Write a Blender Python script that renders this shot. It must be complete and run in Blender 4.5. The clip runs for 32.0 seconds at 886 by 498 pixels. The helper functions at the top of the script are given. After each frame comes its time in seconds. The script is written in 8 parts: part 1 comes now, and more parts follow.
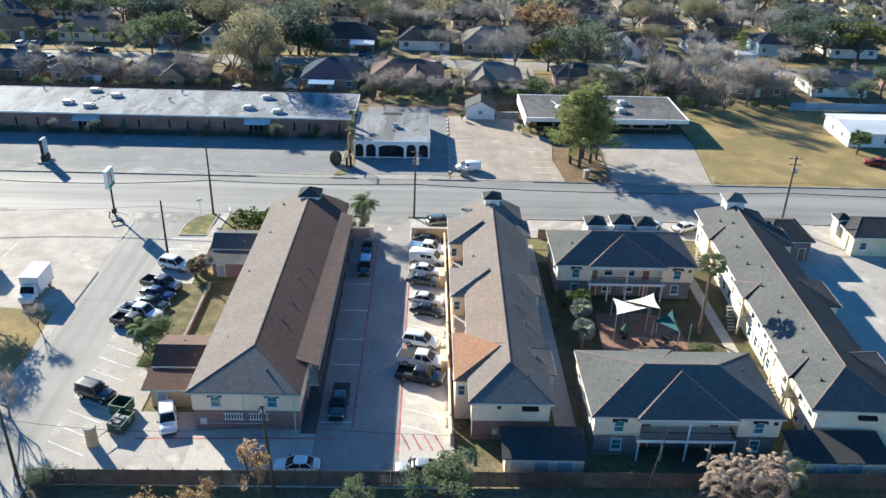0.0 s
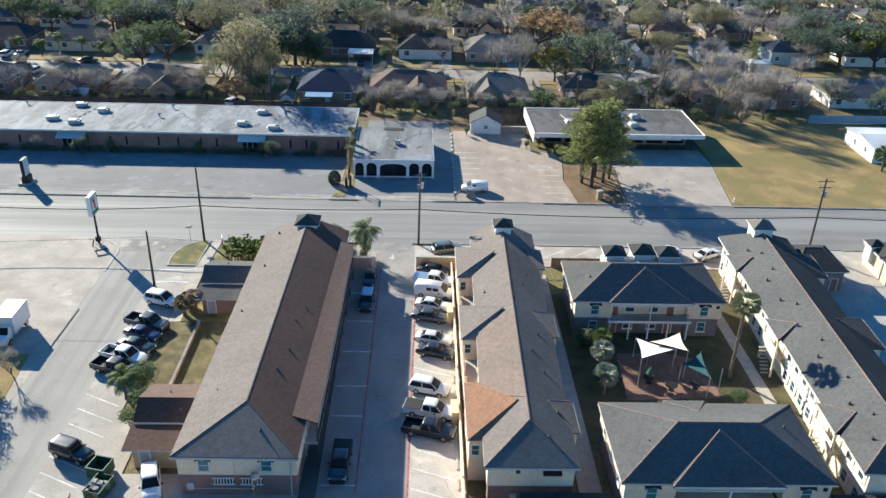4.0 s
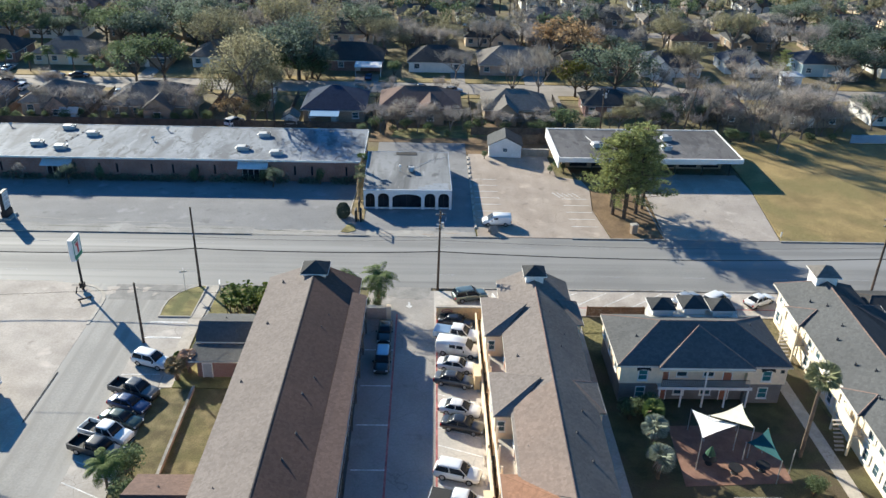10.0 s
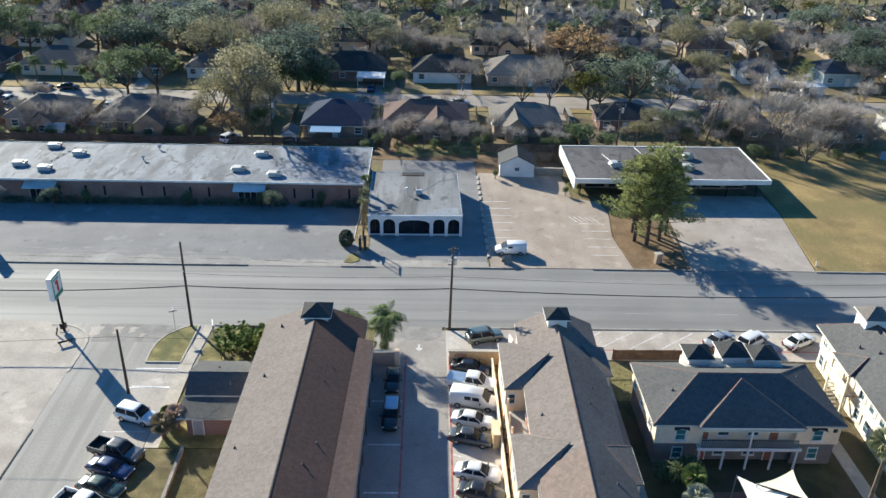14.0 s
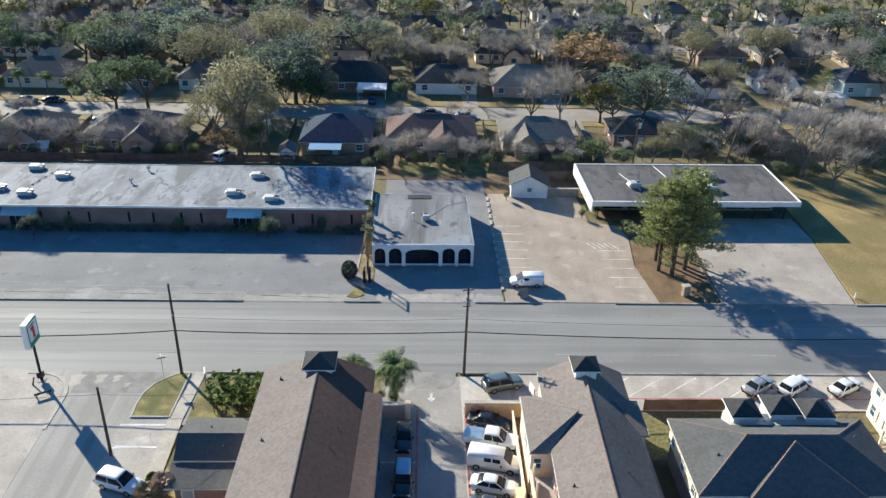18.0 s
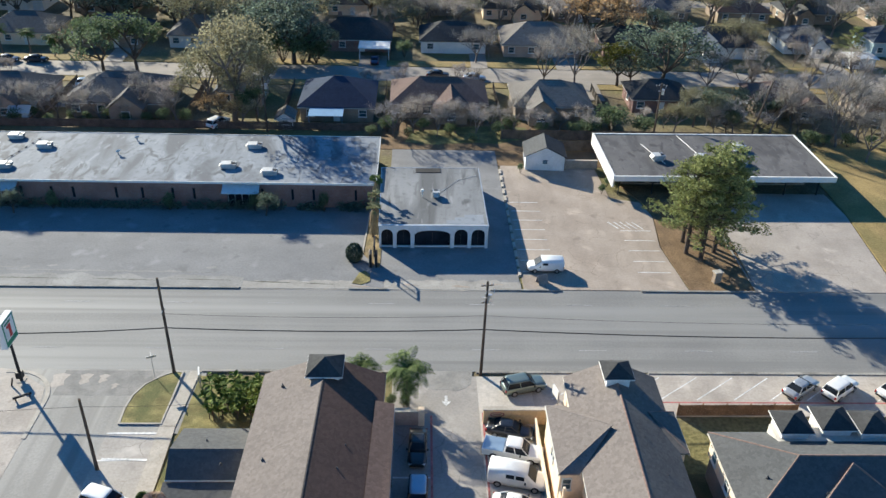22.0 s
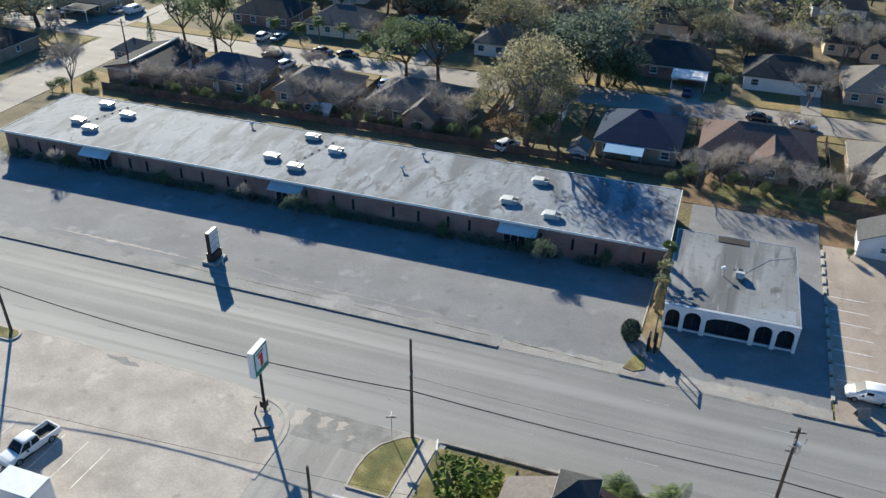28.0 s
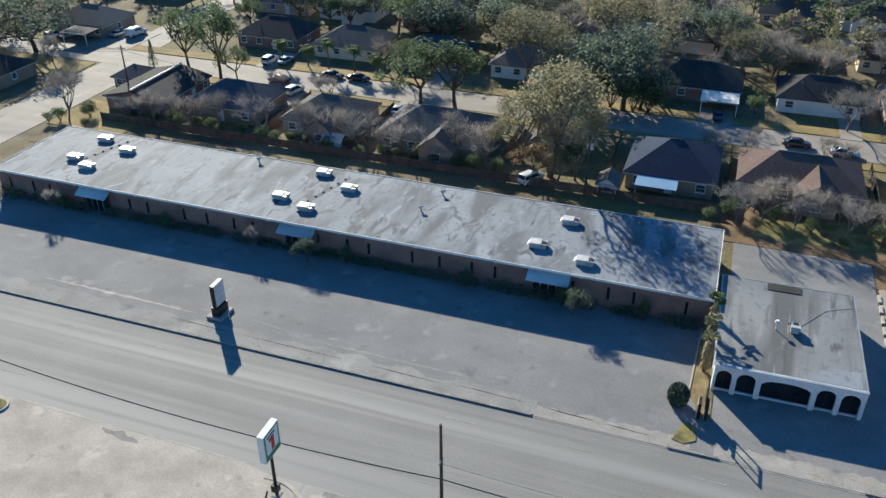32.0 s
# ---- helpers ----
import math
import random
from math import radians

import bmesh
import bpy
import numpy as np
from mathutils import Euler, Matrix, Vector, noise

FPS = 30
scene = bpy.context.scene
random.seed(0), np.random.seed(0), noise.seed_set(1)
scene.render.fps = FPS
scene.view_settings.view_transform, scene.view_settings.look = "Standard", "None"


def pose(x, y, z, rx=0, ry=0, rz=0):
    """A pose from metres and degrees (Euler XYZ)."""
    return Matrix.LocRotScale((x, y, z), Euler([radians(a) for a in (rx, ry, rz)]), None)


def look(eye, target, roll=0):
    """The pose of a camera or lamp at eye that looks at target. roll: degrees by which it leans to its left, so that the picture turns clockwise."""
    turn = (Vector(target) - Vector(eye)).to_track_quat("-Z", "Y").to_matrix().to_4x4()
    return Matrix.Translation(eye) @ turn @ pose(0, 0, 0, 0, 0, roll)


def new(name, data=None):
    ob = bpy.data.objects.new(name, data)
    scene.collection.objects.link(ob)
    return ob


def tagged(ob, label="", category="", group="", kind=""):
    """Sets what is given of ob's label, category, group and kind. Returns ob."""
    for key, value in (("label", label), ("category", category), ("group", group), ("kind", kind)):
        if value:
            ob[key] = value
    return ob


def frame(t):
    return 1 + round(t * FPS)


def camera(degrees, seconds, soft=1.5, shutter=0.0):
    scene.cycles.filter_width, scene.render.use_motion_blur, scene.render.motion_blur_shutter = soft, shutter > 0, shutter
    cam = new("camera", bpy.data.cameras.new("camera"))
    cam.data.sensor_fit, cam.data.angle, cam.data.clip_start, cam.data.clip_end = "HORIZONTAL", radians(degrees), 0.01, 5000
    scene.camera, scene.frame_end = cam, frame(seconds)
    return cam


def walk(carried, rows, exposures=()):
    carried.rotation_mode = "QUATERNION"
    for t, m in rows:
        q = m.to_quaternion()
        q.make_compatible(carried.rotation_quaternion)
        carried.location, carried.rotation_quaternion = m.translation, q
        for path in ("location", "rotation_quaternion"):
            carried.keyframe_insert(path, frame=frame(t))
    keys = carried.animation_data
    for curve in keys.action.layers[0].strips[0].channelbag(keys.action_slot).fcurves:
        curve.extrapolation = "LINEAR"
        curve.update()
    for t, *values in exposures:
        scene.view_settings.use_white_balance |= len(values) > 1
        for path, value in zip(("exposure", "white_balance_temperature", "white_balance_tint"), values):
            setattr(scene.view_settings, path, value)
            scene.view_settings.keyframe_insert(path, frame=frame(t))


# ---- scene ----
LENS = 56.2
cam = camera(LENS, 32.0, soft=1.5)
PATH = [
    (0, (13.78, -152.69, 59.62), (15.02, -108.32, 36.58), 1.84),
    (0.5, (13.68, -151.48, 59.61), (14.92, -107.12, 36.57), 1.81),
    (1, (13.56, -150.28, 59.59), (14.82, -105.92, 36.56), 1.80),
    (1.5, (13.41, -149.11, 59.57), (14.70, -104.73, 36.57), 1.77),
    (2, (13.22, -147.86, 59.54), (14.56, -103.49, 36.53), 1.80),
    (2.5, (13.01, -146.68, 59.52), (14.37, -102.31, 36.52), 1.82),
    (3, (12.84, -145.50, 59.52), (14.22, -101.13, 36.52), 1.83),
    (3.5, (12.65, -144.27, 59.55), (14.05, -99.90, 36.54), 1.81),
    (5.5, (11.91, -139.27, 59.75), (13.31, -94.91, 36.73), 1.72),
    (6, (11.70, -138.13, 59.76), (13.08, -93.76, 36.75), 1.67),
    (6.5, (11.51, -136.95, 59.73), (12.88, -92.58, 36.71), 1.66),
    (7, (11.30, -135.74, 59.68), (12.66, -91.37, 36.67), 1.61),
    (7.5, (11.08, -134.51, 59.63), (12.42, -90.15, 36.60), 1.66),
    (8, (10.83, -133.34, 59.56), (12.18, -88.98, 36.54), 1.63),
    (8.5, (10.55, -132.15, 59.48), (11.92, -87.78, 36.48), 1.68),
    (9, (10.26, -130.98, 59.42), (11.63, -86.60, 36.42), 1.67),
    (9.5, (10.05, -129.75, 59.38), (11.38, -85.38, 36.37), 1.67),
    (10, (9.90, -128.55, 59.38), (11.20, -84.19, 36.34), 1.62),
    (10.5, (9.71, -127.33, 59.36), (11.01, -82.97, 36.32), 1.60),
    (11, (9.52, -126.05, 59.34), (10.82, -81.69, 36.31), 1.64),
    (11.5, (9.34, -124.77, 59.32), (10.64, -80.41, 36.28), 1.58),
    (12, (9.17, -123.47, 59.30), (10.47, -79.12, 36.25), 1.60),
    (12.5, (8.98, -122.16, 59.29), (10.29, -77.80, 36.25), 1.60),
    (13, (8.79, -120.84, 59.30), (10.11, -76.50, 36.24), 1.55),
    (13.5, (8.59, -119.48, 59.31), (9.93, -75.13, 36.25), 1.64),
    (14, (8.39, -118.10, 59.32), (9.73, -73.76, 36.25), 1.59),
    (14.5, (8.18, -116.73, 59.33), (9.54, -72.40, 36.25), 1.58),
    (16.5, (7.33, -111.45, 59.31), (8.80, -67.13, 36.23), 1.51),
    (17, (7.07, -110.19, 59.28), (8.56, -65.88, 36.16), 1.51),
    (17.5, (6.82, -108.98, 59.23), (8.32, -64.67, 36.12), 1.47),
    (18, (6.55, -107.77, 59.15), (8.11, -63.44, 36.06), 1.48),
    (18.5, (6.29, -106.55, 59.09), (7.88, -62.22, 36.01), 1.45),
    (19, (6.05, -105.35, 59.05), (7.65, -61.25, 35.54), 1.38),
    (19.5, (5.82, -104.14, 59.01), (7.44, -60.60, 34.49), 1.43),
    (20, (5.58, -102.93, 58.96), (7.23, -59.99, 33.40), 1.49),
    (20.5, (5.35, -101.71, 58.92), (7.00, -58.81, 33.29), 1.46),
    (21, (5.15, -100.45, 58.86), (6.78, -57.56, 33.21), 1.44),
    (21.5, (4.97, -99.21, 58.81), (6.58, -56.34, 33.13), 1.41),
    (22, (4.76, -97.96, 58.78), (6.52, -55.11, 33.07), 1.83),
    (22.5, (4.56, -96.67, 58.77), (6.21, -53.85, 33.02), 2.48),
    (23, (4.37, -95.41, 58.79), (5.01, -52.60, 32.97), 3.01),
    (23.5, (4.20, -94.12, 58.84), (3.60, -51.35, 32.95), 3.44),
    (24, (4.05, -92.90, 58.91), (1.81, -50.23, 32.95), 3.49),
    (24.5, (3.90, -91.75, 59.01), (-0.07, -49.24, 32.98), 3.33),
    (25, (3.72, -90.58, 59.09), (-1.93, -48.29, 33.01), 3.29),
    (25.5, (3.49, -89.45, 59.13), (-3.61, -47.40, 33.03), 3.21),
    (26, (3.12, -88.24, 59.17), (-5.50, -46.49, 33.04), 3.19),
    (26.5, (2.63, -86.94, 59.22), (-7.34, -45.54, 33.03), 3.13),
    (28.5, (0.49, -81.69, 59.36), (-13.83, -41.62, 33.09), 0.19),
    (29, (-0.14, -80.52, 59.36), (-14.47, -40.44, 33.13), 0.04),
    (29.5, (-0.82, -79.39, 59.37), (-15.12, -39.28, 33.17), 0.03),
    (30, (-1.54, -78.26, 59.41), (-15.80, -38.12, 33.23), -0.00),
    (30.5, (-2.23, -77.17, 59.44), (-16.46, -36.99, 33.30), -0.01),
    (31, (-2.97, -76.08, 59.45), (-17.13, -35.87, 33.32), -0.02),
    (31.5, (-3.62, -75.02, 59.48), (-17.76, -34.80, 33.36), -0.06),
    (32, (-4.30, -74.00, 59.52), (-18.53, -33.74, 33.51), -0.10),
]

walk(cam, [(t, look(eye, target, roll)) for t, eye, target, roll in PATH], [(0.0, 1.30, 6450, 6.0), (2.0, 1.22, 6450, 6.0), (6.0, 1.08, 6450, 6.0), (10.0, 1.05, 6450, 6.0), (20.0, 1.02, 6450, 6.0), (32.0, 0.83, 6450, 6.0)])

# ---- sky, sun, exposure ----
SHADE = Vector((1.55, -1.85, -1.0)).normalized()
world = bpy.data.worlds.new("sky")
scene.world = world
world.use_nodes = True
wn = world.node_tree
sky = wn.nodes.new("ShaderNodeTexSky")
sky.sky_type = "NISHITA"
sky.sun_disc = False
sky.sun_elevation = math.asin(-SHADE.z)
sky.sun_rotation = math.atan2(-SHADE.x, -SHADE.y)
sky.air_density = 1.0
sky.dust_density = 0.1
sky.ozone_density = 6.0
deep = wn.nodes.new("ShaderNodeHueSaturation")
deep.inputs["Saturation"].default_value = 1.18
wn.links.new(sky.outputs[0], deep.inputs["Color"])
wn.links.new(deep.outputs[0], wn.nodes["Background"].inputs[0])
wn.nodes["Background"].inputs[1].default_value = 0.091
lamp = bpy.data.lights.new("sun", "SUN")
lamp.energy = 5.3
lamp.angle = radians(0.6)
lamp.color = (1.0, 0.933, 0.795)
sun = new("sun", lamp)
sun.matrix_world = look((0, 0, 150), Vector((0, 0, 150)) + SHADE)

# ---- materials ----
MATS = {}


def shader(name, rough=0.85, metal=0.0, spec=0.3):
    m = bpy.data.materials.new(name)
    m.use_nodes = True
    b = m.node_tree.nodes["Principled BSDF"]
    b.inputs["Roughness"].default_value = rough
    b.inputs["Metallic"].default_value = metal
    b.inputs["Specular IOR Level"].default_value = spec
    return m, m.node_tree, b


def mix(tr, kind, fac, a, b):
    n = tr.nodes.new("ShaderNodeMix")
    n.data_type, n.blend_type = "RGBA", kind
    for key, v in ((0, fac), (6, a), (7, b)):
        if isinstance(v, (int, float)):
            n.inputs[key].default_value = v
        elif isinstance(v, tuple):
            n.inputs[key].default_value = (*v[:3], 1)
        else:
            tr.links.new(v, n.inputs[key])
    return n.outputs[2]


def place_of(tr, stretch=(1, 1, 1), turn=0.0):
    g = tr.nodes.new("ShaderNodeNewGeometry")
    mp = tr.nodes.new("ShaderNodeMapping")
    mp.inputs["Scale"].default_value = stretch
    mp.inputs["Rotation"].default_value = (0, 0, radians(turn))
    tr.links.new(g.outputs["Position"], mp.inputs[0])
    return mp.outputs[0]


def grain(tr, size, detail=4.0, lo=0.35, hi=0.65, stretch=(1, 1, 1), turn=0.0, swirl=0.0):
    """A noise of that size in metres, from 0 to 1."""
    n = tr.nodes.new("ShaderNodeTexNoise")
    n.inputs["Scale"].default_value = 1.0 / size
    n.inputs["Detail"].default_value = detail
    n.inputs["Distortion"].default_value = swirl
    tr.links.new(place_of(tr, stretch, turn), n.inputs["Vector"])
    r = tr.nodes.new("ShaderNodeMapRange")
    r.inputs[1].default_value, r.inputs[2].default_value = lo, hi
    tr.links.new(n.outputs[0], r.inputs[0])
    return r.outputs[0]


def dim(c, f):
    return tuple(min(1.0, v * f) for v in c)


def relief(tr, b, height, depth):
    n = tr.nodes.new("ShaderNodeBump")
    n.inputs["Strength"].default_value = 0.6
    n.inputs["Distance"].default_value = depth
    tr.links.new(height, n.inputs["Height"])
    tr.links.new(n.outputs[0], b.inputs["Normal"])


def mat(name, col, rough=0.85, metal=0.0, big=(6.0, 0.15), fine=(0.3, 0.12), bump=0.0, spread=0.0, tint=None, spec=0.3):
    """A surface with slow and fine variation; tint is a second colour in broad patches, spread varies the object."""
    if name in MATS:
        return MATS[name]
    m, tr, b = shader(name, rough, metal, spec)
    c = mix(tr, "MIX", grain(tr, big[0]), dim(col, 1 - big[1]), dim(col, 1 + big[1]))
    if tint:
        c = mix(tr, "MIX", grain(tr, big[0] * 1.7, 5, 0.45, 0.62), c, tint)
    f = grain(tr, fine[0], 5)
    c = mix(tr, "MULTIPLY", 1.0, c, mix(tr, "MIX", f, dim((1, 1, 1), 1 - fine[1]), (1, 1, 1)))
    if spread:
        o = tr.nodes.new("ShaderNodeObjectInfo")
        c = mix(tr, "MULTIPLY", 1.0, c, mix(tr, "MIX", o.outputs["Random"], dim((1, 1, 1), 1 - spread), (1, 1, 1)))
    tr.links.new(c, b.inputs["Base Color"])
    if bump:
        relief(tr, b, f, bump)
    MATS[name] = m
    return m


def pavement_mat(name, col, dark, light, streak=(1, 1, 1), size=5.0, crack=0.0, turn=0.0, rough=0.9, lanes=None, gain=1.42):
    """Weathered paving: broad stains, streaks along the traffic, grain, cracks, and polished pale lanes."""
    m, tr, b = shader(name, rough, 0, 0.5 if rough < 0.8 else 0.3)
    c = mix(tr, "MIX", grain(tr, size, 6), dark, light)
    c = mix(tr, "MIX", 0.45, c, mix(tr, "MIX", grain(tr, 1.6, 4, 0.3, 0.7, streak, turn), dim(col, 0.8), dim(col, 1.2)))
    f = grain(tr, 0.25, 6)
    c = mix(tr, "MULTIPLY", 1.0, c, mix(tr, "MIX", f, (0.86, 0.86, 0.86), (1, 1, 1)))
    if lanes:
        track = grain(tr, 2.6, 5, 0.47, 0.62, lanes)
        c = mix(tr, "MIX", track, c, dim(col, gain))
        worn = tr.nodes.new("ShaderNodeMapRange")
        worn.inputs[3].default_value, worn.inputs[4].default_value = rough + 0.06, rough - 0.13 * (gain > 1.2)
        tr.links.new(track, worn.inputs[0])
        tr.links.new(worn.outputs[0], b.inputs["Roughness"])
        c = mix(tr, "MIX", grain(tr, 1.1, 4, 0.54, 0.68, lanes), c, dim(col, 0.8))
    else:
        c = mix(tr, "MIX", grain(tr, 2.2, 8, 0.62, 0.72), c, dim(col, 0.7))
        c = mix(tr, "MIX", grain(tr, 3.4, 7, 0.60, 0.74), c, dim(col, 1.3))
    if crack:
        v = tr.nodes.new("ShaderNodeTexVoronoi")
        v.feature = "DISTANCE_TO_EDGE"
        v.inputs["Scale"].default_value = 1 / crack
        w = tr.nodes.new("ShaderNodeTexNoise")
        w.inputs["Scale"].default_value = 0.4
        w.inputs["Detail"].default_value = 6
        pos = place_of(tr)
        tr.links.new(pos, w.inputs["Vector"])
        tr.links.new(mix(tr, "LINEAR_LIGHT", 0.35 * crack, pos, w.outputs["Color"]), v.inputs["Vector"])
        r = tr.nodes.new("ShaderNodeMapRange")
        r.inputs[1].default_value, r.inputs[2].default_value = 0.0, 0.012
        tr.links.new(v.outputs["Distance"], r.inputs[0])
        c = mix(tr, "MIX", r.outputs[0], mix(tr, "MIX", grain(tr, 9, 3, 0.4, 0.6), c, dim(col, 0.62)), c)
    tr.links.new(c, b.inputs["Base Color"])
    relief(tr, b, f, 0.01)
    MATS[name] = m
    return m


def shingle_mat(name, col, other):
    """Asphalt shingles: courses, tabs of slightly different shade, broad fading."""
    m, tr, b = shader(name, 0.95, 0, 0.15)
    c = mix(tr, "MIX", grain(tr, 7.0, 5, 0.38, 0.62), col, other)
    br = tr.nodes.new("ShaderNodeTexVoronoi")
    br.inputs["Scale"].default_value = 3.2
    tr.links.new(place_of(tr, (1, 1, 1.6)), br.inputs["Vector"])
    hs = tr.nodes.new("ShaderNodeSeparateColor")
    tr.links.new(br.outputs["Color"], hs.inputs[0])
    c = mix(tr, "MULTIPLY", 1.0, c, mix(tr, "MIX", hs.outputs[0], (0.78, 0.78, 0.78), (1, 1, 1)))
    f = grain(tr, 0.12, 4)
    c = mix(tr, "MULTIPLY", 1.0, c, mix(tr, "MIX", f, (0.85, 0.85, 0.85), (1, 1, 1)))
    c = mix(tr, "MIX", grain(tr, 1.2, 6, 0.6, 0.75, (1, 1, 0.3)), c, dim(col, 0.75))
    tr.links.new(c, b.inputs["Base Color"])
    relief(tr, b, f, 0.012)
    MATS[name] = m
    return m


def flat_roof_mat(name, col, stain, pale, turn=28, pull=0.36):
    """A membrane roof with ponding stains drawn out along the fall."""
    m, tr, b = shader(name, 0.8)
    c = mix(tr, "MIX", grain(tr, 9, 6, 0.35, 0.65), col, pale)
    c = mix(tr, "MIX", grain(tr, 4.0, 8, 0.46, 0.63, (1, pull, 1), turn, 0.7), c, stain)
    c = mix(tr, "MIX", grain(tr, 1.7, 7, 0.56, 0.66, (1, pull, 1), turn, 1.2), c, dim(stain, 0.85))
    c = mix(tr, "MIX", grain(tr, 1.3, 6, 0.60, 0.72, (1, pull, 1), turn, 1.0), c, dim(pale, 1.12))
    c = mix(tr, "MIX", grain(tr, 0.9, 5, 0.55, 0.75), c, dim(stain, 1.25))
    c = mix(tr, "MULTIPLY", 1.0, c, mix(tr, "MIX", grain(tr, 0.15, 3), (0.9, 0.9, 0.9), (1, 1, 1)))
    tr.links.new(c, b.inputs["Base Color"])
    MATS[name] = m
    return m


def leaf_mat(name, a, c2, through_=0.25):
    m, tr, b = shader(name, 0.75, 0, 0.2)
    g = tr.nodes.new("ShaderNodeNewGeometry")
    o = tr.nodes.new("ShaderNodeObjectInfo")
    c = mix(tr, "MIX", g.outputs["Random Per Island"], a, c2)
    c = mix(tr, "MULTIPLY", 1.0, c, mix(tr, "MIX", o.outputs["Random"], (0.75, 0.78, 0.75), (1.0, 1.0, 1.0)))
    tr.links.new(c, b.inputs["Base Color"])
    t = tr.nodes.new("ShaderNodeBsdfTranslucent")
    tr.links.new(c, t.inputs[0])
    s = tr.nodes.new("ShaderNodeMixShader")
    s.inputs[0].default_value = through_
    tr.links.new(b.outputs[0], s.inputs[1])
    tr.links.new(t.outputs[0], s.inputs[2])
    tr.links.new(s.outputs[0], tr.nodes["Material Output"].inputs[0])
    MATS[name] = m
    return m


def brick_mat(name, a, c2, mortar):
    m, tr, b = shader(name, 0.9)
    n = tr.nodes.new("ShaderNodeTexBrick")
    n.inputs["Scale"].default_value = 1.0
    n.inputs["Brick Width"].default_value = 0.22
    n.inputs["Row Height"].default_value = 0.098
    n.inputs["Mortar Size"].default_value = 0.008
    for k, v in (("Color1", a), ("Color2", c2), ("Mortar", mortar)):
        n.inputs[k].default_value = (*v, 1)
    g = tr.nodes.new("ShaderNodeNewGeometry")
    s = tr.nodes.new("ShaderNodeSeparateXYZ")
    k = tr.nodes.new("ShaderNodeCombineXYZ")
    ad = tr.nodes.new("ShaderNodeMath")
    tr.links.new(g.outputs["Position"], s.inputs[0])
    tr.links.new(s.outputs[0], ad.inputs[0])
    tr.links.new(s.outputs[1], ad.inputs[1])
    tr.links.new(ad.outputs[0], k.inputs[0])
    tr.links.new(s.outputs[2], k.inputs[1])
    tr.links.new(k.outputs[0], n.inputs["Vector"])
    c = mix(tr, "MULTIPLY", 1.0, n.outputs[0], mix(tr, "MIX", grain(tr, 2.5, 5), (0.72, 0.72, 0.74), (1, 1, 1)))
    tr.links.new(c, b.inputs["Base Color"])
    relief(tr, b, n.outputs["Fac"], -0.006)
    MATS[name] = m
    return m


def glass_mat(name, col, rough=0.1, spec=0.4):
    m, tr, b = shader(name, rough, 0, spec)
    c = mix(tr, "MIX", grain(tr, 1.5), dim(col, 0.7), dim(col, 1.3))
    tr.links.new(c, b.inputs["Base Color"])
    MATS[name] = m
    return m


# lane gain paints some sun glare into the worn tracks' colour
ASPHALT = pavement_mat("road_asphalt", (0.218, 0.211, 0.20), (0.188, 0.182, 0.175), (0.255, 0.246, 0.23), (0.03, 0.9, 1), 9, 0, 0, 0.76, (0.012, 0.6, 1), 1.18)
LOT = pavement_mat("old_asphalt", (0.225, 0.22, 0.22), (0.185, 0.183, 0.185), (0.265, 0.26, 0.255), (0.25, 0.5, 1), 8, 0, 20, 0.9)
LOTP = pavement_mat("pale_asphalt", (0.275, 0.265, 0.248), (0.22, 0.212, 0.20), (0.345, 0.33, 0.31), (0.1, 0.9, 1), 4, 3.0)
PATCH_L = pavement_mat("faded_patched_asphalt", (0.265, 0.25, 0.23), (0.215, 0.205, 0.19), (0.32, 0.30, 0.275), (0.5, 0.5, 1), 1.6, 2.2)
SIDE = pavement_mat("side_asphalt", (0.335, 0.315, 0.285), (0.29, 0.275, 0.25), (0.38, 0.36, 0.33), (0.9, 0.04, 1), 6, 0, 0, 0.86, (0.7, 0.015, 1), 1.12)
CONC = pavement_mat("concrete", (0.42, 0.38, 0.34), (0.36, 0.325, 0.29), (0.47, 0.43, 0.385), (0.5, 0.5, 1), 5, 4.6)
# court concrete darkened for the shade the west block throws on it
CONC_D = pavement_mat("shaded_drive_concrete", (0.33, 0.302, 0.275), (0.285, 0.262, 0.24), (0.375, 0.343, 0.312), (0.5, 0.3, 1), 5, 4.6)
# concrete colour lowered to hold the shade below the porch roof
GALLERY = pavement_mat("shaded_gallery_concrete", (0.12, 0.11, 0.10), (0.09, 0.083, 0.076), (0.15, 0.138, 0.125), (0.5, 0.3, 1), 3, 0)
# court concrete made paler for the parts in full sun
CONC_P = pavement_mat("sunlit_concrete", (0.50, 0.455, 0.405), (0.44, 0.40, 0.355), (0.56, 0.51, 0.455), (0.5, 0.3, 1), 3, 4.2)
CONC_L = pavement_mat("pale_concrete", (0.43, 0.375, 0.325), (0.365, 0.32, 0.275), (0.49, 0.435, 0.38), (0.4, 0.4, 1), 4, 0, 0, 0.9)
CONC_B = pavement_mat("brown_concrete", (0.36, 0.292, 0.238), (0.285, 0.232, 0.19), (0.435, 0.365, 0.305), (0.8, 0.12, 1), 6, 4.0, 8)
CONC_T = pavement_mat("street_concrete", (0.30, 0.265, 0.23), (0.25, 0.22, 0.19), (0.35, 0.31, 0.272), (0.05, 0.8, 1), 6, 0, 0, 0.84)
WALK = pavement_mat("walk_concrete", (0.46, 0.41, 0.35), (0.40, 0.36, 0.30), (0.52, 0.47, 0.41), (1, 1, 1), 1.5, 1.6)
PATIO = pavement_mat("brick_paving", (0.26, 0.145, 0.105), (0.20, 0.11, 0.08), (0.32, 0.19, 0.14), (1, 1, 1), 1.5, 0.6)
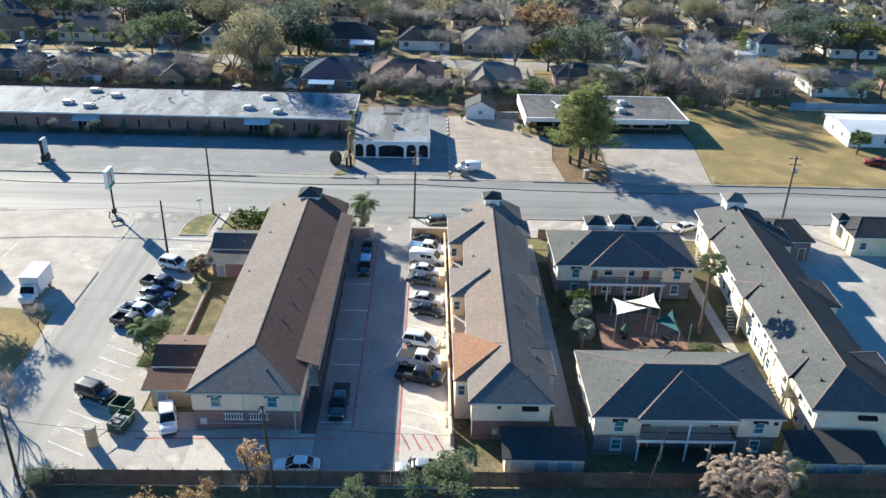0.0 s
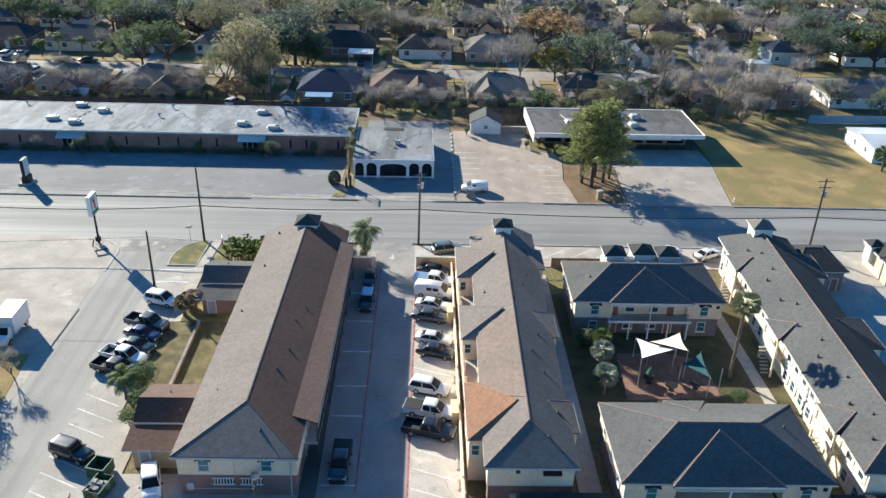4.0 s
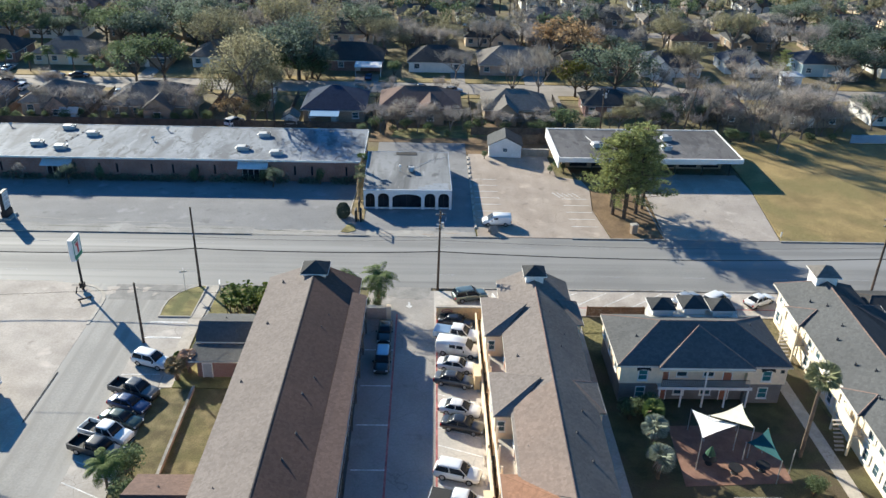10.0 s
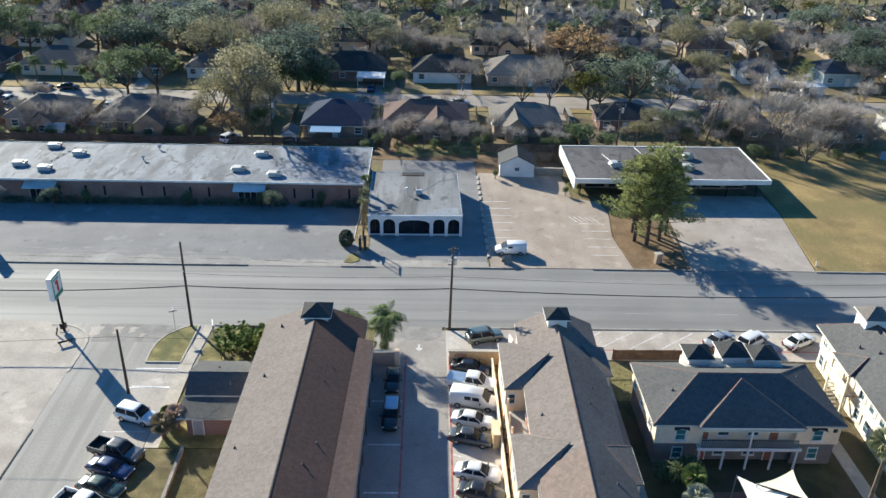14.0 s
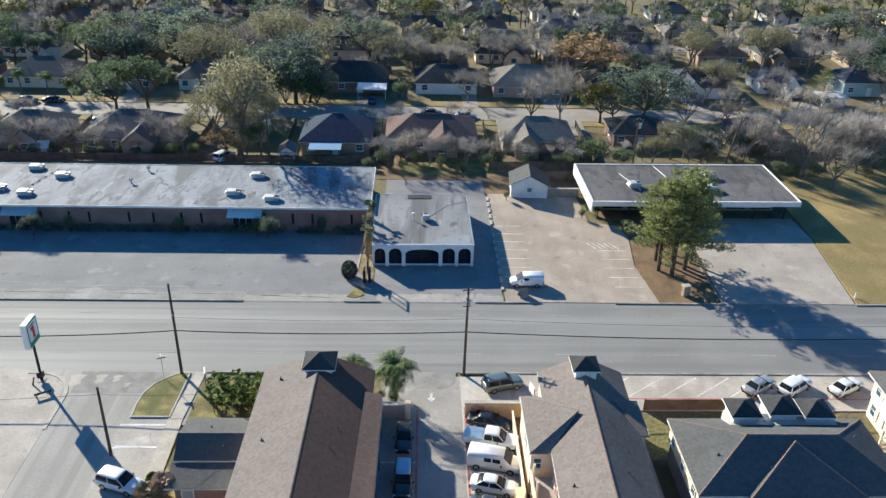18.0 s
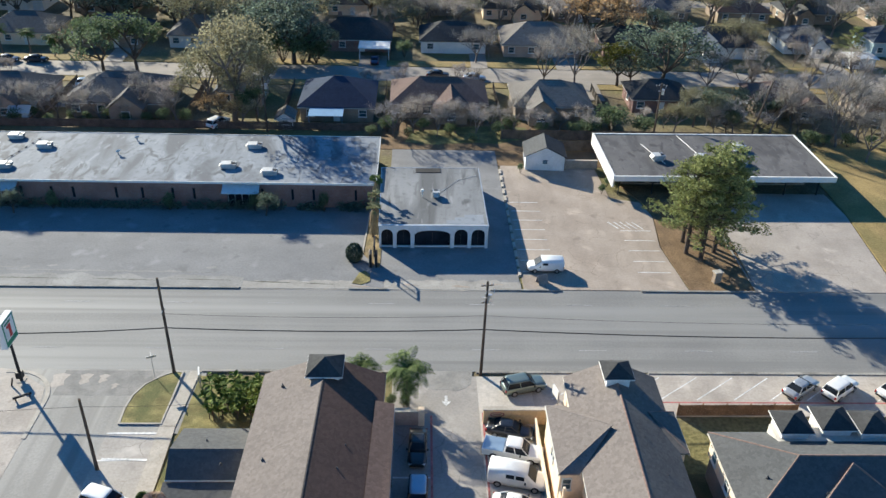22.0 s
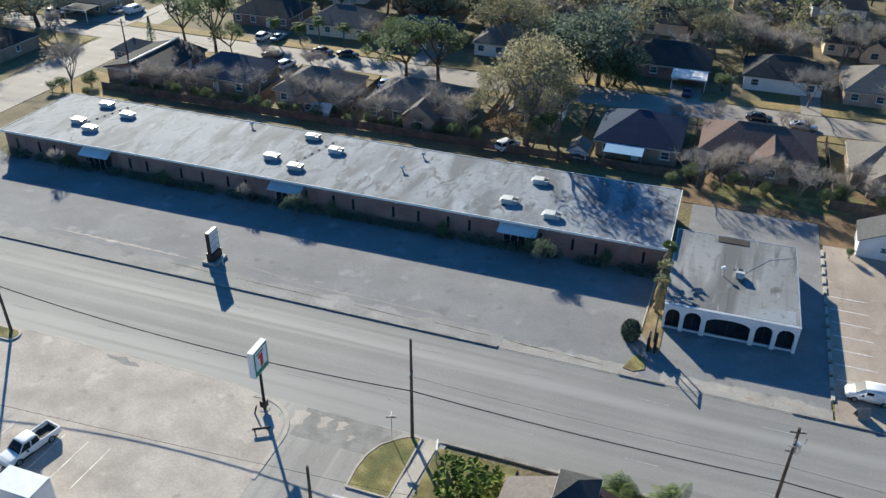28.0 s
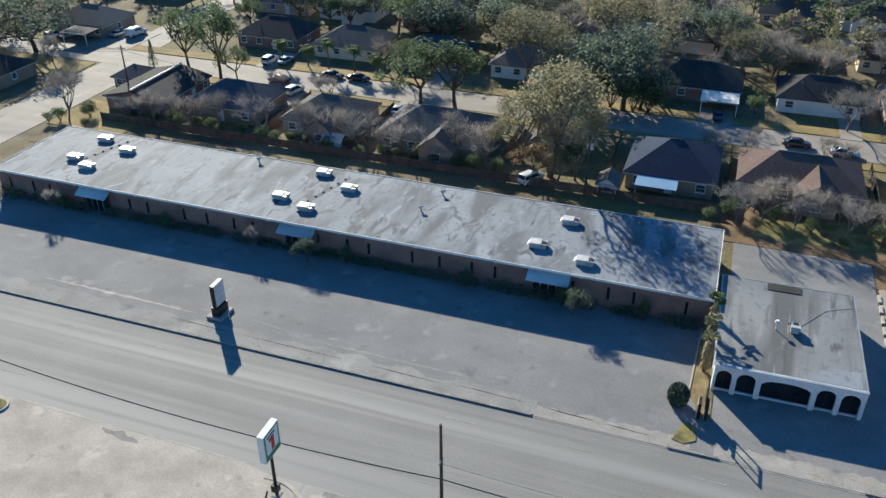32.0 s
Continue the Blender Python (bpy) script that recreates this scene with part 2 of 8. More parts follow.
VERGE = pavement_mat("verge_concrete", (0.335, 0.312, 0.28), (0.28, 0.262, 0.236), (0.39, 0.365, 0.33), (0.2, 0.8, 1), 2.5, 2.6)
KERB = mat("kerb_concrete", (0.30, 0.28, 0.25), 0.9, big=(2, 0.25), fine=(0.2, 0.25))
DRYGRASS = mat("dry_grass", (0.34, 0.245, 0.105), 0.95, big=(5, 0.25), fine=(0.15, 0.4), bump=0.04, tint=(0.265, 0.21, 0.085))
GRASS = mat("winter_grass", (0.285, 0.24, 0.095), 0.95, big=(2, 0.4), fine=(0.12, 0.45), bump=0.05, tint=(0.165, 0.165, 0.062))
WORNGRASS = mat("worn_grass", (0.205, 0.165, 0.08), 0.95, big=(1.6, 0.35), fine=(0.12, 0.45), bump=0.05, tint=(0.15, 0.135, 0.055))
YARD = mat("yard_soil", (0.20, 0.16, 0.095), 0.95, big=(9, 0.35), fine=(0.4, 0.4), bump=0.06, tint=(0.205, 0.18, 0.075))
# winter grass darkened so its colour carries the courtyard's shade
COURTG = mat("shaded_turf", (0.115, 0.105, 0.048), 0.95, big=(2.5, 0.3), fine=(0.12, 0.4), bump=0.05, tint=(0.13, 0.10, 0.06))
LITTER = mat("leaf_litter", (0.24, 0.155, 0.085), 0.95, big=(3, 0.25), fine=(0.15, 0.45), bump=0.05)
PAINT_W = mat("road_paint_white", (0.74, 0.725, 0.70), 0.8, big=(1.5, 0.2), fine=(0.2, 0.35))
PAINT_R = mat("road_paint_red", (0.46, 0.16, 0.15), 0.8, big=(1.5, 0.3), fine=(0.2, 0.4))
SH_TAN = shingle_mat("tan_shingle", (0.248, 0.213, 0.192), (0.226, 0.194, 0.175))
# brown deepened to carry the shade on slopes turned from the sun
SH_BROWN_SHADE = shingle_mat("shaded_brown_shingle", (0.132, 0.083, 0.067), (0.115, 0.074, 0.061))
SH_ROSE = shingle_mat("rose_shingle", (0.18, 0.122, 0.102), (0.16, 0.11, 0.093))
SH_ORANGE = shingle_mat("terracotta_shingle", (0.33, 0.18, 0.115), (0.28, 0.16, 0.105))
SH_HIP = shingle_mat("grey_brown_shingle", (0.215, 0.195, 0.178), (0.175, 0.158, 0.145))
# darker copy of the tan shingle; the east side's shade is in its colour
SH_EAST = shingle_mat("shaded_taupe_shingle", (0.185, 0.165, 0.148), (0.155, 0.138, 0.124))
SH_WARM = shingle_mat("warm_brown_shingle", (0.268, 0.205, 0.172), (0.24, 0.188, 0.16))
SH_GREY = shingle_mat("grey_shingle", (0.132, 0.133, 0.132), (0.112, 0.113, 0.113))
# real charcoal roofs, and grey slopes whose shade is put into the colour
SH_DARK = shingle_mat("charcoal_and_shade_shingle", (0.075, 0.074, 0.074), (0.055, 0.056, 0.058))
SH_MID = shingle_mat("weathered_shingle", (0.225, 0.205, 0.185), (0.185, 0.168, 0.152))
RIDGE = mat("ridge_cap", (0.25, 0.17, 0.142), 0.95, fine=(0.3, 0.35))
RIDGE_D = mat("dark_ridge_cap", (0.12, 0.10, 0.09), 0.95, fine=(0.3, 0.35))
ROOF_L = flat_roof_mat("membrane_roof", (0.198, 0.218, 0.245), (0.105, 0.115, 0.132), (0.265, 0.288, 0.318))
ROOF_A = flat_roof_mat("ash_roof", (0.195, 0.20, 0.205), (0.115, 0.117, 0.12), (0.26, 0.262, 0.266), 88, 0.14)
ROOF_R = flat_roof_mat("dark_gravel_roof", (0.112, 0.106, 0.106), (0.078, 0.074, 0.075), (0.155, 0.147, 0.144))
CREAM = mat("cream_siding", (0.86, 0.68, 0.49), 0.8, big=(2.5, 0.08), fine=(0.3, 0.1))
IVORY = mat("ivory_stucco", (0.80, 0.69, 0.52), 0.85, big=(2.5, 0.08), fine=(0.25, 0.1))
BUTTER = mat("butter_stucco", (0.75, 0.63, 0.42), 0.85, big=(2.5, 0.1), fine=(0.25, 0.12))
OCHRE = mat("ochre_stucco", (0.62, 0.46, 0.27), 0.85, big=(2.5, 0.12), fine=(0.25, 0.15))
PINKW = mat("pink_stucco", (0.50, 0.36, 0.28), 0.85, big=(2.5, 0.12), fine=(0.25, 0.15))
WHITE = mat("white_paint", (0.78, 0.76, 0.72), 0.7, big=(2, 0.06), fine=(0.4, 0.08))
WHITE_B = mat("white_stucco", (0.74, 0.74, 0.73), 0.8, big=(2, 0.08), fine=(0.3, 0.1))
BRICK_P = brick_mat("pink_brick", (0.36, 0.20, 0.165), (0.30, 0.155, 0.125), (0.36, 0.31, 0.27))
BRICK_R = brick_mat("red_brick", (0.33, 0.185, 0.15), (0.27, 0.145, 0.115), (0.33, 0.28, 0.25))
BRICK_T = brick_mat("tan_brick", (0.36, 0.27, 0.19), (0.30, 0.22, 0.155), (0.36, 0.32, 0.27))
FASCIA = mat("fascia_paint", (0.62, 0.58, 0.52), 0.7, fine=(0.5, 0.12))
DARK = mat("dark_recess", (0.045, 0.042, 0.04), 0.9, big=(2, 0.2), fine=(0.4, 0.2))
BLACKM = mat("black_metal", (0.03, 0.03, 0.032), 0.5, 0.3, fine=(0.3, 0.2))
METAL = mat("galvanised_metal", (0.52, 0.53, 0.54), 0.45, 0.7, big=(1, 0.12), fine=(0.2, 0.15))
ACM = mat("unit_casing", (0.52, 0.52, 0.51), 0.55, 0.2, big=(1, 0.12), fine=(0.2, 0.15))
WOODP = mat("pole_wood", (0.115, 0.085, 0.065), 0.9, big=(1.2, 0.25), fine=(0.08, 0.4), bump=0.01)
FENCE = mat("fence_wood", (0.14, 0.118, 0.10), 0.9, big=(1.2, 0.25), fine=(0.12, 0.35), spread=0.3)
FENCE_B = mat("brown_fence_wood", (0.24, 0.145, 0.09), 0.9, big=(1.2, 0.25), fine=(0.12, 0.35), spread=0.3)
DOOR = mat("terracotta_door", (0.38, 0.14, 0.085), 0.6, fine=(0.3, 0.12))
GARAGE_D = mat("panel_door_paint", (0.45, 0.46, 0.47), 0.6, fine=(0.3, 0.12))
GLASS = glass_mat("window_glass", (0.05, 0.09, 0.11))
GLASS_T = glass_mat("teal_window_glass", (0.05, 0.16, 0.17))
GLASS_D = glass_mat("dark_glass", (0.018, 0.022, 0.028), 0.2, 0.12)
AWNING = mat("awning_metal", (0.60, 0.62, 0.63), 0.5, 0.1, fine=(0.3, 0.1))
BARK = mat("bark", (0.125, 0.095, 0.072), 0.95, big=(0.8, 0.25), fine=(0.08, 0.45), bump=0.02)
TWIG = mat("grey_twigs", (0.225, 0.19, 0.17), 0.95, big=(0.8, 0.2), fine=(0.1, 0.3), spread=0.3)
PALMW = mat("palm_trunk", (0.20, 0.15, 0.11), 0.95, big=(0.8, 0.2), fine=(0.1, 0.4), bump=0.02)
LEAF_DK = leaf_mat("oak_leaf", (0.055, 0.078, 0.055), (0.255, 0.31, 0.235), 0.45)
LEAF_GR = leaf_mat("green_leaf", (0.062, 0.092, 0.045), (0.225, 0.28, 0.155), 0.42)
LEAF_PI = leaf_mat("pine_needle", (0.135, 0.165, 0.065), (0.37, 0.385, 0.165), 0.5)
LEAF_TAN = leaf_mat("tan_leaf", (0.18, 0.165, 0.095), (0.43, 0.39, 0.255), 0.45)
LEAF_OR = leaf_mat("rust_leaf", (0.30, 0.19, 0.10), (0.54, 0.37, 0.22), 0.42)
LEAF_YG = leaf_mat("yellow_green_leaf", (0.10, 0.105, 0.022), (0.20, 0.185, 0.04))
LEAF_GY = leaf_mat("grey_twig_haze", (0.23, 0.20, 0.18), (0.57, 0.505, 0.465), 0.25)
LEAF_PK = leaf_mat("dry_frond", (0.36, 0.24, 0.18), (0.60, 0.45, 0.35), 0.15)
LEAF_ASH = leaf_mat("ashen_palm_leaf", (0.15, 0.17, 0.12), (0.42, 0.45, 0.36))
LEAF_PALM = leaf_mat("palm_leaf", (0.055, 0.095, 0.028), (0.20, 0.255, 0.075))
LEAF_CLIP = leaf_mat("clipped_leaf", (0.026, 0.042, 0.028), (0.10, 0.135, 0.095), 0.1)
LEAF_PALE = leaf_mat("pale_palm_leaf", (0.15, 0.16, 0.075), (0.40, 0.39, 0.21))
STRAW = leaf_mat("straw_frond", (0.24, 0.17, 0.09), (0.46, 0.35, 0.20), 0.15)
LEAF_BAN = leaf_mat("broad_leaf", (0.045, 0.090, 0.015), (0.20, 0.24, 0.045))
TYRE = mat("tyre_rubber", (0.022, 0.022, 0.022), 0.9, fine=(0.1, 0.2))
RIM = mat("wheel_rim", (0.42, 0.42, 0.43), 0.35, 0.8, fine=(0.1, 0.1))
TRIM = mat("black_trim", (0.03, 0.03, 0.03), 0.7, fine=(0.1, 0.2))
LAMP_W = mat("headlight_lens", (0.75, 0.76, 0.78), 0.15, fine=(0.1, 0.1), spec=0.8)
LAMP_R = mat("taillight_lens", (0.35, 0.02, 0.02), 0.2, fine=(0.1, 0.1), spec=0.8)
SAIL_W = mat("white_sailcloth", (0.80, 0.79, 0.75), 0.8, big=(1, 0.06), fine=(0.1, 0.06))
SAIL_C = mat("cream_sailcloth", (0.76, 0.70, 0.55), 0.8, big=(1, 0.06), fine=(0.1, 0.06))
SAIL_T = mat("teal_sailcloth", (0.012, 0.08, 0.085), 0.8, big=(1, 0.08), fine=(0.1, 0.08))
RED = mat("red_sign_face", (0.55, 0.03, 0.03), 0.5, fine=(0.2, 0.06))
GREENP = mat("green_sign_face", (0.02, 0.22, 0.12), 0.5, fine=(0.2, 0.06))
BINGREEN = mat("dumpster_green", (0.035, 0.10, 0.06), 0.6, fine=(0.2, 0.3))
RUBBISH = mat("mixed_rubbish", (0.30, 0.29, 0.27), 0.9, big=(0.5, 0.6), fine=(0.1, 0.4))
PAINTS = {}


def paint(name, col, metal=0.0):
    if name not in PAINTS:
        m, tr, b = shader(name, 0.32, metal, 0.5)
        b.inputs["Coat Weight"].default_value = 0.7
        b.inputs["Coat Roughness"].default_value = 0.08
        c = mix(tr, "MIX", grain(tr, 0.8, 4), dim(col, 0.9), col)
        tr.links.new(c, b.inputs["Base Color"])
        PAINTS[name] = m
    return PAINTS[name]


CAR_WHITE = paint("white_car_paint", (0.74, 0.74, 0.73))
CAR_SILVER = paint("silver_car_paint", (0.42, 0.43, 0.44), 0.4)
CAR_BLACK = paint("black_car_paint", (0.018, 0.019, 0.022))
CAR_GREY = paint("dark_grey_car_paint", (0.075, 0.08, 0.085), 0.3)
CAR_NAVY = paint("navy_car_paint", (0.022, 0.045, 0.12), 0.2)
CAR_GREEN = paint("dark_green_car_paint", (0.035, 0.065, 0.055), 0.2)
CAR_SAGE = paint("sage_car_paint", (0.17, 0.215, 0.195), 0.4)
CAR_BLUE = paint("pale_blue_car_paint", (0.32, 0.42, 0.52), 0.3)


# ---- mesh building ----
class Shape:
    """Vertices and faces gathered into one mesh."""

    def __init__(self):
        self.v, self.f = [], []

    def poly(self, pts):
        n = len(self.v)
        self.v += [tuple(p) for p in pts]
        self.f.append(tuple(range(n, n + len(pts))))
        return self

    def box(self, x0, y0, z0, x1, y1, z1):
        n = len(self.v)
        self.v += [(x, y, z) for z in (z0, z1) for x, y in ((x0, y0), (x1, y0), (x1, y1), (x0, y1))]
        self.f += [tuple(n + i for i in q) for q in ((3, 2, 1, 0), (4, 5, 6, 7), (0, 1, 5, 4), (1, 2, 6, 5), (2, 3, 7, 6), (3, 0, 4, 7))]
        return self

    def prism(self, pts, z0, z1):
        """A flat outline, anticlockwise from above, drawn up from z0 to z1."""
        n, k = len(self.v), len(pts)
        self.v += [(x, y, z0) for x, y in pts] + [(x, y, z1) for x, y in pts]
        self.f.append(tuple(range(n + k, n + 2 * k)))
        self.f.append(tuple(range(n + k - 1, n - 1, -1)))
        self.f += [(n + i, n + (i + 1) % k, n + k + (i + 1) % k, n + k + i) for i in range(k)]
        return self

    def tube(self, a, b, ra, rb, n=6, caps=True):
        a, b = Vector(a), Vector(b)
        ax = (b - a).normalized()
        s = ax.orthogonal().normalized()
        t = ax.cross(s)
        k = len(self.v)
        for c, r in ((a, ra), (b, rb)):
            self.v += [tuple(c + r * (math.cos(2 * math.pi * i / n) * s + math.sin(2 * math.pi * i / n) * t)) for i in range(n)]
        self.f += [(k + i, k + (i + 1) % n, k + n + (i + 1) % n, k + n + i) for i in range(n)]
        if caps:
            self.f += [tuple(range(k + n - 1, k - 1, -1)), tuple(range(k + n, k + 2 * n))]
        return self

    def slab(self, pts, thick):
        """A sloping plate: its upper outline and a thickness straight down."""
        n, k = len(self.v), len(pts)
        self.v += [tuple(p) for p in pts] + [(p[0], p[1], p[2] - thick) for p in pts]
        self.f.append(tuple(range(n, n + k)))
        self.f.append(tuple(range(n + 2 * k - 1, n + k - 1, -1)))
        self.f += [(n + k + i, n + k + (i + 1) % k, n + (i + 1) % k, n + i) for i in range(k)]
        return self

    def rings(self, rings, close=True):
        """Skin over a row of rings of the same number of points."""
        n, k = len(self.v), len(rings[0])
        for r in rings:
            self.v += [tuple(p) for p in r]
        for j in range(len(rings) - 1):
            self.f += [(n + j * k + i, n + j * k + (i + 1) % k, n + (j + 1) * k + (i + 1) % k, n + (j + 1) * k + i) for i in range(k)]
        if close:
            self.f += [tuple(range(n + k - 1, n - 1, -1)), tuple(range(n + (len(rings) - 1) * k, n + len(rings) * k))]
        return self

    def mesh(self, name, material, smooth=False):
        me = bpy.data.meshes.new(name)
        me.from_pydata(self.v, [], self.f)
        me.materials.append(material)
        if smooth:
            me.polygons.foreach_set("use_smooth", [True] * len(me.polygons))
        me.update()
        return me


def part(name, shape, material, parent, label="", smooth=False):
    """One mesh object under a thing or a part."""
    ob = new(name, shape if isinstance(shape, bpy.types.Mesh) else shape.mesh(name, material, smooth))
    if parent is not None:
        ob.parent = parent
    return tagged(ob, label)


def base(name, x=0, y=0, z=0, turn=0, label="", category="", group="", kind="", scale=1.0):
    e = new(name)
    e.empty_display_size = 0.2
    e.location, e.rotation_euler, e.scale = (x, y, z), (0, 0, radians(turn)), (scale, scale, scale)
    return tagged(e, label, category, group, kind)


def piece(name, shape, material, label, category="", group="", kind=""):
    """A thing of one mesh."""
    return tagged(part(name, shape, material, None), label, category, group, kind)


def setting(name, shape, material, label, category):
    return piece(name, shape, material, label, category, "", "structure")


# ---- ground, roads, lots ----
def sheet(name, pts, top, material, label, category, depth=0.4):
    return setting(name, Shape().prism(pts, top - depth, top), material, label, category)


def rect(x0, y0, x1, y1):
    return [(x0, y0), (x1, y0), (x1, y1), (x0, y1)]


def rounded(x0, y0, x1, y1, r, n=6):
    out = []
    for cx, cy, a0 in ((x1 - r, y0 + r, -90), (x1 - r, y1 - r, 0), (x0 + r, y1 - r, 90), (x0 + r, y0 + r, 180)):
        out += [(cx + r * math.cos(radians(a0 + 90 * i / n)), cy + r * math.sin(radians(a0 + 90 * i / n))) for i in range(n + 1)]
    return out


ISLE = [(-24.5, -34.8), (-20.5, -34.8), (-20.35, -31.0), (-20.25, -26.9), (-21.1, -26.8), (-22.4, -27.7), (-23.6, -28.9), (-24.35, -30.6), (-24.6, -32.6)]
sheet("ground", rect(-1600, -1500, 1600, 1900), -0.06, YARD, "brown winter soil and patchy grass under the town", "ground", 1.0)
sheet("road_main", rect(-400, -26.3, 400, -10.0), 0.0, ASPHALT, "worn grey asphalt road with four lanes", "road")
sheet("road_side", [(-35.4, -200), (-22.0, -200), (-24.8, -95), (-24.8, -36.2), (-17.6, -36.2), (-17.6, -26.3), (-39.4, -26.3), (-39.4, -38.0), (-34.2, -38.0)], 0.036, SIDE, "pale asphalt side street joining the main road", "road")
sheet("road_far", rect(-400, 67.6, 400, 76.4), 0.0, CONC_T, "pale concrete residential street", "road")
sheet("road_cross", [(-133.5, -10.0), (-121.5, -10.0), (-121.5, 67.6), (-133.5, 67.6)], 0.0, CONC_T, "pale concrete cross street", "road")
sheet("road_cross_north", [(-136.5, 76.4), (-127.5, 76.4), (-134.5, 200), (-143.5, 200)], 0.0, CONC_T, "pale concrete street running on north", "road")
sheet("road_back", rect(-300, 131, 300, 138), 0.0, CONC_T, "pale concrete back street among houses", "road")
sheet("parking_lot_long", rect(-118, -9.95, 0.9, 11.6), 0.05, LOT, "cracked grey asphalt parking lot before the brick offices", "parking lot")
VW = random.Random(3)
sheet("verge_walk_long", [(-118, -9.95), (-17.0, -9.95)] + [(-17.0 - i * 2.1, -7.4 + VW.uniform(-0.7, 0.7)) for i in range(48)] + [(-118, -7.9)], 0.075, LOTP, "stained concrete walk along the far kerb", "pavement")
sheet("parking_lot_arcade", rect(0.9, -9.95, 18.5, 33), 0.05, LOT, "grey asphalt forecourt round the arcade building", "parking lot")
sheet("parking_lot_brown", [(18.9, -9.95), (40.3, -9.95), (39.2, 1.0), (40.3, 10.0), (39.4, 14.4), (35.0, 15.8), (34.5, 27.0), (18.9, 27.0)], 0.06, CONC_B, "brown stained concrete parking lot with faded stall lines", "parking lot")
sheet("pine_bed", [(40.5, -9.95), (49.0, -9.95), (50.0, 8.0), (48.0, 20.0), (37.4, 20.0), (39.6, 14.6), (40.5, 10.0), (39.4, 1.0)], 0.10, LITTER, "bed of brown needle litter under the pine trees", "ground")
CONC_C = pavement_mat("forecourt_concrete", (0.375, 0.325, 0.283), (0.315, 0.272, 0.235), (0.43, 0.378, 0.33), (0.5, 0.3, 1), 5, 4.4)
sheet("parking_lot_canopy", [(49.2, -9.95), (67.8, -9.95), (70.2, 11.0), (69.8, 18.0), (49.4, 18.0), (50.2, 8.0)], 0.06, CONC_C, "pale concrete forecourt of the flat roofed building", "parking lot")
sheet("lawn_east", [(68.1, -9.95), (200, -9.95), (200, 36.5), (71.0, 36.5), (70.4, 11.0)], 0.08, DRYGRASS, "dry yellow winter lawn", "lawn")
sheet("corner_lot", [(-130, -200), (-34.6, -200), (-33.2, -60), (-33.2, -33.5), (-34.0, -29.4), (-38.0, -26.5), (-42.0, -25.8), (-130, -25.8)], 0.05, CONC_L, "worn pale concrete lot of the corner shop", "parking lot")
sheet("stall_apron", [(-25.5, -90), (-10.4, -90), (-10.4, -78.6), (-17.2, -78.6), (-17.2, -70.2), (-20.4, -70.2), (-20.4, -47.0), (-18.9, -36.0), (-25.4, -36.0)], 0.045, CONC, "concrete parking bays along the side street", "parking lot")
# split near the block's shadow edge: shaded tone here, sunlit tone in the bays
sheet("drive_court", rect(2.6, -90, 11.75, -27.2), 0.045, CONC_D, "concrete driveway between the two apartment blocks", "driveway")
# dark slab that paints in the gallery's shade on the ground
sheet("gallery_walk", [(0.9, -82.0), (2.62, -82.0), (2.62, -34.6), (1.6, -34.6)], 0.05, GALLERY, "concrete walk darkened for the shade under the gallery", "pavement")
sheet("bay_strip", rect(11.75, -90, 17.6, -27.2), 0.045, CONC_P, "pale concrete parking bays along the middle block", "parking lot")
sheet("drive_back", rect(-10.4, -90, 2.6, -80.8), 0.04, CONC_P, "concrete back drive along the fence", "driveway")
sheet("drive_front", rect(17.6, -33.4, 66, -26.6), 0.05, CONC_L, "pale concrete front parking strip with angled bays", "parking lot")
sheet("drive_east", rect(66, -90, 120, -26.6), 0.045, CONC, "wide concrete drive beside the long block", "driveway")
sheet("apron_patch", [(3.8, -29.0), (4.9, -28.6), (6.0, -28.9), (7.1, -29.5), (8.2, -29.3), (9.4, -29.7), (10.4, -29.2), (11.1, -28.5), (11.4, -26.3), (3.6, -26.3)], 0.055, PATCH_L, "rough worn asphalt patch in the drive apron", "pavement")
sheet("island_grass", ISLE, 0.14, GRASS, "small rounded grass island with a pale kerb", "lawn", 0.5)
sheet("walk_side", [(-20.5, -35.2), (-18.9, -35.2), (-18.3, -26.6), (-19.4, -26.6)], 0.12, WALK, "pale concrete walk beside the grass island", "pavement")
sheet("walk_side_south", [(-20.3, -50.2), (-18.7, -50.2), (-18.9, -35.25), (-20.5, -35.25)], 0.10, WALK, "pale concrete walk along the parking bays", "pavement")
sheet("front_grass", [(-18.8, -50.2), (-10.2, -50.2), (-10.2, -27.4), (-18.2, -27.4)], 0.12, GRASS, "strip of green winter grass before the block", "lawn")
sheet("court_grass", rect(-20.2, -70.0, -10.3, -50.4), 0.11, WORNGRASS, "worn grass yard beside the apartment block", "lawn")
# shade between the blocks is put into this turf's colour
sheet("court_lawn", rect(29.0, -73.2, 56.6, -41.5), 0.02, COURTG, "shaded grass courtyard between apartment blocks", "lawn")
sheet("court_patio", [(37.0, -65.6), (48.2, -65.0), (48.4, -57.5), (44.0, -56.0), (37.6, -56.2)], 0.06, PATIO, "red brick patio of the courtyard", "patio")
sheet("court_walk", [(53.2, -73.0), (54.7, -73.0), (54.2, -45.0), (52.7, -45.0)], 0.06, WALK, "narrow concrete walk in the courtyard", "pavement")
sheet("alley_walk", rect(28.9, -82, 31.2, -36), 0.06, WALK, "concrete alley walk beside the middle block", "pavement")
sheet("verge_north_grass", rect(-400, 76.9, 400, 80.5), 0.06, DRYGRASS, "yellow grass verge along the residential street", "lawn")
sheet("verge_south_grass", rect(-121, 64.2, 400, 67.1), 0.06, DRYGRASS, "yellow grass verge south of the residential street", "lawn")
sheet("corner_grass", [(-120.6, 36), (-104, 36), (-104, 46), (-120.6, 49)], 0.05, DRYGRASS, "yellow grass corner beside the cross street", "lawn")
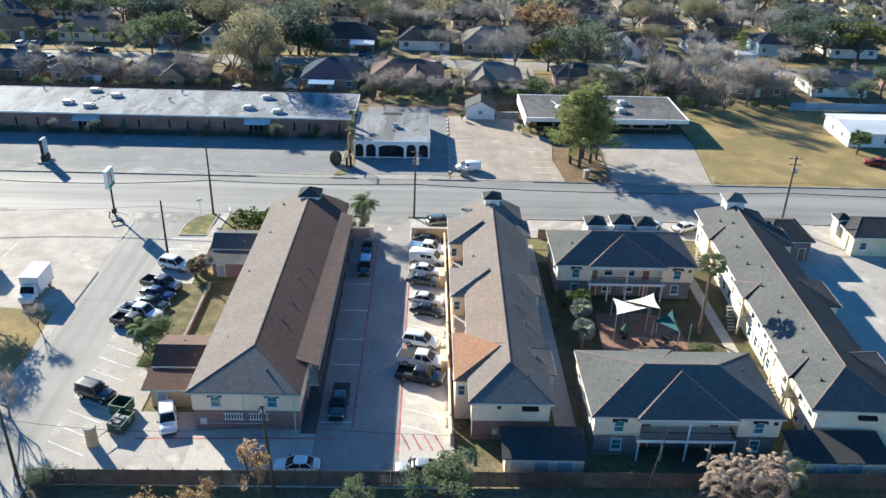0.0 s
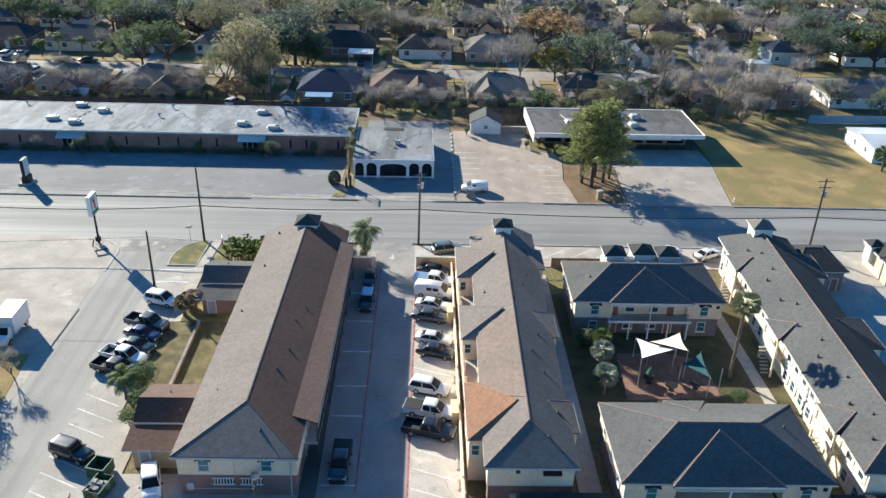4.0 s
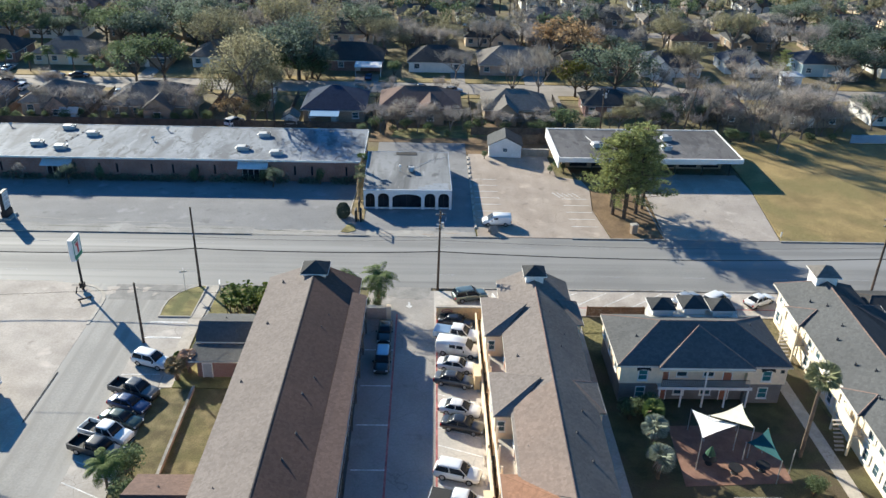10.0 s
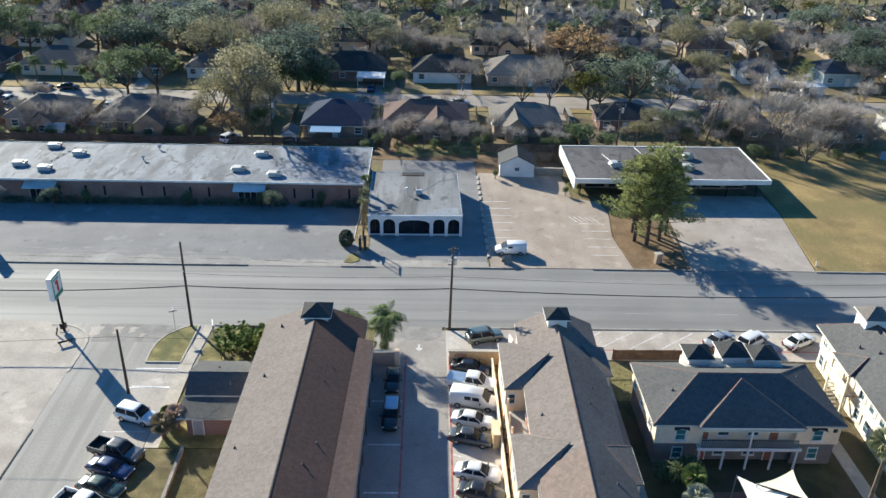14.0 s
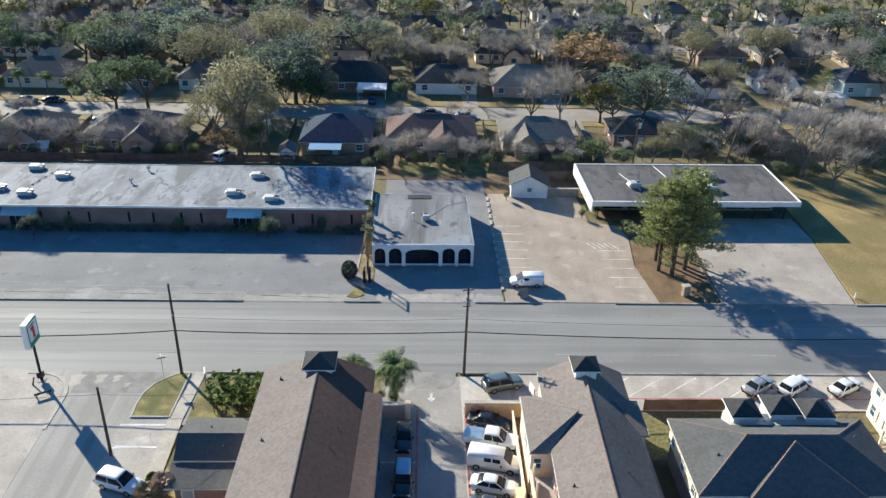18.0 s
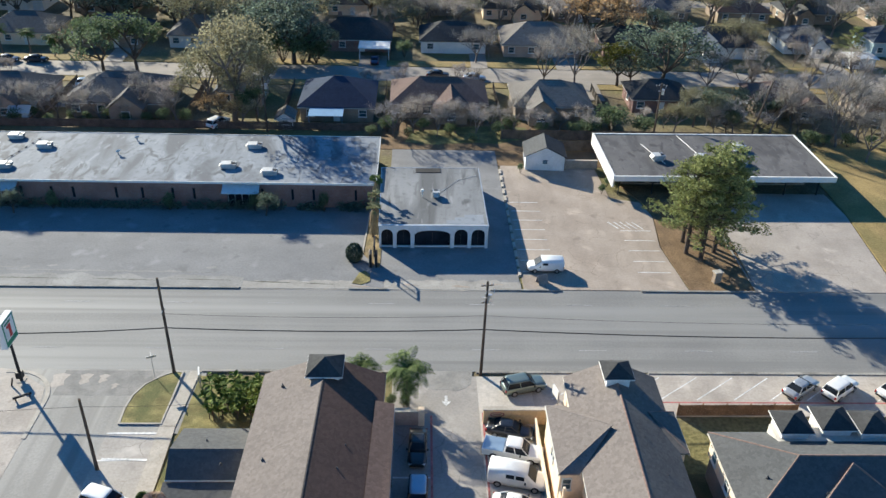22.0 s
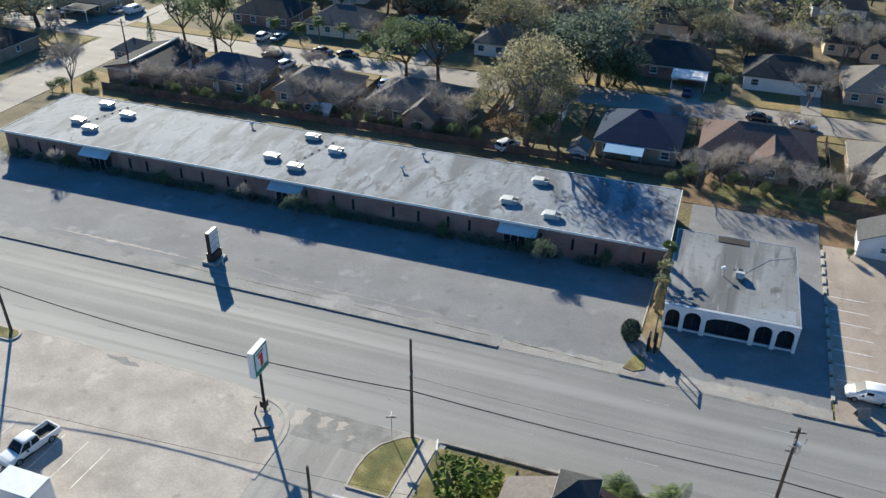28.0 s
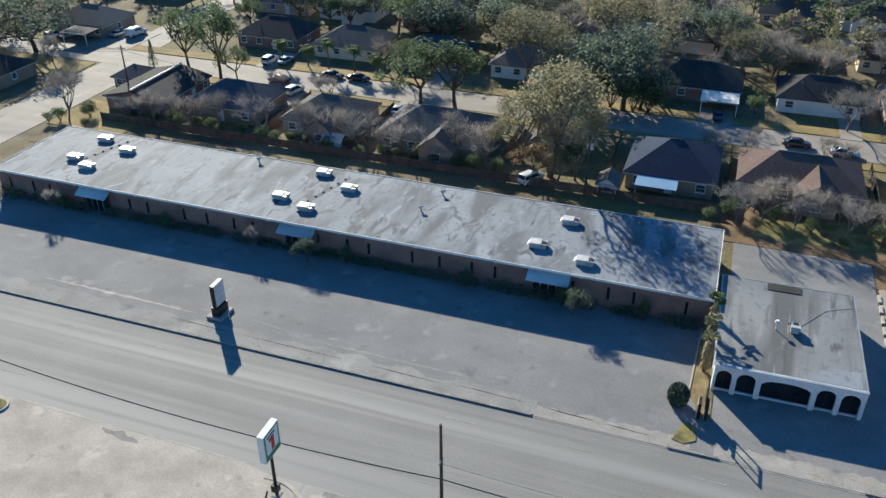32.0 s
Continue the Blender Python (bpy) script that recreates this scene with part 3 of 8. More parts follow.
sheet("corner_grass_north", [(-170, 58), (-134.5, 58), (-134.5, 66.8), (-170, 66.8)], 0.05, DRYGRASS, "yellow grass corner across the street", "lawn")
sheet("alley_soil", rect(-118, 28.6, -1.4, 40.5), 0.0, YARD, "leaf covered alley behind the brick offices", "ground")
sheet("rear_yard", rect(18.6, 27.1, 71, 38), 0.0, LITTER, "leaf covered ground behind the lots", "ground")
sheet("back_soil", rect(-1.2, 33.2, 40, 46), 0.02, LITTER, "leaf covered strip behind the arcade building", "ground")
sheet("back_grass", [(3.0, 36.2), (8.0, 35.2), (15.0, 36.4), (19.0, 36.0), (26.0, 39.0), (25.0, 43.5), (16.0, 44.0), (9.0, 42.0), (4.0, 41.0)], 0.04, GRASS, "sunlit green grass behind the arcade building", "lawn")

for i, (x0, x1, y0, y1) in enumerate(((-118, -17.2, -10.25, -9.95), (-3.4, 1.5, -10.25, -9.95), (14.6, 23.6, -10.25, -9.95), (34.0, 49.2, -10.25, -9.95), (67.8, 200, -10.25, -9.95), (-400, -134, -10.25, -9.95))):
    setting("kerb_far", Shape().box(x0, y0, -0.2, x1, y1, 0.16), KERB, "weathered concrete kerb on the far side", "kerb")
for x0, x1 in ((-18.2, 3.4), (11.8, 24.6), (31.0, 66.0), (80.0, 200)):
    setting("kerb_near", Shape().box(x0, -26.65, -0.2, x1, -26.3, 0.15), KERB, "weathered concrete kerb on the near side", "kerb")
ring = [(-39.0, -26.55), (-38.4, -26.5)] + [(-37.9 + 4.9 * math.sin(radians(a)), -31.4 + 4.9 * math.cos(radians(a))) for a in range(0, 91, 10)] + [(-33.0, -37.0)]
inner = [(x, y - 0.42) for x, y in ring[:2]] + [(-37.9 + 4.48 * math.sin(radians(a)), -31.4 + 4.48 * math.cos(radians(a))) for a in range(0, 91, 10)] + [(-33.42, -37.0)]
setting("kerb_corner", Shape().prism(inner + ring[::-1], -0.2, 0.09), WALK, "curved pale kerb at the shop corner", "kerb")
isi = ISLE
isl = [(-22.2 + (x + 22.2) * 1.09, -31.0 + (y + 31.0) * 1.045) for x, y in ISLE]
kb = Shape()
for i in range(len(isl)):
    j = (i + 1) % len(isl)
    kb.prism([isl[i], isl[j], isi[j], isi[i]], -0.1, 0.18)
setting("kerb_island", kb, WALK, "pale kerb round the grass island", "kerb")
setting("kerb_pine_bed", Shape().box(48.9, -9.95, -0.1, 49.15, 8.0, 0.2), KERB, "concrete kerb beside the pine bed", "kerb")
for i in range(14):
    setting("kerb_block", Shape().box(18.52, -6.8 + i * 2.35, -0.1, 18.88, -5.2 + i * 2.35, 0.24), WALK, "worn concrete kerb block between two lots", "kerb")


def stripe(x0, y0, x1, y1, w, material, z, label, name="stall_line"):
    d = Vector((x1 - x0, y1 - y0))
    n = Vector((-d.y, d.x)).normalized() * w / 2
    s = Shape().prism([(x0 - n.x, y0 - n.y), (x1 - n.x, y1 - n.y), (x1 + n.x, y1 + n.y), (x0 + n.x, y0 + n.y)], z - 0.03, z)
    return piece(name, s, material, label, "road marking", label, "structure")


ST = "faded white parking stall line on concrete"
for y in (-36.3, -40.0, -47.8, -62.6, -65.8, -68.4, -71.0, -73.7, -76.2, -78.6, -81.2, -83.8):
    stripe(-25.4, y + 0.1, -20.9, y - 2.1 if y < -60 else y + 0.2, 0.14, PAINT_W, 0.053, ST)
for y in (-42.0, -49.4, -56.5, -63.6, -69.1, -80.0):
    stripe(3.0, y, 6.55, y, 0.18, PAINT_W, 0.053, ST)
for i in range(16):
    y = -37.0 - 2.95 * i
    stripe(12.0, y + 0.9, 16.7, y - 0.9, 0.15, PAINT_W, 0.053, ST)
RL = "worn red fire lane line on the drive"
stripe(6.75, -33.5, 6.45, -81.0, 0.22, PAINT_R, 0.056, RL, "fire_lane_line")
stripe(12.1, -33.0, 11.6, -85.0, 0.22, PAINT_R, 0.056, RL, "fire_lane_line")
stripe(-16.5, -83.1, 5.0, -82.7, 0.22, PAINT_R, 0.056, RL, "fire_lane_line")
for i in range(4):
    stripe(11.9 + i * 1.2, -81.9, 12.9 + i * 1.2, -84.4, 0.2, PAINT_R, 0.056, "worn red hatching on the drive", "hatch_line")
for x in (19.6, 27.0, 31.2, 35.2, 39.2, 43.2, 47.2, 55.0):
    stripe(x, -30.9, x + 5.0, -27.2, 0.13, PAINT_W, 0.058, "white angled parking line on the front strip")
stripe(31.0, -31.3, 60, -31.3, 0.2, PAINT_R, 0.058, "red kerb line on the front strip", "fire_lane_line")
for y in (-5.6, -2.8, 0.0, 2.8, 5.6, 8.4, 11.2, 14.0):
    stripe(19.2, y, 23.6, y, 0.12, PAINT_W, 0.068, "faint stall line on brown concrete")
    if y < 7:
        stripe(34.6, y, 39.0, y, 0.12, PAINT_W, 0.068, "faint stall line on brown concrete")
for i in range(5):
    stripe(33.2 + i * 0.9, 8.2, 34.4 + i * 0.9, 6.2, 0.14, PAINT_W, 0.068, "faint hatching on brown concrete", "hatch_line")
for x0, y0, x1, y1 in ((-25.1, -36.2, -19.9, -36.2), (-24.8, -39.7, -20.1, -39.8)):
    stripe(x0, y0, x1, y1, 0.26, PAINT_W, 0.066, "wide white stall line beside the grass island")
DASH = mat("worn_lane_paint", (0.42, 0.41, 0.40), 0.85, fine=(0.2, 0.4))
for k in range(-16, 17):
    for y in (-13.3, -22.4):
        stripe(k * 12.35 - 0.8, y, k * 12.35 + 2.4, y, 0.10, DASH, 0.012, "worn white lane dash on the road", "lane_dash")
arrow = Shape().prism([(8.2, -31.4), (8.5, -31.4), (8.5, -30.4), (8.2, -30.4)], 0.03, 0.058).prism([(7.85, -31.3), (8.35, -32.0), (8.85, -31.3)], 0.03, 0.058)
piece("lane_arrow", arrow, PAINT_W, "white painted arrow on the drive", "road marking", "", "structure")
for x0, y0, x1, y1 in ((-33.8, -27.0, -32.2, -29.4), (-30.9, -27.0, -29.7, -28.9), (-28.9, -27.1, -27.9, -28.6), (-27.2, -28.6, -26.5, -29.6)):
    xm, ym = (x0 + x1) / 2, (y0 + y1) / 2
    sheet("cement_patch", [(x0 + 0.1, y1 + 0.3), (xm - 0.2, y1), (x1, y1 + 0.5), (x1 - 0.25, ym), (x1 + 0.15, y0 - 0.2), (xm, y0), (x0 - 0.1, y0 - 0.3), (x0 + 0.2, ym + 0.1)], 0.042, CONC_L, "pale splash of cement on the street", "pavement", 0.02)
sheet("asphalt_patch", [(-32.8, -30.6), (-24.6, -30.6), (-22.2, -26.5), (-32.8, -26.5)], 0.039, PATCH_L, "darker patched asphalt at the street mouth", "pavement", 0.02)
sheet("asphalt_seam", [(-33.15, -56.6), (-33.0, -56.6), (-32.85, -47.4), (-33.0, -47.4)], 0.09, DARK, "dark seam between lot and side street", "kerb", 0.2)
vr = random.Random(14)
for i in range(15):
    x = -112 + i * 6.4 + vr.uniform(-2.5, 2.5)
    y, L, w = vr.uniform(-6.6, -5.0), vr.uniform(1.0, 2.2), vr.uniform(0.3, 0.7)
    sheet("cement_patch", [(x, y), (x + L * 0.4, y - w * 0.6), (x + L, y + 0.1), (x + L * 0.8, y + w), (x + L * 0.3, y + w * 0.7)], 0.054, LOTP, "thin pale worn concrete patch along the verge", "pavement", 0.02)
def worn_strip(xa, xb, ya, yb, w, top, material, label):
    """A ragged strip of old cement, tapering at both ends."""
    n = int((xb - xa) / 0.7)
    up = [(xa + (xb - xa) * i / n, ya + (yb - ya) * i / n, w * (0.25 + 0.75 * math.sin(math.pi * i / n))) for i in range(n + 1)]
    sheet("worn_strip", [(x, y - k * vr.uniform(0.1, 0.6)) for x, y, k in up] + [(x, y + k * vr.uniform(0.1, 0.6)) for x, y, k in up[::-1]], top, material, label, "pavement", 0.02)


worn_strip(-83.5, -60.3, -5.8, -6.1, 0.55, 0.057, CONC_L, "pale worn cement strip along the edge of the lot")
worn_strip(-52.0, -20.5, -6.3, -6.6, 0.45, 0.057, LOTP, "thin pale cement line along the edge of the lot")
worn_strip(-55.8, -46.0, -4.8, -5.9, 0.5, 0.056, LOTP, "faint worn cement patch on the lot")
worn_strip(-69.0, -58.5, -25.75, -25.75, 0.5, 0.058, WALK, "pale cement edge between lot and road")
worn_strip(-55.5, -41.5, -25.7, -25.8, 0.3, 0.058, WALK, "pale cement edge between lot and road")
CRACK = mat("weedy_crack", (0.10, 0.095, 0.06), 0.95, big=(0.8, 0.4), fine=(0.1, 0.4))
for x, y, L in ((-63.0, -7.9, 9.0), (-52.5, -8.1, 14.0), (-36.0, -8.3, 8.5), (-26.5, -8.2, 8.0), (-16.0, -8.6, 5.0), (-9.5, -8.9, 4.0)):
    worn_strip(x, x + L, y, y - 0.25, 0.16, 0.078, CRACK, "ragged weedy crack along the edge of the lot")
worn_strip(-58.0, -53.2, -26.4, -26.9, 1.2, 0.057, PATCH_L, "broken dark patch at the lot edge")
for x0, x1, w in ((-17.0, -1.3, 1.5), (1.0, 18.6, 1.9)):
    n = int((x1 - x0) / 0.8)
    top = [(x0 + (x1 - x0) * i / n, -9.9 + w + vr.uniform(-0.3, 0.3)) for i in range(n + 1)]
    sheet("verge_walk", [(x0, -10.18), (x1, -10.18)] + top[::-1], 0.064, VERGE, "worn pale concrete walk along the far kerb", "pavement")
    sheet("gutter_edge", rect(x0, -10.35, x1, -10.19), 0.03, WALK, "thin pale gutter edge of the road", "kerb", 0.2)
for x, y, L in ((-3.4, -9.4, 2.6), (3.2, -9.0, 2.2), (9.6, -9.3, 2.4), (13.4, -8.7, 3.0)):
    worn_strip(x, x + L, y, y - 0.2, 0.5, 0.07, CONC_B, "broken brown edge of the pavement")
sheet("shop_verge", [(-46.0, -80.0), (-35.4, -80.0), (-34.0, -69.0), (-35.0, -58.0), (-46.0, -57.0)], 0.075, DRYGRASS, "dry grass patch at the side of the corner lot", "lawn")


# ---- building parts ----
VENT = mat("lead_vent_pipe", (0.10, 0.10, 0.105), 0.7, 0.3, fine=(0.2, 0.2))
TURN = {"S": 0, "E": 90, "N": 180, "W": 270}
CACHE = {}


def cached(key, make):
    if key not in CACHE:
        CACHE[key] = make()
    return CACHE[key]


def frame_shape(w, h, t=0.09, d=0.10):
    s = Shape()
    s.box(-w / 2 - t, -d, -h / 2 - t, -w / 2, 0.02, h / 2 + t).box(w / 2, -d, -h / 2 - t, w / 2 + t, 0.02, h / 2 + t)
    s.box(-w / 2, -d, h / 2, w / 2, 0.02, h / 2 + t).box(-w / 2, -d, -h / 2 - t, w / 2, 0.02, -h / 2)
    s.box(-w / 2, -d * 0.6, -0.025, w / 2, 0.02, 0.025)
    return s


def window(parent, side, x, y, z, w=0.95, h=1.35, glass=None, brow=False, trim=None):
    """A framed window on a wall that looks towards side; x, y, z is its middle on the wall."""
    trim = trim or WHITE
    glass = glass or GLASS
    o = part("window", cached(("wf", w, h, trim.name), lambda: frame_shape(w, h).mesh("window", trim)), trim, parent)
    o.location, o.rotation_euler = (x, y, z), (0, 0, radians(TURN[side]))
    part("pane", cached(("wp", w, h, glass.name), lambda: Shape().box(-w / 2, -0.035, -h / 2, w / 2, 0.01, h / 2).mesh("pane", glass)), glass, o)
    part("window_sill", cached(("ws", w, h, trim.name), lambda: Shape().box(-w / 2 - 0.16, -0.18, -h / 2 - 0.17, w / 2 + 0.16, 0.0, -h / 2 - 0.09).mesh("window_sill", trim)), trim, o)
    if brow:
        def arch():
            pts = [(-w / 2 - 0.3 + (w + 0.6) * i / 8, h / 2 + 0.16 + 0.22 * math.sin(math.pi * i / 8)) for i in range(9)]
            return Shape().rings([[(xa, -0.32, za), (xa, 0, za + 0.18), (xa, 0, za + 0.04), (xa, -0.32, za - 0.14)] for xa, za in pts]).mesh("eyebrow_hood", BLACKM)
        part("eyebrow_hood", cached(("wb", w, h), arch), BLACKM, o, "dark arched hood over the window")
    return o


def door(parent, side, x, y, z, w=0.95, h=2.05, material=None, name="door"):
    material = material or DOOR
    def leaf():
        s = Shape().box(-w / 2, -0.06, 0, w / 2, 0.02, h)
        for a, b in ((0.12, 0.45), (0.55, 0.92)):
            s.box(-w / 2 + 0.12, -0.085, h * a, w / 2 - 0.12, -0.05, h * b)
        return s.mesh(name, material)
    o = part(name, cached(("dl", w, h, material.name), leaf), material, parent)
    o.location, o.rotation_euler = (x, y, z), (0, 0, radians(TURN[side]))
    part("door_frame", cached(("df", w, h), lambda: Shape().box(-w / 2 - 0.1, -0.1, 0, -w / 2, 0.02, h + 0.1).box(w / 2, -0.1, 0, w / 2 + 0.1, 0.02, h + 0.1).box(-w / 2, -0.1, h, w / 2, 0.02, h + 0.1).mesh("door_frame", WHITE)), WHITE, o)
    part("handle", cached(("dh", w), lambda: Shape().box(w / 2 - 0.14, -0.15, 0.95, w / 2 - 0.06, -0.06, 1.05).mesh("handle", METAL)), METAL, o)
    return o


def face(parent, pts, material, name="roof_slope", label=""):
    return part(name, Shape().slab(pts, 0.14), material, parent, label)


def cap(parent, a, b, material=None, r=0.11):
    material = material or RIDGE
    lift = Vector((0, 0, -0.075 if r > 0.07 else -0.03))
    return part("ridge_cap", Shape().tube(Vector(a) + lift, Vector(b) + lift, r, r, 6), material, parent)


def hip_roof(parent, x0, y0, x1, y1, ze, ra, rb, mats, capm=None, along="y"):
    """A hipped roof over a rectangle with the ridge from ra to rb; mats: west, east, south, north slopes."""
    sw, se, ne, nw = (x0, y0, ze), (x1, y0, ze), (x1, y1, ze), (x0, y1, ze)
    if along == "y":
        face(parent, [sw, ra, rb, nw], mats[0])
        face(parent, [se, ne, rb, ra], mats[1])
        face(parent, [sw, se, ra], mats[2])
        face(parent, [ne, nw, rb], mats[3])
        ends = ((sw, ra), (se, ra), (ne, rb), (nw, rb))
    else:
        face(parent, [sw, ra, nw], mats[0])
        face(parent, [se, ne, rb], mats[1])
        face(parent, [sw, se, rb, ra], mats[2])
        face(parent, [ne, nw, ra, rb], mats[3])
        ends = ((sw, ra), (se, rb), (ne, rb), (nw, ra))
    cap(parent, ra, rb, capm)
    for a, b in ends:
        cap(parent, a, b, capm)
    eaves(parent, [sw, se, ne, nw])


def eaves(parent, c):
    """Fascia boards along the eaves and a soffit under them; c: the eave corners, anticlockwise."""
    ze = c[0][2]
    mid = Vector((sum(p[0] for p in c) / 4, sum(p[1] for p in c) / 4, 0))
    out = [mid + (Vector((p[0], p[1], 0)) - mid) * 1.003 for p in c]
    inn = [mid + (Vector((p[0], p[1], 0)) - mid) * 0.992 for p in c]
    for i in range(4):
        j = (i + 1) % 4
        part("fascia", Shape().prism([(p.x, p.y) for p in (out[i], out[j], inn[j], inn[i])], ze - 0.30, ze - 0.10), FASCIA, parent)
    part("soffit", Shape().prism([(p.x, p.y) for p in inn], ze - 0.28, ze - 0.2), FASCIA, parent)


def gable_roof(parent, sw, se, ne, nw, ze, ra, rb, mats, capm, wall):
    """A long roof, hipped to the south and gabled to the north, over four free corners."""
    c = [(p[0], p[1], ze) for p in (sw, se, ne, nw)]
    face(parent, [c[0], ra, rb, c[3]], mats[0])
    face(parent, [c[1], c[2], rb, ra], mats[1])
    face(parent, [c[0], c[1], ra], mats[2])
    cap(parent, ra, rb, capm)
    cap(parent, c[0], ra, capm)
    cap(parent, c[1], ra, capm)
    eaves(parent, c)
    part("gable_wall", Shape().rings([[(c[3][0] + 0.4, y, ze - 0.2), (c[2][0] - 0.4, y, ze - 0.2), (rb[0], y, rb[2] - 0.3)] for y in (nw[1] - 0.7, nw[1] - 0.5)]), wall, parent)


def cross_hip(parent, a, b, peak, inn, mats, capm=None, lift=0.02, r=0.11):
    """A hipped bay that runs from the main slope out to the eave corners a and b; inn: how far the eave corners reach back."""
    a, b, p, q = Vector(a), Vector(b), Vector(peak), Vector(inn)
    for v in (a, b, p):
        v.z += lift
    c, d = a + q, b + q
    face(parent, [a, p, b], mats[0], "bay_roof")
    face(parent, [a, c, p], mats[1], "bay_roof")
    face(parent, [b, p, d], mats[2], "bay_roof")
    cap(parent, a, p, capm, r)
    cap(parent, b, p, capm, r)
    e = (b - a).normalized() * 0.05
    part("bay_fascia", Shape().slab([a - q * 0.03, b - q * 0.03, b + q * 0.03, a + q * 0.03], 0.32), FASCIA, parent)


def cupola(parent, x, y, z, w, h, roof, white=None):
    c = part("cupola", Shape().box(x - w / 2, y - w / 2, z - 1.6, x + w / 2, y + w / 2, z + h), white or WHITE, parent, "small white cupola with a dark pyramid roof")
    e, t = w / 2 + 0.35, z + h
    s = Shape()
    top = (x, y, t + e * 0.62)
    cs = [(x - e, y - e, t), (x + e, y - e, t), (x + e, y + e, t), (x - e, y + e, t)]
    for i in range(4):
        s.poly([cs[i], cs[(i + 1) % 4], top])
    s.poly(cs[::-1])
    part("cupola_roof", s, roof, c)
    part("cupola_trim", Shape().box(x - e - 0.02, y - e - 0.02, t - 0.14, x + e + 0.02, y + e + 0.02, t - 0.02), WHITE, c)
    return c


def vents(parent, spots):
    """Plumbing pipes through a roof."""
    for x, y, z in spots:
        part("vent_pipe", cached("ventpipe", lambda: Shape().rings([[(r_ * math.cos(k * math.pi / 4), r_ * math.sin(k * math.pi / 4), z_) for k in range(8)] for r_, z_ in ((0.14, -0.2), (0.14, 0.04), (0.055, 0.1), (0.055, 0.25))]).mesh("vent_pipe", VENT)), VENT, parent).location = (x, y, z)


def railing(parent, x0, y0, x1, y1, z, h=1.0, material=None, step=0.28):
    material = material or WHITE
    d = Vector((x1 - x0, y1 - y0, 0))
    n = max(2, int(d.length / step))
    R_ = part("railing", Shape().tube((x0, y0, z + h), (x1, y1, z + h), 0.045, 0.045, 5), material, parent)
    part("bottom_rail", Shape().tube((x0, y0, z + 0.08), (x1, y1, z + 0.08), 0.03, 0.03, 5), material, R_)
    bar = cached(("bar", h, material.name), lambda: Shape().box(-0.02, -0.02, 0, 0.02, 0.02, h).mesh("baluster", material))
    for i in range(n + 1):
        part("baluster", bar, material, R_).location = Vector((x0, y0, z)) + d * i / n
    return R_


# ---- west apartment block ----
A = base("apartment_block", 0, 0, 0, 0, "long cream two storey apartment block with brown shingle roof", "apartment building")
part("lower_wall", Shape().prism([(-10.3, -81.35), (0.85, -81.35), (1.75, -34.3), (-9.3, -34.3)], -0.2, 2.75), BRICK_P, A, "pink brick ground storey")
part("upper_wall", Shape().prism([(-10.45, -81.55), (1.0, -81.55), (1.9, -34.1), (-9.5, -34.1)], 2.75, 5.4), CREAM, A, "cream clapboard upper storey")
# tan west and dark brown east slopes put sun and shade into the shingles
gable_roof(A, (-10.75, -82.2), (1.25, -82.3), (2.15, -33.6), (-9.8, -33.6), 5.55, (-4.4, -76.6, 7.85), (-3.6, -33.6, 7.85), (SH_TAN, SH_BROWN_SHADE, SH_HIP), RIDGE_D, CREAM)
face(A, [(0.0, -76.7, 6.14), (2.6, -77.2, 5.62), (3.12, -37.9, 5.52), (1.3, -37.9, 5.96)], SH_ROSE, "porch_roof", "rose shingle roof over the walkway")
part("porch_fascia", Shape().prism([(2.54, -77.2), (2.64, -77.2), (3.16, -37.9), (3.06, -37.9)], 5.02, 5.24), FASCIA, A)
part("gallery_floor", Shape().prism([(1.05, -76.9), (2.45, -76.9), (2.95, -38.2), (1.8, -38.2)], 2.62, 2.8), CONC, A)
for i in range(9):
    y = -76.6 + i * 4.78
    px, wx = 2.42 + 0.062 * i, 1.09 + 0.09 * i
    # posts in dark wood, toned for the shade under the porch
    part("porch_post", Shape().box(px - 0.09, y - 0.09, 0, px + 0.09, y + 0.09, 5.4), FENCE, A)
    if i < 8:
        railing(A, px, y + 0.1, px + 0.062, y + 4.68, 2.8, 1.0, BLACKM)
        door(A, "E", wx + 0.03, y + 1.4, 2.8)
        window(A, "E", wx + 0.06, y + 3.2, 4.1, 1.2, 1.2)
        door(A, "E", wx - 0.12, y + 1.4, 0.05)
        window(A, "E", wx - 0.09, y + 3.2, 1.4, 1.2, 1.2)
for x in (-7.9, -1.9):
    window(A, "S", x, -81.55, 3.95, 0.95, 1.25, GLASS_T, True)
    window(A, "W", -9.9 + 0.01 * x, x * 3 - 40, 3.95, 0.95, 1.25, GLASS_T)
for k in range(2):
    v = part("crawl_vent", Shape().box(-7.2 + k * 2.7, -81.43, 1.5, -5.2 + k * 2.7, -81.34, 2.2), DARK, A)
    part("vent_slats", Shape().box(-7.3 + k * 2.7, -81.5, 1.4, -5.1 + k * 2.7, -81.43, 1.5).box(-7.3 + k * 2.7, -81.5, 2.2, -5.1 + k * 2.7, -81.43, 2.3), WHITE, v)
    for j in range(7):
        part("slat", cached("slat", lambda: Shape().box(-0.05, -0.05, 0, 0.05, 0, 0.7).mesh("slat", WHITE)), WHITE, v).location = (-7.05 + k * 2.7 + j * 0.29, -81.44, 1.5)
part("meter_box", Shape().box(-9.8, -81.55, 0.8, -9.1, -81.34, 1.6), FASCIA, A)
part("conduit", Shape().tube((-9.0, -81.45, 0.9), (-3.2, -81.45, 0.9), 0.04, 0.04, 5), FASCIA, A)
part("conduit", Shape().tube((-5.0, -81.6, 2.8), (-5.0, -81.6, 5.1), 0.04, 0.04, 5), FASCIA, A)
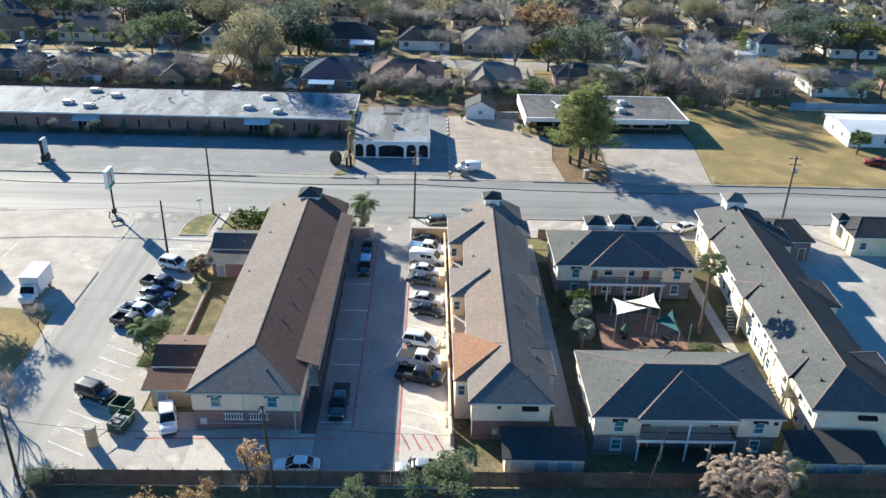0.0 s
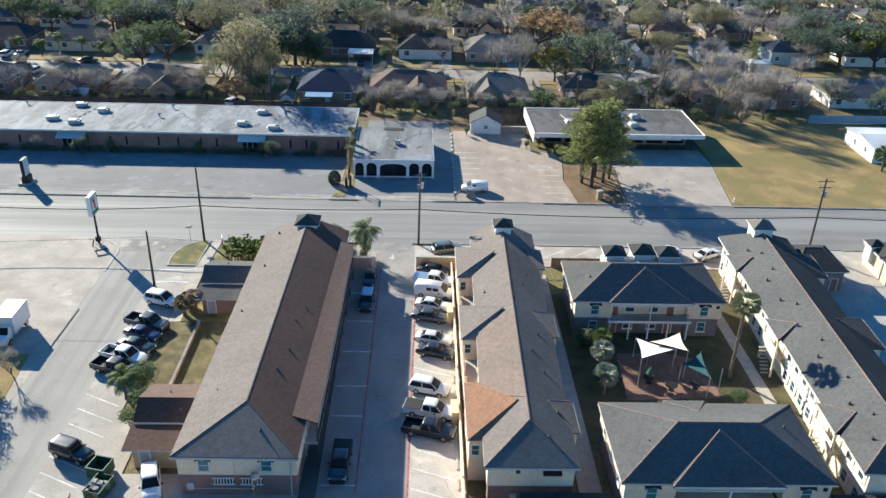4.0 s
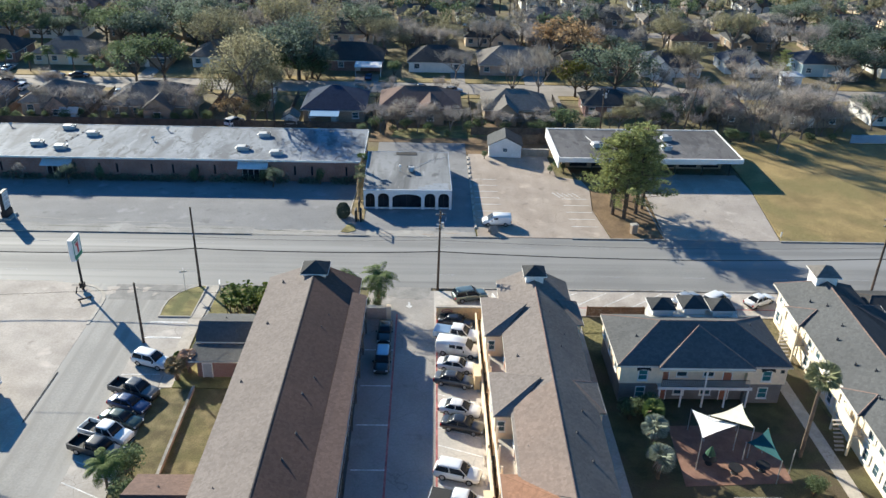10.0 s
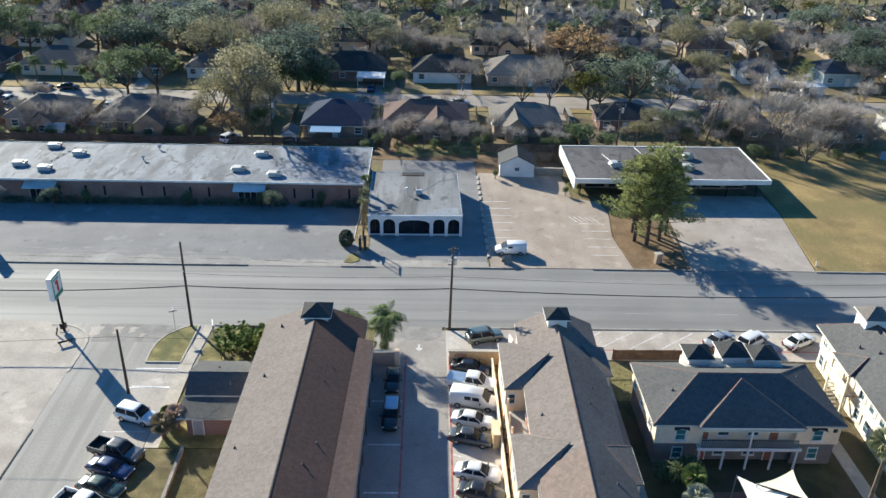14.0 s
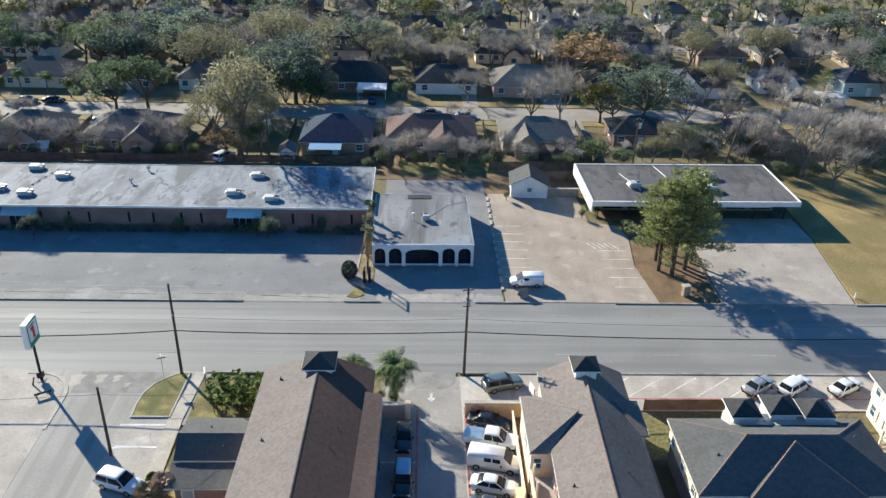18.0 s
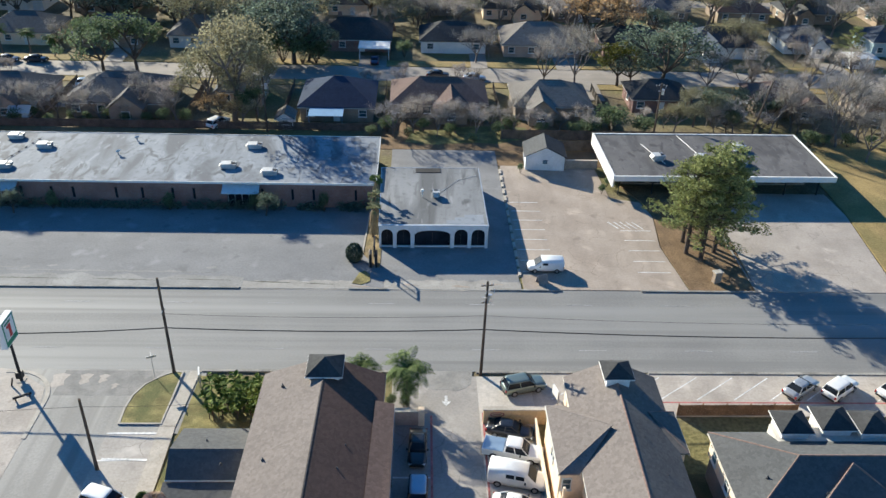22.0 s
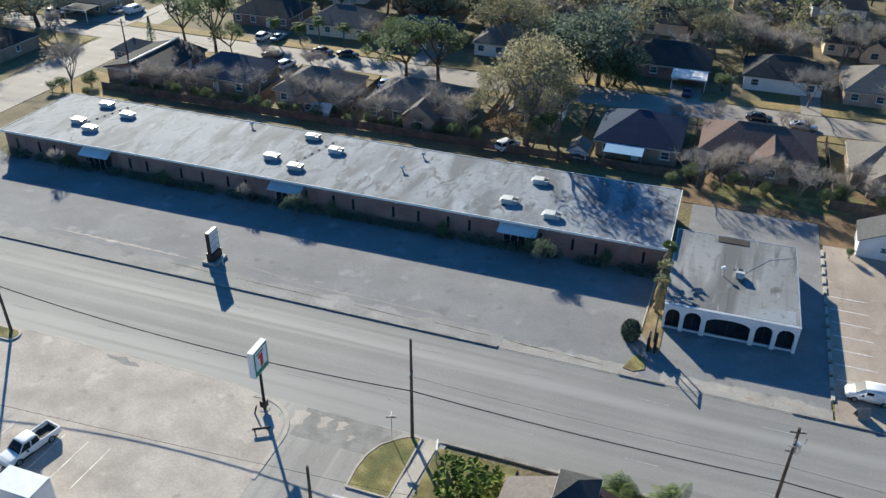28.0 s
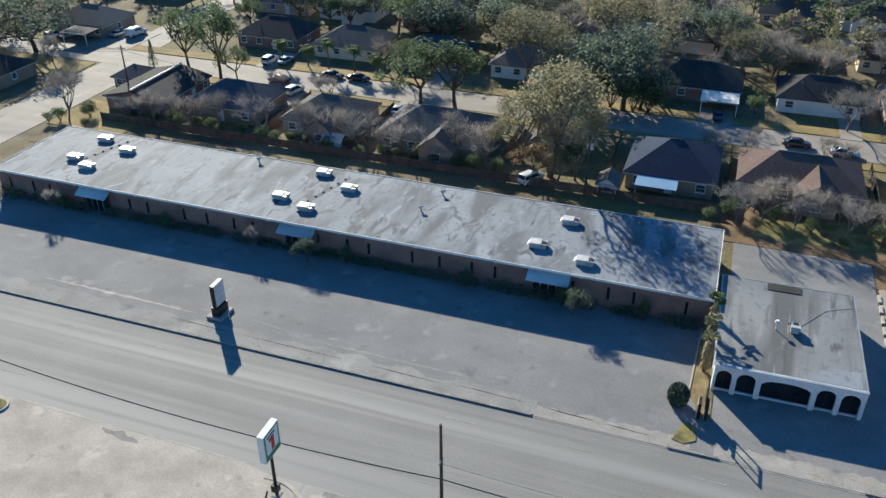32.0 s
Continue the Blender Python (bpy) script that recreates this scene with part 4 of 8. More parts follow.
part("downpipe", Shape().tube((0.4, -81.65, 0.1), (0.4, -81.65, 5.1), 0.06, 0.06, 6), FASCIA, A)
dish = part("satellite_dish", Shape().tube((-2.3, -81.55, 4.0), (-2.9, -82.15, 3.5), 0.03, 0.03, 5), METAL, A)
rim_ = []
for r_, d_ in ((0.05, 0.0), (0.3, 0.06), (0.5, 0.16)):
    rim_.append([(-2.9 + r_ * math.cos(k * math.pi / 6) * 0.9, -82.155 - d_ * 0.8, 3.4 + r_ * math.sin(k * math.pi / 6)) for k in range(12)])
part("reflector", Shape().rings(rim_, False), METAL, dish)
vents(A, [(-1.2, -38.0, 6.70), (-1.0, -44.6, 6.61), (-1.5, -47.5, 6.82), (-1.2, -57.0, 6.70), (-2.0, -60.2, 7.03), (-1.8, -66.2, 6.94), (-2.5, -70.2, 7.23), (-8.0, -46.0, 6.41), (-8.9, -57.0, 6.09), (-7.6, -36.5, 6.55), (-8.2, -73.0, 6.34), (-2.6, -79.6, 6.75)])
cupola(A, -3.6, -35.2, 7.35, 2.8, 0.6, SH_DARK)
# on the rose wing the darker brown south slope has its shade painted in
for yn, yr, ys, yl, mn, ms, ml, wl, lbl in ((-38.6, -42.9, -45.3, -48.4, SH_GREY, SH_GREY, SH_GREY, BRICK_P, "grey"), (-67.6, -72.0, -74.4, -77.9, SH_ROSE, SH_BROWN_SHADE, SH_BROWN_SHADE, OCHRE, "rose and brown")):
    G = base("garage_wing", 0, 0, 0, 0, "low tan garage wing with a stepped %s shingle roof" % lbl, "garage", "garage wings")
    xw, xe = -16.9, -10.2 if yn > -50 else -10.55
    part("wall", Shape().box(xw + 0.5, ys - 0.05, -0.1, xe, yn - 0.2, 2.95).box(xw + 0.7, yl + 0.3, -0.1, xe, ys - 0.05, 2.4), wl, G)
    face(G, [(xw, yn, 3.0), (xw, yr, 4.6), (xe, yr, 4.6), (xe, yn, 3.0)], mn, "north_slope")
    face(G, [(xw, yr, 4.6), (xw, ys, 3.2), (xe, ys, 3.2), (xe, yr, 4.6)], ms, "south_slope")
    face(G, [(xw - 0.2, ys, 2.95), (xw - 0.2, yl, 2.55), (xe, yl, 2.55), (xe, ys, 2.95)], ml, "step_roof")
    part("eave_board", Shape().box(xw - 0.02, ys - 0.03, 3.0, xe, ys + 0.02, 3.18), FASCIA, G)
    part("eave_board", Shape().box(xw - 0.22, yl - 0.05, 2.36, xe, yl, 2.52), FASCIA, G)
    for q in (xw + 0.5, xe - 0.12):
        part("gable_wall", Shape().rings([[(q + d_, yn - 0.25, 2.9), (q + d_, yr, 4.45), (q + d_, ys - 0.02, 3.06), (q + d_, ys - 0.02, 2.9)] for d_ in (0, 0.1)]), CREAM, G)
    door(G, "S", -15.0, yl + 0.3, 0, 1.0, 2.05, GARAGE_D)
    door(G, "W", xw + 0.5, (yn + yr) / 2, 0, 1.0, 2.05, GARAGE_D)
    vents(G, [(-14.0, yr + 1.6, 4.0), (-12.2, yr - 1.2, 3.9)])
W = base("yard_wall", 0, 0, 0, 0, "low weathered masonry wall dividing the grass yard", "wall")
part("wall", Shape().box(-16.2, -70.2, 0, -16.0, -50.6, 0.62), PINKW, W)
part("coping", Shape().box(-16.26, -70.2, 0.62, -15.94, -50.6, 0.68), KERB, W)

# ---- middle apartment block ----
M = base("apartment_block", 0, 0, 0, 0, "long cream apartment block with patched shingle roof and hipped bays", "apartment building")
part("lower_wall", Shape().prism([(19.45, -82.5), (27.5, -82.5), (28.5, -34.6), (20.2, -34.6)], -0.2, 2.75), BRICK_P, M, "pink brick ground storey")
part("upper_wall", Shape().prism([(19.3, -82.7), (27.65, -82.7), (28.6, -34.4), (20.05, -34.4)], 2.75, 5.5), CREAM, M, "cream clapboard upper storey")
# west slope in the lit tan, east slope in its shaded copy
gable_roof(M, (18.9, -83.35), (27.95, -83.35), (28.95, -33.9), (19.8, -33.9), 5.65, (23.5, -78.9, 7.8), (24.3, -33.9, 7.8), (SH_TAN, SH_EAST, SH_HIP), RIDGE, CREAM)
face(M, [(19.35, -72.4, 5.90), (23.55, -75.4, 7.835), (23.85, -58.4, 7.835), (19.6, -59.8, 5.91)], SH_WARM, "reroofed_patch", "warm brown shingle patch on the roof")
for y0, y1, yc, m0 in ((-79.4, -70.0, -75.4, SH_ORANGE), (-61.6, -54.0, -57.5, SH_TAN), (-46.8, -38.0, -42.8, SH_TAN)):
    cross_hip(M, (17.5, y0, 5.5), (17.5, y1, 5.5), (22.7, yc, 7.5), (1.8, 0, 0), (m0, m0, m0), m0, 0.02, 0.05)
    part("bay_wall", Shape().box(17.7, y0 + 0.35, 0, 19.9, y1 - 0.35, 5.25), CREAM, M)
    window(M, "S", 18.35, y0 + 0.35, 4.0, 0.7, 1.2)
    window(M, "W", 17.7, yc, 4.0, 0.95, 1.25)
for y0, y1, xo in ((-78.3, -73.2, 28.8), (-61.1, -55.8, 29.1), (-44.4, -38.9, 29.6)):
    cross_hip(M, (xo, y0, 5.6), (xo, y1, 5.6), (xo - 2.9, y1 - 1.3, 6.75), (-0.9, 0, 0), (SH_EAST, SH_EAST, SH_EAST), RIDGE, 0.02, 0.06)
    part("bay_wall", Shape().box(xo - 1.4, y0 + 0.3, 0, xo - 0.25, y1 - 0.3, 5.3), CREAM, M)
for y0, y1 in ((-69.7, -61.9), (-53.7, -47.1)):
    part("balcony_floor", Shape().box(17.75, y0, 2.6, 19.9, y1, 2.8), CONC, M)
    part("balcony_wall", Shape().box(17.62, y0, 2.8, 17.75, y1, 3.8), CREAM, M)
    n = 3
    for i in range(n):
        y = y0 + 1.0 + i * (y1 - y0 - 2) / (n - 1)
        part("balcony_post", Shape().box(17.72, y - 0.1, 0, 17.92, y + 0.1, 5.3), CREAM, M)
        wx = 19.3 + 0.0154 * (y + 83.5)
        door(M, "W", wx, y + 0.9, 2.8) if i < 2 else window(M, "W", wx, y - 0.6, 4.1)
part("eyebrow_hood", Shape().slab([(24.6, -83.1, 4.55), (26.4, -83.1, 4.55), (26.4, -82.68, 4.75), (24.6, -82.68, 4.75)], 0.2), BLACKM, M, "dark arched hood on the end wall")
part("wall_lamp", Shape().box(22.0, -82.95, 4.5, 22.4, -82.68, 4.75), BLACKM, M)
part("meter_box", Shape().box(21.6, -82.7, 0.9, 22.2, -82.48, 1.6), FASCIA, M)
vents(M, [(25.4, -44.0, 7.08), (26.6, -48.0, 6.50), (25.8, -51.0, 6.89), (26.4, -62.0, 6.60), (25.2, -66.0, 7.18), (26.2, -69.5, 6.70), (26.8, -76.0, 6.41), (25.3, -80.6, 7.13), (20.4, -67.0, 6.15), (20.8, -52.0, 6.34)])
cupola(M, 24.3, -36.3, 7.6, 2.2, 0.9, SH_DARK)
C = base("court_wall", 0, 0, 0, 0, "cream stucco wall along the parking court", "wall")
for y0, y1 in ((-83.5, -80.6), (-80.2, -70.0), (-69.3, -62.0), (-61.5, -49.2), (-48.4, -35.5)):
    part("wall", Shape().box(17.1, y0, 0, 17.25, y1, 1.6), CREAM, C)
    part("coping", Shape().box(17.07, y0, 1.6, 17.28, y1, 1.66), CREAM, C)
for y in (-69.6, -48.8):
    G = base("stair_gate", 0, 0, 0, 0, "bright ochre gate wall at the stair foot", "gate", "stair gates")
    part("wall", Shape().box(16.3, y - 1.2, 0, 17.0, y + 1.0, 2.0), OCHRE, G)
    part("coping", Shape().box(16.2, y - 1.3, 2.0, 17.05, y + 1.1, 2.1), BUTTER, G)
T = base("entry_wall", 0, 0, 0, 0, "tan stucco entry wall with a red oval sign", "wall")
part("wall", Shape().box(12.0, -34.7, 0, 18.4, -34.35, 1.9), OCHRE, T)
part("coping", Shape().box(11.9, -34.8, 1.9, 18.5, -34.25, 2.05), WALK, T)
rr = [(13.4 + 0.75 * math.cos(k * math.pi / 10), 1.35 + 0.32 * math.sin(k * math.pi / 10)) for k in range(20)]
ri = [(13.4 + 0.6 * math.cos(k * math.pi / 10), 1.35 + 0.2 * math.sin(k * math.pi / 10)) for k in range(20)]
s = Shape()
for k in range(20):
    j = (k + 1) % 20
    s.poly([(rr[k][0], -34.72, rr[k][1]), (rr[j][0], -34.72, rr[j][1]), (ri[j][0], -34.72, ri[j][1]), (ri[k][0], -34.72, ri[k][1])])
s.box(13.0, -34.73, 1.3, 13.8, -34.715, 1.4)
part("oval_emblem", s, PAINT_R, T, "red oval emblem with a bar")
P = base("entry_wall", 0, 0, 0, 0, "pale stucco entry wall beside the palm bed", "wall")
part("wall", Shape().box(2.6, -34.9, 0, 5.8, -34.5, 1.8), PINKW, P)
part("pillar", Shape().box(5.4, -35.0, 0, 6.0, -34.4, 2.1), CREAM, P)
part("coping", Shape().box(2.5, -35.0, 1.8, 5.4, -34.4, 1.92), WALK, P)


# ---- courtyard blocks ----
BRICK_G = brick_mat("grey_brick", (0.27, 0.235, 0.215), (0.22, 0.19, 0.175), (0.30, 0.28, 0.26))
def court_block(xa, xb, y0, y1, bay, peak, ridge, deep, label):
    B = base("apartment_block", 0, 0, 0, 0, label, "apartment building")
    b0, b1 = bay
    part("lower_wall", Shape().box(xa + 0.4, y0 + deep + 0.1, -0.2, xb - 0.4, y1 - 0.4, 2.8), BRICK_G, B, "brick ground storey")
    part("lower_wall", Shape().box(xa + 0.4, y0 + 0.4, -0.2, xa + 5.0, y0 + deep + 0.1, 2.8), BRICK_G, B)
    part("lower_wall", Shape().box(xb - 4.6, y0 + 0.4, -0.2, xb - 0.4, y0 + deep + 0.1, 2.8), BRICK_G, B)
    part("upper_wall", Shape().box(xa + 0.2, y0 + deep, 2.8, xb - 0.2, y1 - 0.2, 5.25), CREAM, B, "cream clapboard upper storey")
    part("upper_wall", Shape().box(xa + 0.2, y0 + 0.2, 2.8, xa + 5.1, y0 + deep, 5.25), CREAM, B)
    part("upper_wall", Shape().box(xb - 4.7, y0 + 0.2, 2.8, xb - 0.2, y0 + deep, 5.25), CREAM, B)
    yc, zr = ridge[2], ridge[3]
    hip_roof(B, xa - 0.2, y0, xb + 0.2, y1, 5.4, (ridge[0], yc, zr), (ridge[1], yc, zr), (SH_GREY,) * 4, RIDGE, "x")
    cross_hip(B, (b0, y0 - 0.5, 5.4), (b1, y0 - 0.5, 5.4), (peak[0], yc - peak[1], peak[2]), (0, 0.5, 0), (SH_GREY,) * 3, RIDGE)
    cross_hip(B, (peak[0] + 1.2, y1 + 0.35, 5.4), (peak[0] - 3.2, y1 + 0.35, 5.4), (peak[0] - 0.6, y1 - 3.0, 6.75), (0, -0.4, 0), (SH_GREY,) * 3, RIDGE, 0.02, 0.08)
    part("porch_ceiling", Shape().box(b0 + 0.2, y0 - 0.7, 5.05, b1 - 0.1, y0 + deep, 5.15), CREAM, B)
    part("balcony_floor", Shape().box(b0 + 0.2, y0 - 0.5, 2.6, b1 - 0.1, y0 + deep + 0.05, 2.8), FASCIA, B)
    part("balcony_beam", Shape().box(b0 + 0.1, y0 - 0.62, 2.5, b1, y0 - 0.5, 2.85), WHITE, B)
    for i in range(5):
        x = b0 + 0.4 + i * 2.53
        part("porch_post", Shape().box(x - 0.09, y0 - 0.6, 0, x + 0.09, y0 - 0.42, 5.05 if i == 2 else 2.5), WHITE, B)
        if i < 4:
            railing(B, x + 0.1, y0 - 0.5, x + 2.43, y0 - 0.5, 2.8, 1.0, BLACKM, 0.2)
    for x, dr in ((37.9, 1), (39.9, 0), (43.0, 0), (45.2, 1)):
        if dr:
            door(B, "S", x, y0 + deep, 2.8)
            door(B, "S", x, y0 + deep + 0.1, 0.0)
        else:
            window(B, "S", x, y0 + deep, 4.0, 1.1, 1.2)
            window(B, "S", x, y0 + deep + 0.1, 1.4, 1.1, 1.2)
    for x in (xa + 2.8, xb - 2.5):
        window(B, "S", x, y0 + 0.2, 4.0, 0.95, 1.3, GLASS_T, True)
        window(B, "S", x, y0 + 0.4, 1.5, 0.95, 1.3, GLASS_T)
    part("wall_vent", Shape().box(xb - 1.0, y0 + 0.12, 4.4, xb - 0.6, y0 + 0.22, 4.8), BLACKM, B)
    for i in range(3):
        window(B, "W", xa + 0.2, y0 + 2.2 + i * 3.4, 4.0, 0.95, 1.3, GLASS, True)
    vents(B, [(34.9, yc - 1.2, 6.85), (43.6, y0 + 3.0, 7.05), (48.9, yc + 1.0, 7.05), (39.4, y0 + 2.2, 6.65)])
    return B


N = court_block(32.4, 51.9, -52.25, -41.4, (36.8, 47.7), (42.15, 0.8, 8.12), (37.8, 46.5, -47.2, 8.25), 0.9, "cream two storey apartment block with charcoal hipped roof and three dormers")
for x, y, w in ((39.2, -42.3, 2.4), (43.2, -41.8, 2.6), (46.5, -42.3, 2.4)):
    cupola(N, x, y, 6.6, w, 0.9, SH_DARK)
part("parapet", Shape().box(37.6, -43.9, 5.6, 48.4, -41.6, 6.6), FASCIA, N)
court_block(31.8, 51.8, -85.0, -73.0, (36.3, 46.9), (41.75, 0.8, 8.05), (37.8, 45.8, -79.7, 8.35), 1.7, "cream two storey apartment block with charcoal hipped roof beside the fence")

# ---- east apartment block ----
R = base("apartment_block", 54.6, -83.6, 0, -2.1, "long cream two storey apartment block with white galleries and charcoal roof", "apartment building")
part("lower_wall", Shape().box(1.34, 0.5, -0.2, 10.2, 49.8, 2.8), IVORY, R, "cream stucco ground storey")
part("upper_wall", Shape().box(1.3, 0.3, 2.8, 10.3, 50.0, 5.5), IVORY, R, "cream clapboard upper storey")
# grey west and south, charcoal east and north: shade painted as darker shingle
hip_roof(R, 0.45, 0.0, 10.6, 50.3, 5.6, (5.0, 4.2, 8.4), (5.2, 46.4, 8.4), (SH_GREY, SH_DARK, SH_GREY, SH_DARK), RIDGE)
for y0, y1, ya, yb in ((5.6, 10.6, 5.0, 13.0), (22.6, 27.4, 21.8, 29.8), (39.6, 44.3, 38.9, 46.8)):
    yc = (y0 + y1) / 2
    # the bay's south face takes charcoal in place of its own shade
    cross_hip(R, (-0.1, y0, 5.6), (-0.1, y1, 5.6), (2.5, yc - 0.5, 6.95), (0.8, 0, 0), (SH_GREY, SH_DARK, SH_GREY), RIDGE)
    part("porch_floor", Shape().box(0.1, y0 + 0.2, 2.6, 1.3, y1 - 0.2, 2.8), CONC, R)
    part("porch_parapet", Shape().box(0.05, y0 + 0.35, 2.5, 0.2, y1 - 0.35, 3.8), IVORY, R)
    part("porch_coping", Shape().box(0.0, y0 + 0.35, 3.8, 0.25, y1 - 0.35, 3.9), WHITE, R)
    for y in (y0 + 0.2, y1 - 0.35):
        part("porch_post", Shape().box(0.02, y, 0, 0.24, y + 0.2, 5.45), IVORY, R)
    for k in range(8):
        part("stair_tread", cached("tread", lambda: Shape().box(-0.5, -0.14, -0.05, 0.5, 0.14, 0.0).mesh("stair_tread", CONC)), CONC, R).location = (-0.4, y0 + 0.8 + k * 0.3, 0.33 + k * 0.33)
    door(R, "W", 1.3, y0 + 1.3, 2.8, 0.95, 2.05, IVORY)
    door(R, "W", 1.3, y1 - 1.3, 2.8, 0.95, 2.05, IVORY)
    door(R, "W", 1.3, yc, 0.0, 0.95, 2.05, IVORY)
    # east bays all in charcoal, with the shade of that side in the colour
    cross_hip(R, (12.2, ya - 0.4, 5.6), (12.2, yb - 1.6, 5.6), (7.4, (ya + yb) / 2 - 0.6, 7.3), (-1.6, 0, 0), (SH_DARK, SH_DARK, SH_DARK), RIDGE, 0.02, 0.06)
    part("bay_wall", Shape().box(10.2, ya, 0, 11.9, yb - 2.0, 5.4), CREAM, R)
for y0, y1 in ((0.3, 5.6), (10.6, 22.6), (27.4, 39.6), (44.3, 50.0)):
    n = max(2, round((y1 - y0) / 2.4))
    for i in range(n):
        y = y0 + (y1 - y0) * (i + 0.5) / n
        for z in (4.15, 1.45):
            w = window(R, "W", 1.3, y, z, 0.95, 1.3, GLASS, z > 3)
            for q in (-1, 1):
                part("shutter", cached("shutter", lambda: Shape().box(-0.2, -0.07, -0.7, 0.2, 0.0, 0.7).box(-0.14, -0.085, -0.62, 0.14, -0.06, -0.05).box(-0.14, -0.085, 0.05, 0.14, -0.06, 0.62).mesh("shutter", WHITE)), WHITE, w).location = (q * 0.8, 0, 0)
    part("belt_course", Shape().box(1.22, y0 + 0.1, 2.72, 1.34, y1 - 0.1, 2.9), WHITE, R)
part("eyebrow_hood", Shape().slab([(5.6, -0.1, 4.6), (7.6, -0.1, 4.6), (7.6, 0.32, 4.85), (5.6, 0.32, 4.85)], 0.2), BLACKM, R)
vents(R, [(2.4, y, 7.0) for y in (3.5, 9.0, 17.5, 24.0, 30.0, 35.0, 43.5)] + [(3.6, y, 7.6) for y in (6.5, 12.8, 20.0, 28.0, 37.0, 41.5)])
cupola(R, 5.2, 47.4, 8.2, 2.6, 0.85, SH_MID)
for x0, y0, x1, y1, lbl in ((66.5, -39.8, 74.2, -31.4, "small brick gatehouse with a dark hipped roof"), (81.0, -38.0, 92.0, -30.0, "small tan outbuilding with a dark hipped roof")):
    H = base("outbuilding", 0, 0, 0, 0, lbl, "outbuilding")
    part("wall", Shape().box(x0 + 0.4, y0 + 0.4, -0.1, x1 - 0.4, y1 - 0.4, 3.3), BUTTER if x0 > 80 else BRICK_P, H)
    xm, ym, hw = (x0 + x1) / 2, (y0 + y1) / 2, (x1 - x0) / 2 - 2.6
    hip_roof(H, x0, y0, x1, y1, 3.5, (xm - max(hw, 0.3), ym, 5.2), (xm + max(hw, 0.3), ym, 5.2), (SH_DARK,) * 4, RIDGE_D, "x")
    window(H, "S", x0 + 2.0, y0 + 0.4, 1.8, 1.0, 1.1)
    door(H, "S", x1 - 1.6, y0 + 0.4, 0)
    if x0 > 80:
        cupola(H, x0 + 0.6, y1 - 2.0, 3.0, 1.8, 1.2, SH_DARK)
for x0, x1 in ((22.3, 31.0), (52.2, 62.4)):
    K = base("storage_shed", 0, 0, 0, 0, "low storage shed with a dark roof against the fence", "shed", "storage sheds")
    part("wall", Shape().box(x0 + 0.3, -88.0, -0.1, x1 - 0.3, -84.6, 2.4), CREAM, K)
    face(K, [(x0, -88.4, 2.55), (x1, -88.4, 2.55), (x1, -83.9, 3.1), (x0, -83.9, 3.1)], SH_DARK)
    for i in range(3):
        door(K, "S", x0 + 1.6 + i * 2.4, -88.0, 0, 1.5, 2.0, GARAGE_D)

# ---- rear fence and neighbours ----
def fence(x0, y0, x1, y1, h, material, label, step=2.4):
    F = base("fence", 0, 0, 0, 0, label, "fence")
    d = Vector((x1 - x0, y1 - y0))
    n = max(1, int(d.length / step))
    turn = math.atan2(d.y, d.x)
    L = d.length / n
    pan = cached(("fp", round(L, 3), h, material.name), lambda: fence_panel(L, h).mesh("fence_panel", material))
    post = cached(("fpo", h, material.name), lambda: Shape().box(-0.06, -0.02, -0.1, 0.06, 0.1, h + 0.1).mesh("post", material))
    for i in range(n + 1):
        p = Vector((x0, y0)) + d * i / n
        o = part("post", post, material, F)
        o.location, o.rotation_euler = (p.x, p.y, 0), (0, 0, turn)
        if i < n:
            o = tagged(part("fence_panel", pan, material, F), kind="stuff")
            o.location, o.rotation_euler = (p.x, p.y, 0), (0, 0, turn)
    return F


def fence_panel(L, h):
    s, rng = Shape(), random.Random(3)
    k = max(2, int(L / 0.16))
    for i in range(k):
        e = rng.uniform(-0.03, 0.03)
        s.box(L * i / k + 0.006, -0.04, 0.02, L * (i + 1) / k - 0.006, -0.02 + e * 0.2, h + e)
    return s.box(0, -0.02, 0.35, L, 0.03, 0.45).box(0, -0.02, h - 0.4, L, 0.03, h - 0.3)


fence(-20, -90.0, 76, -89.2, 2.0, FENCE, "weathered grey board fence behind the apartments")
fence(-20, -90.0, -24.5, -90.1, 2.0, FENCE, "weathered grey board fence at the side street")
fence(32.4, -33.3, 45.0, -33.2, 1.5, FENCE_B, "brown stained board fence before the courtyard")
fence(-112, 40.8, -2.0, 40.9, 1.5, FENCE, "weathered board fence along the alley")
fence(20, 38.3, 72, 38.4, 1.8, FENCE, "grey board fence behind the lots")
fence(101, 37.5, 140, 38.5, 1.9, mat("blue_fence_paint", (0.17, 0.29, 0.41), 0.8, fine=(0.2, 0.2)), "blue board fence behind the lawn")
for x in (-80, -62.5, -37, -19.5, -1, 20.5, 40.5):
    fence(x, 41, x, 63, 1.7, FENCE, "grey board fence between back yards")
fence(28.6, 33.4, 36.4, 33.6, 1.9, FENCE, "dark weathered board fence behind the shed")
LW = base("low_wall", 0, 0, 0, 0, "low tan masonry wall beside the shed", "wall")
part("wall", Shape().box(29.6, 26.2, 0, 34.9, 26.5, 1.5), KERB, LW)
part("coping", Shape().box(29.55, 26.15, 1.5, 34.95, 26.55, 1.6), WALK, LW)


# ---- brick offices across the road ----
O = base("office_building", 0, 0, 0, 0, "long low red brick office building with stained pale roof", "office building")
X0, X1, Y0, Y1, ZT = -107.6, -0.9, 11.3, 28.4, 4.2
part("wall", Shape().box(X0 + 0.3, Y0 + 0.5, -0.1, X1 - 0.3, Y1 - 0.3, ZT - 0.25), BRICK_R, O)
part("roof", Shape().box(X0, Y0, ZT - 0.25, X1, Y1, ZT), ROOF_L, O, "pale membrane roof with dark ponding stains")
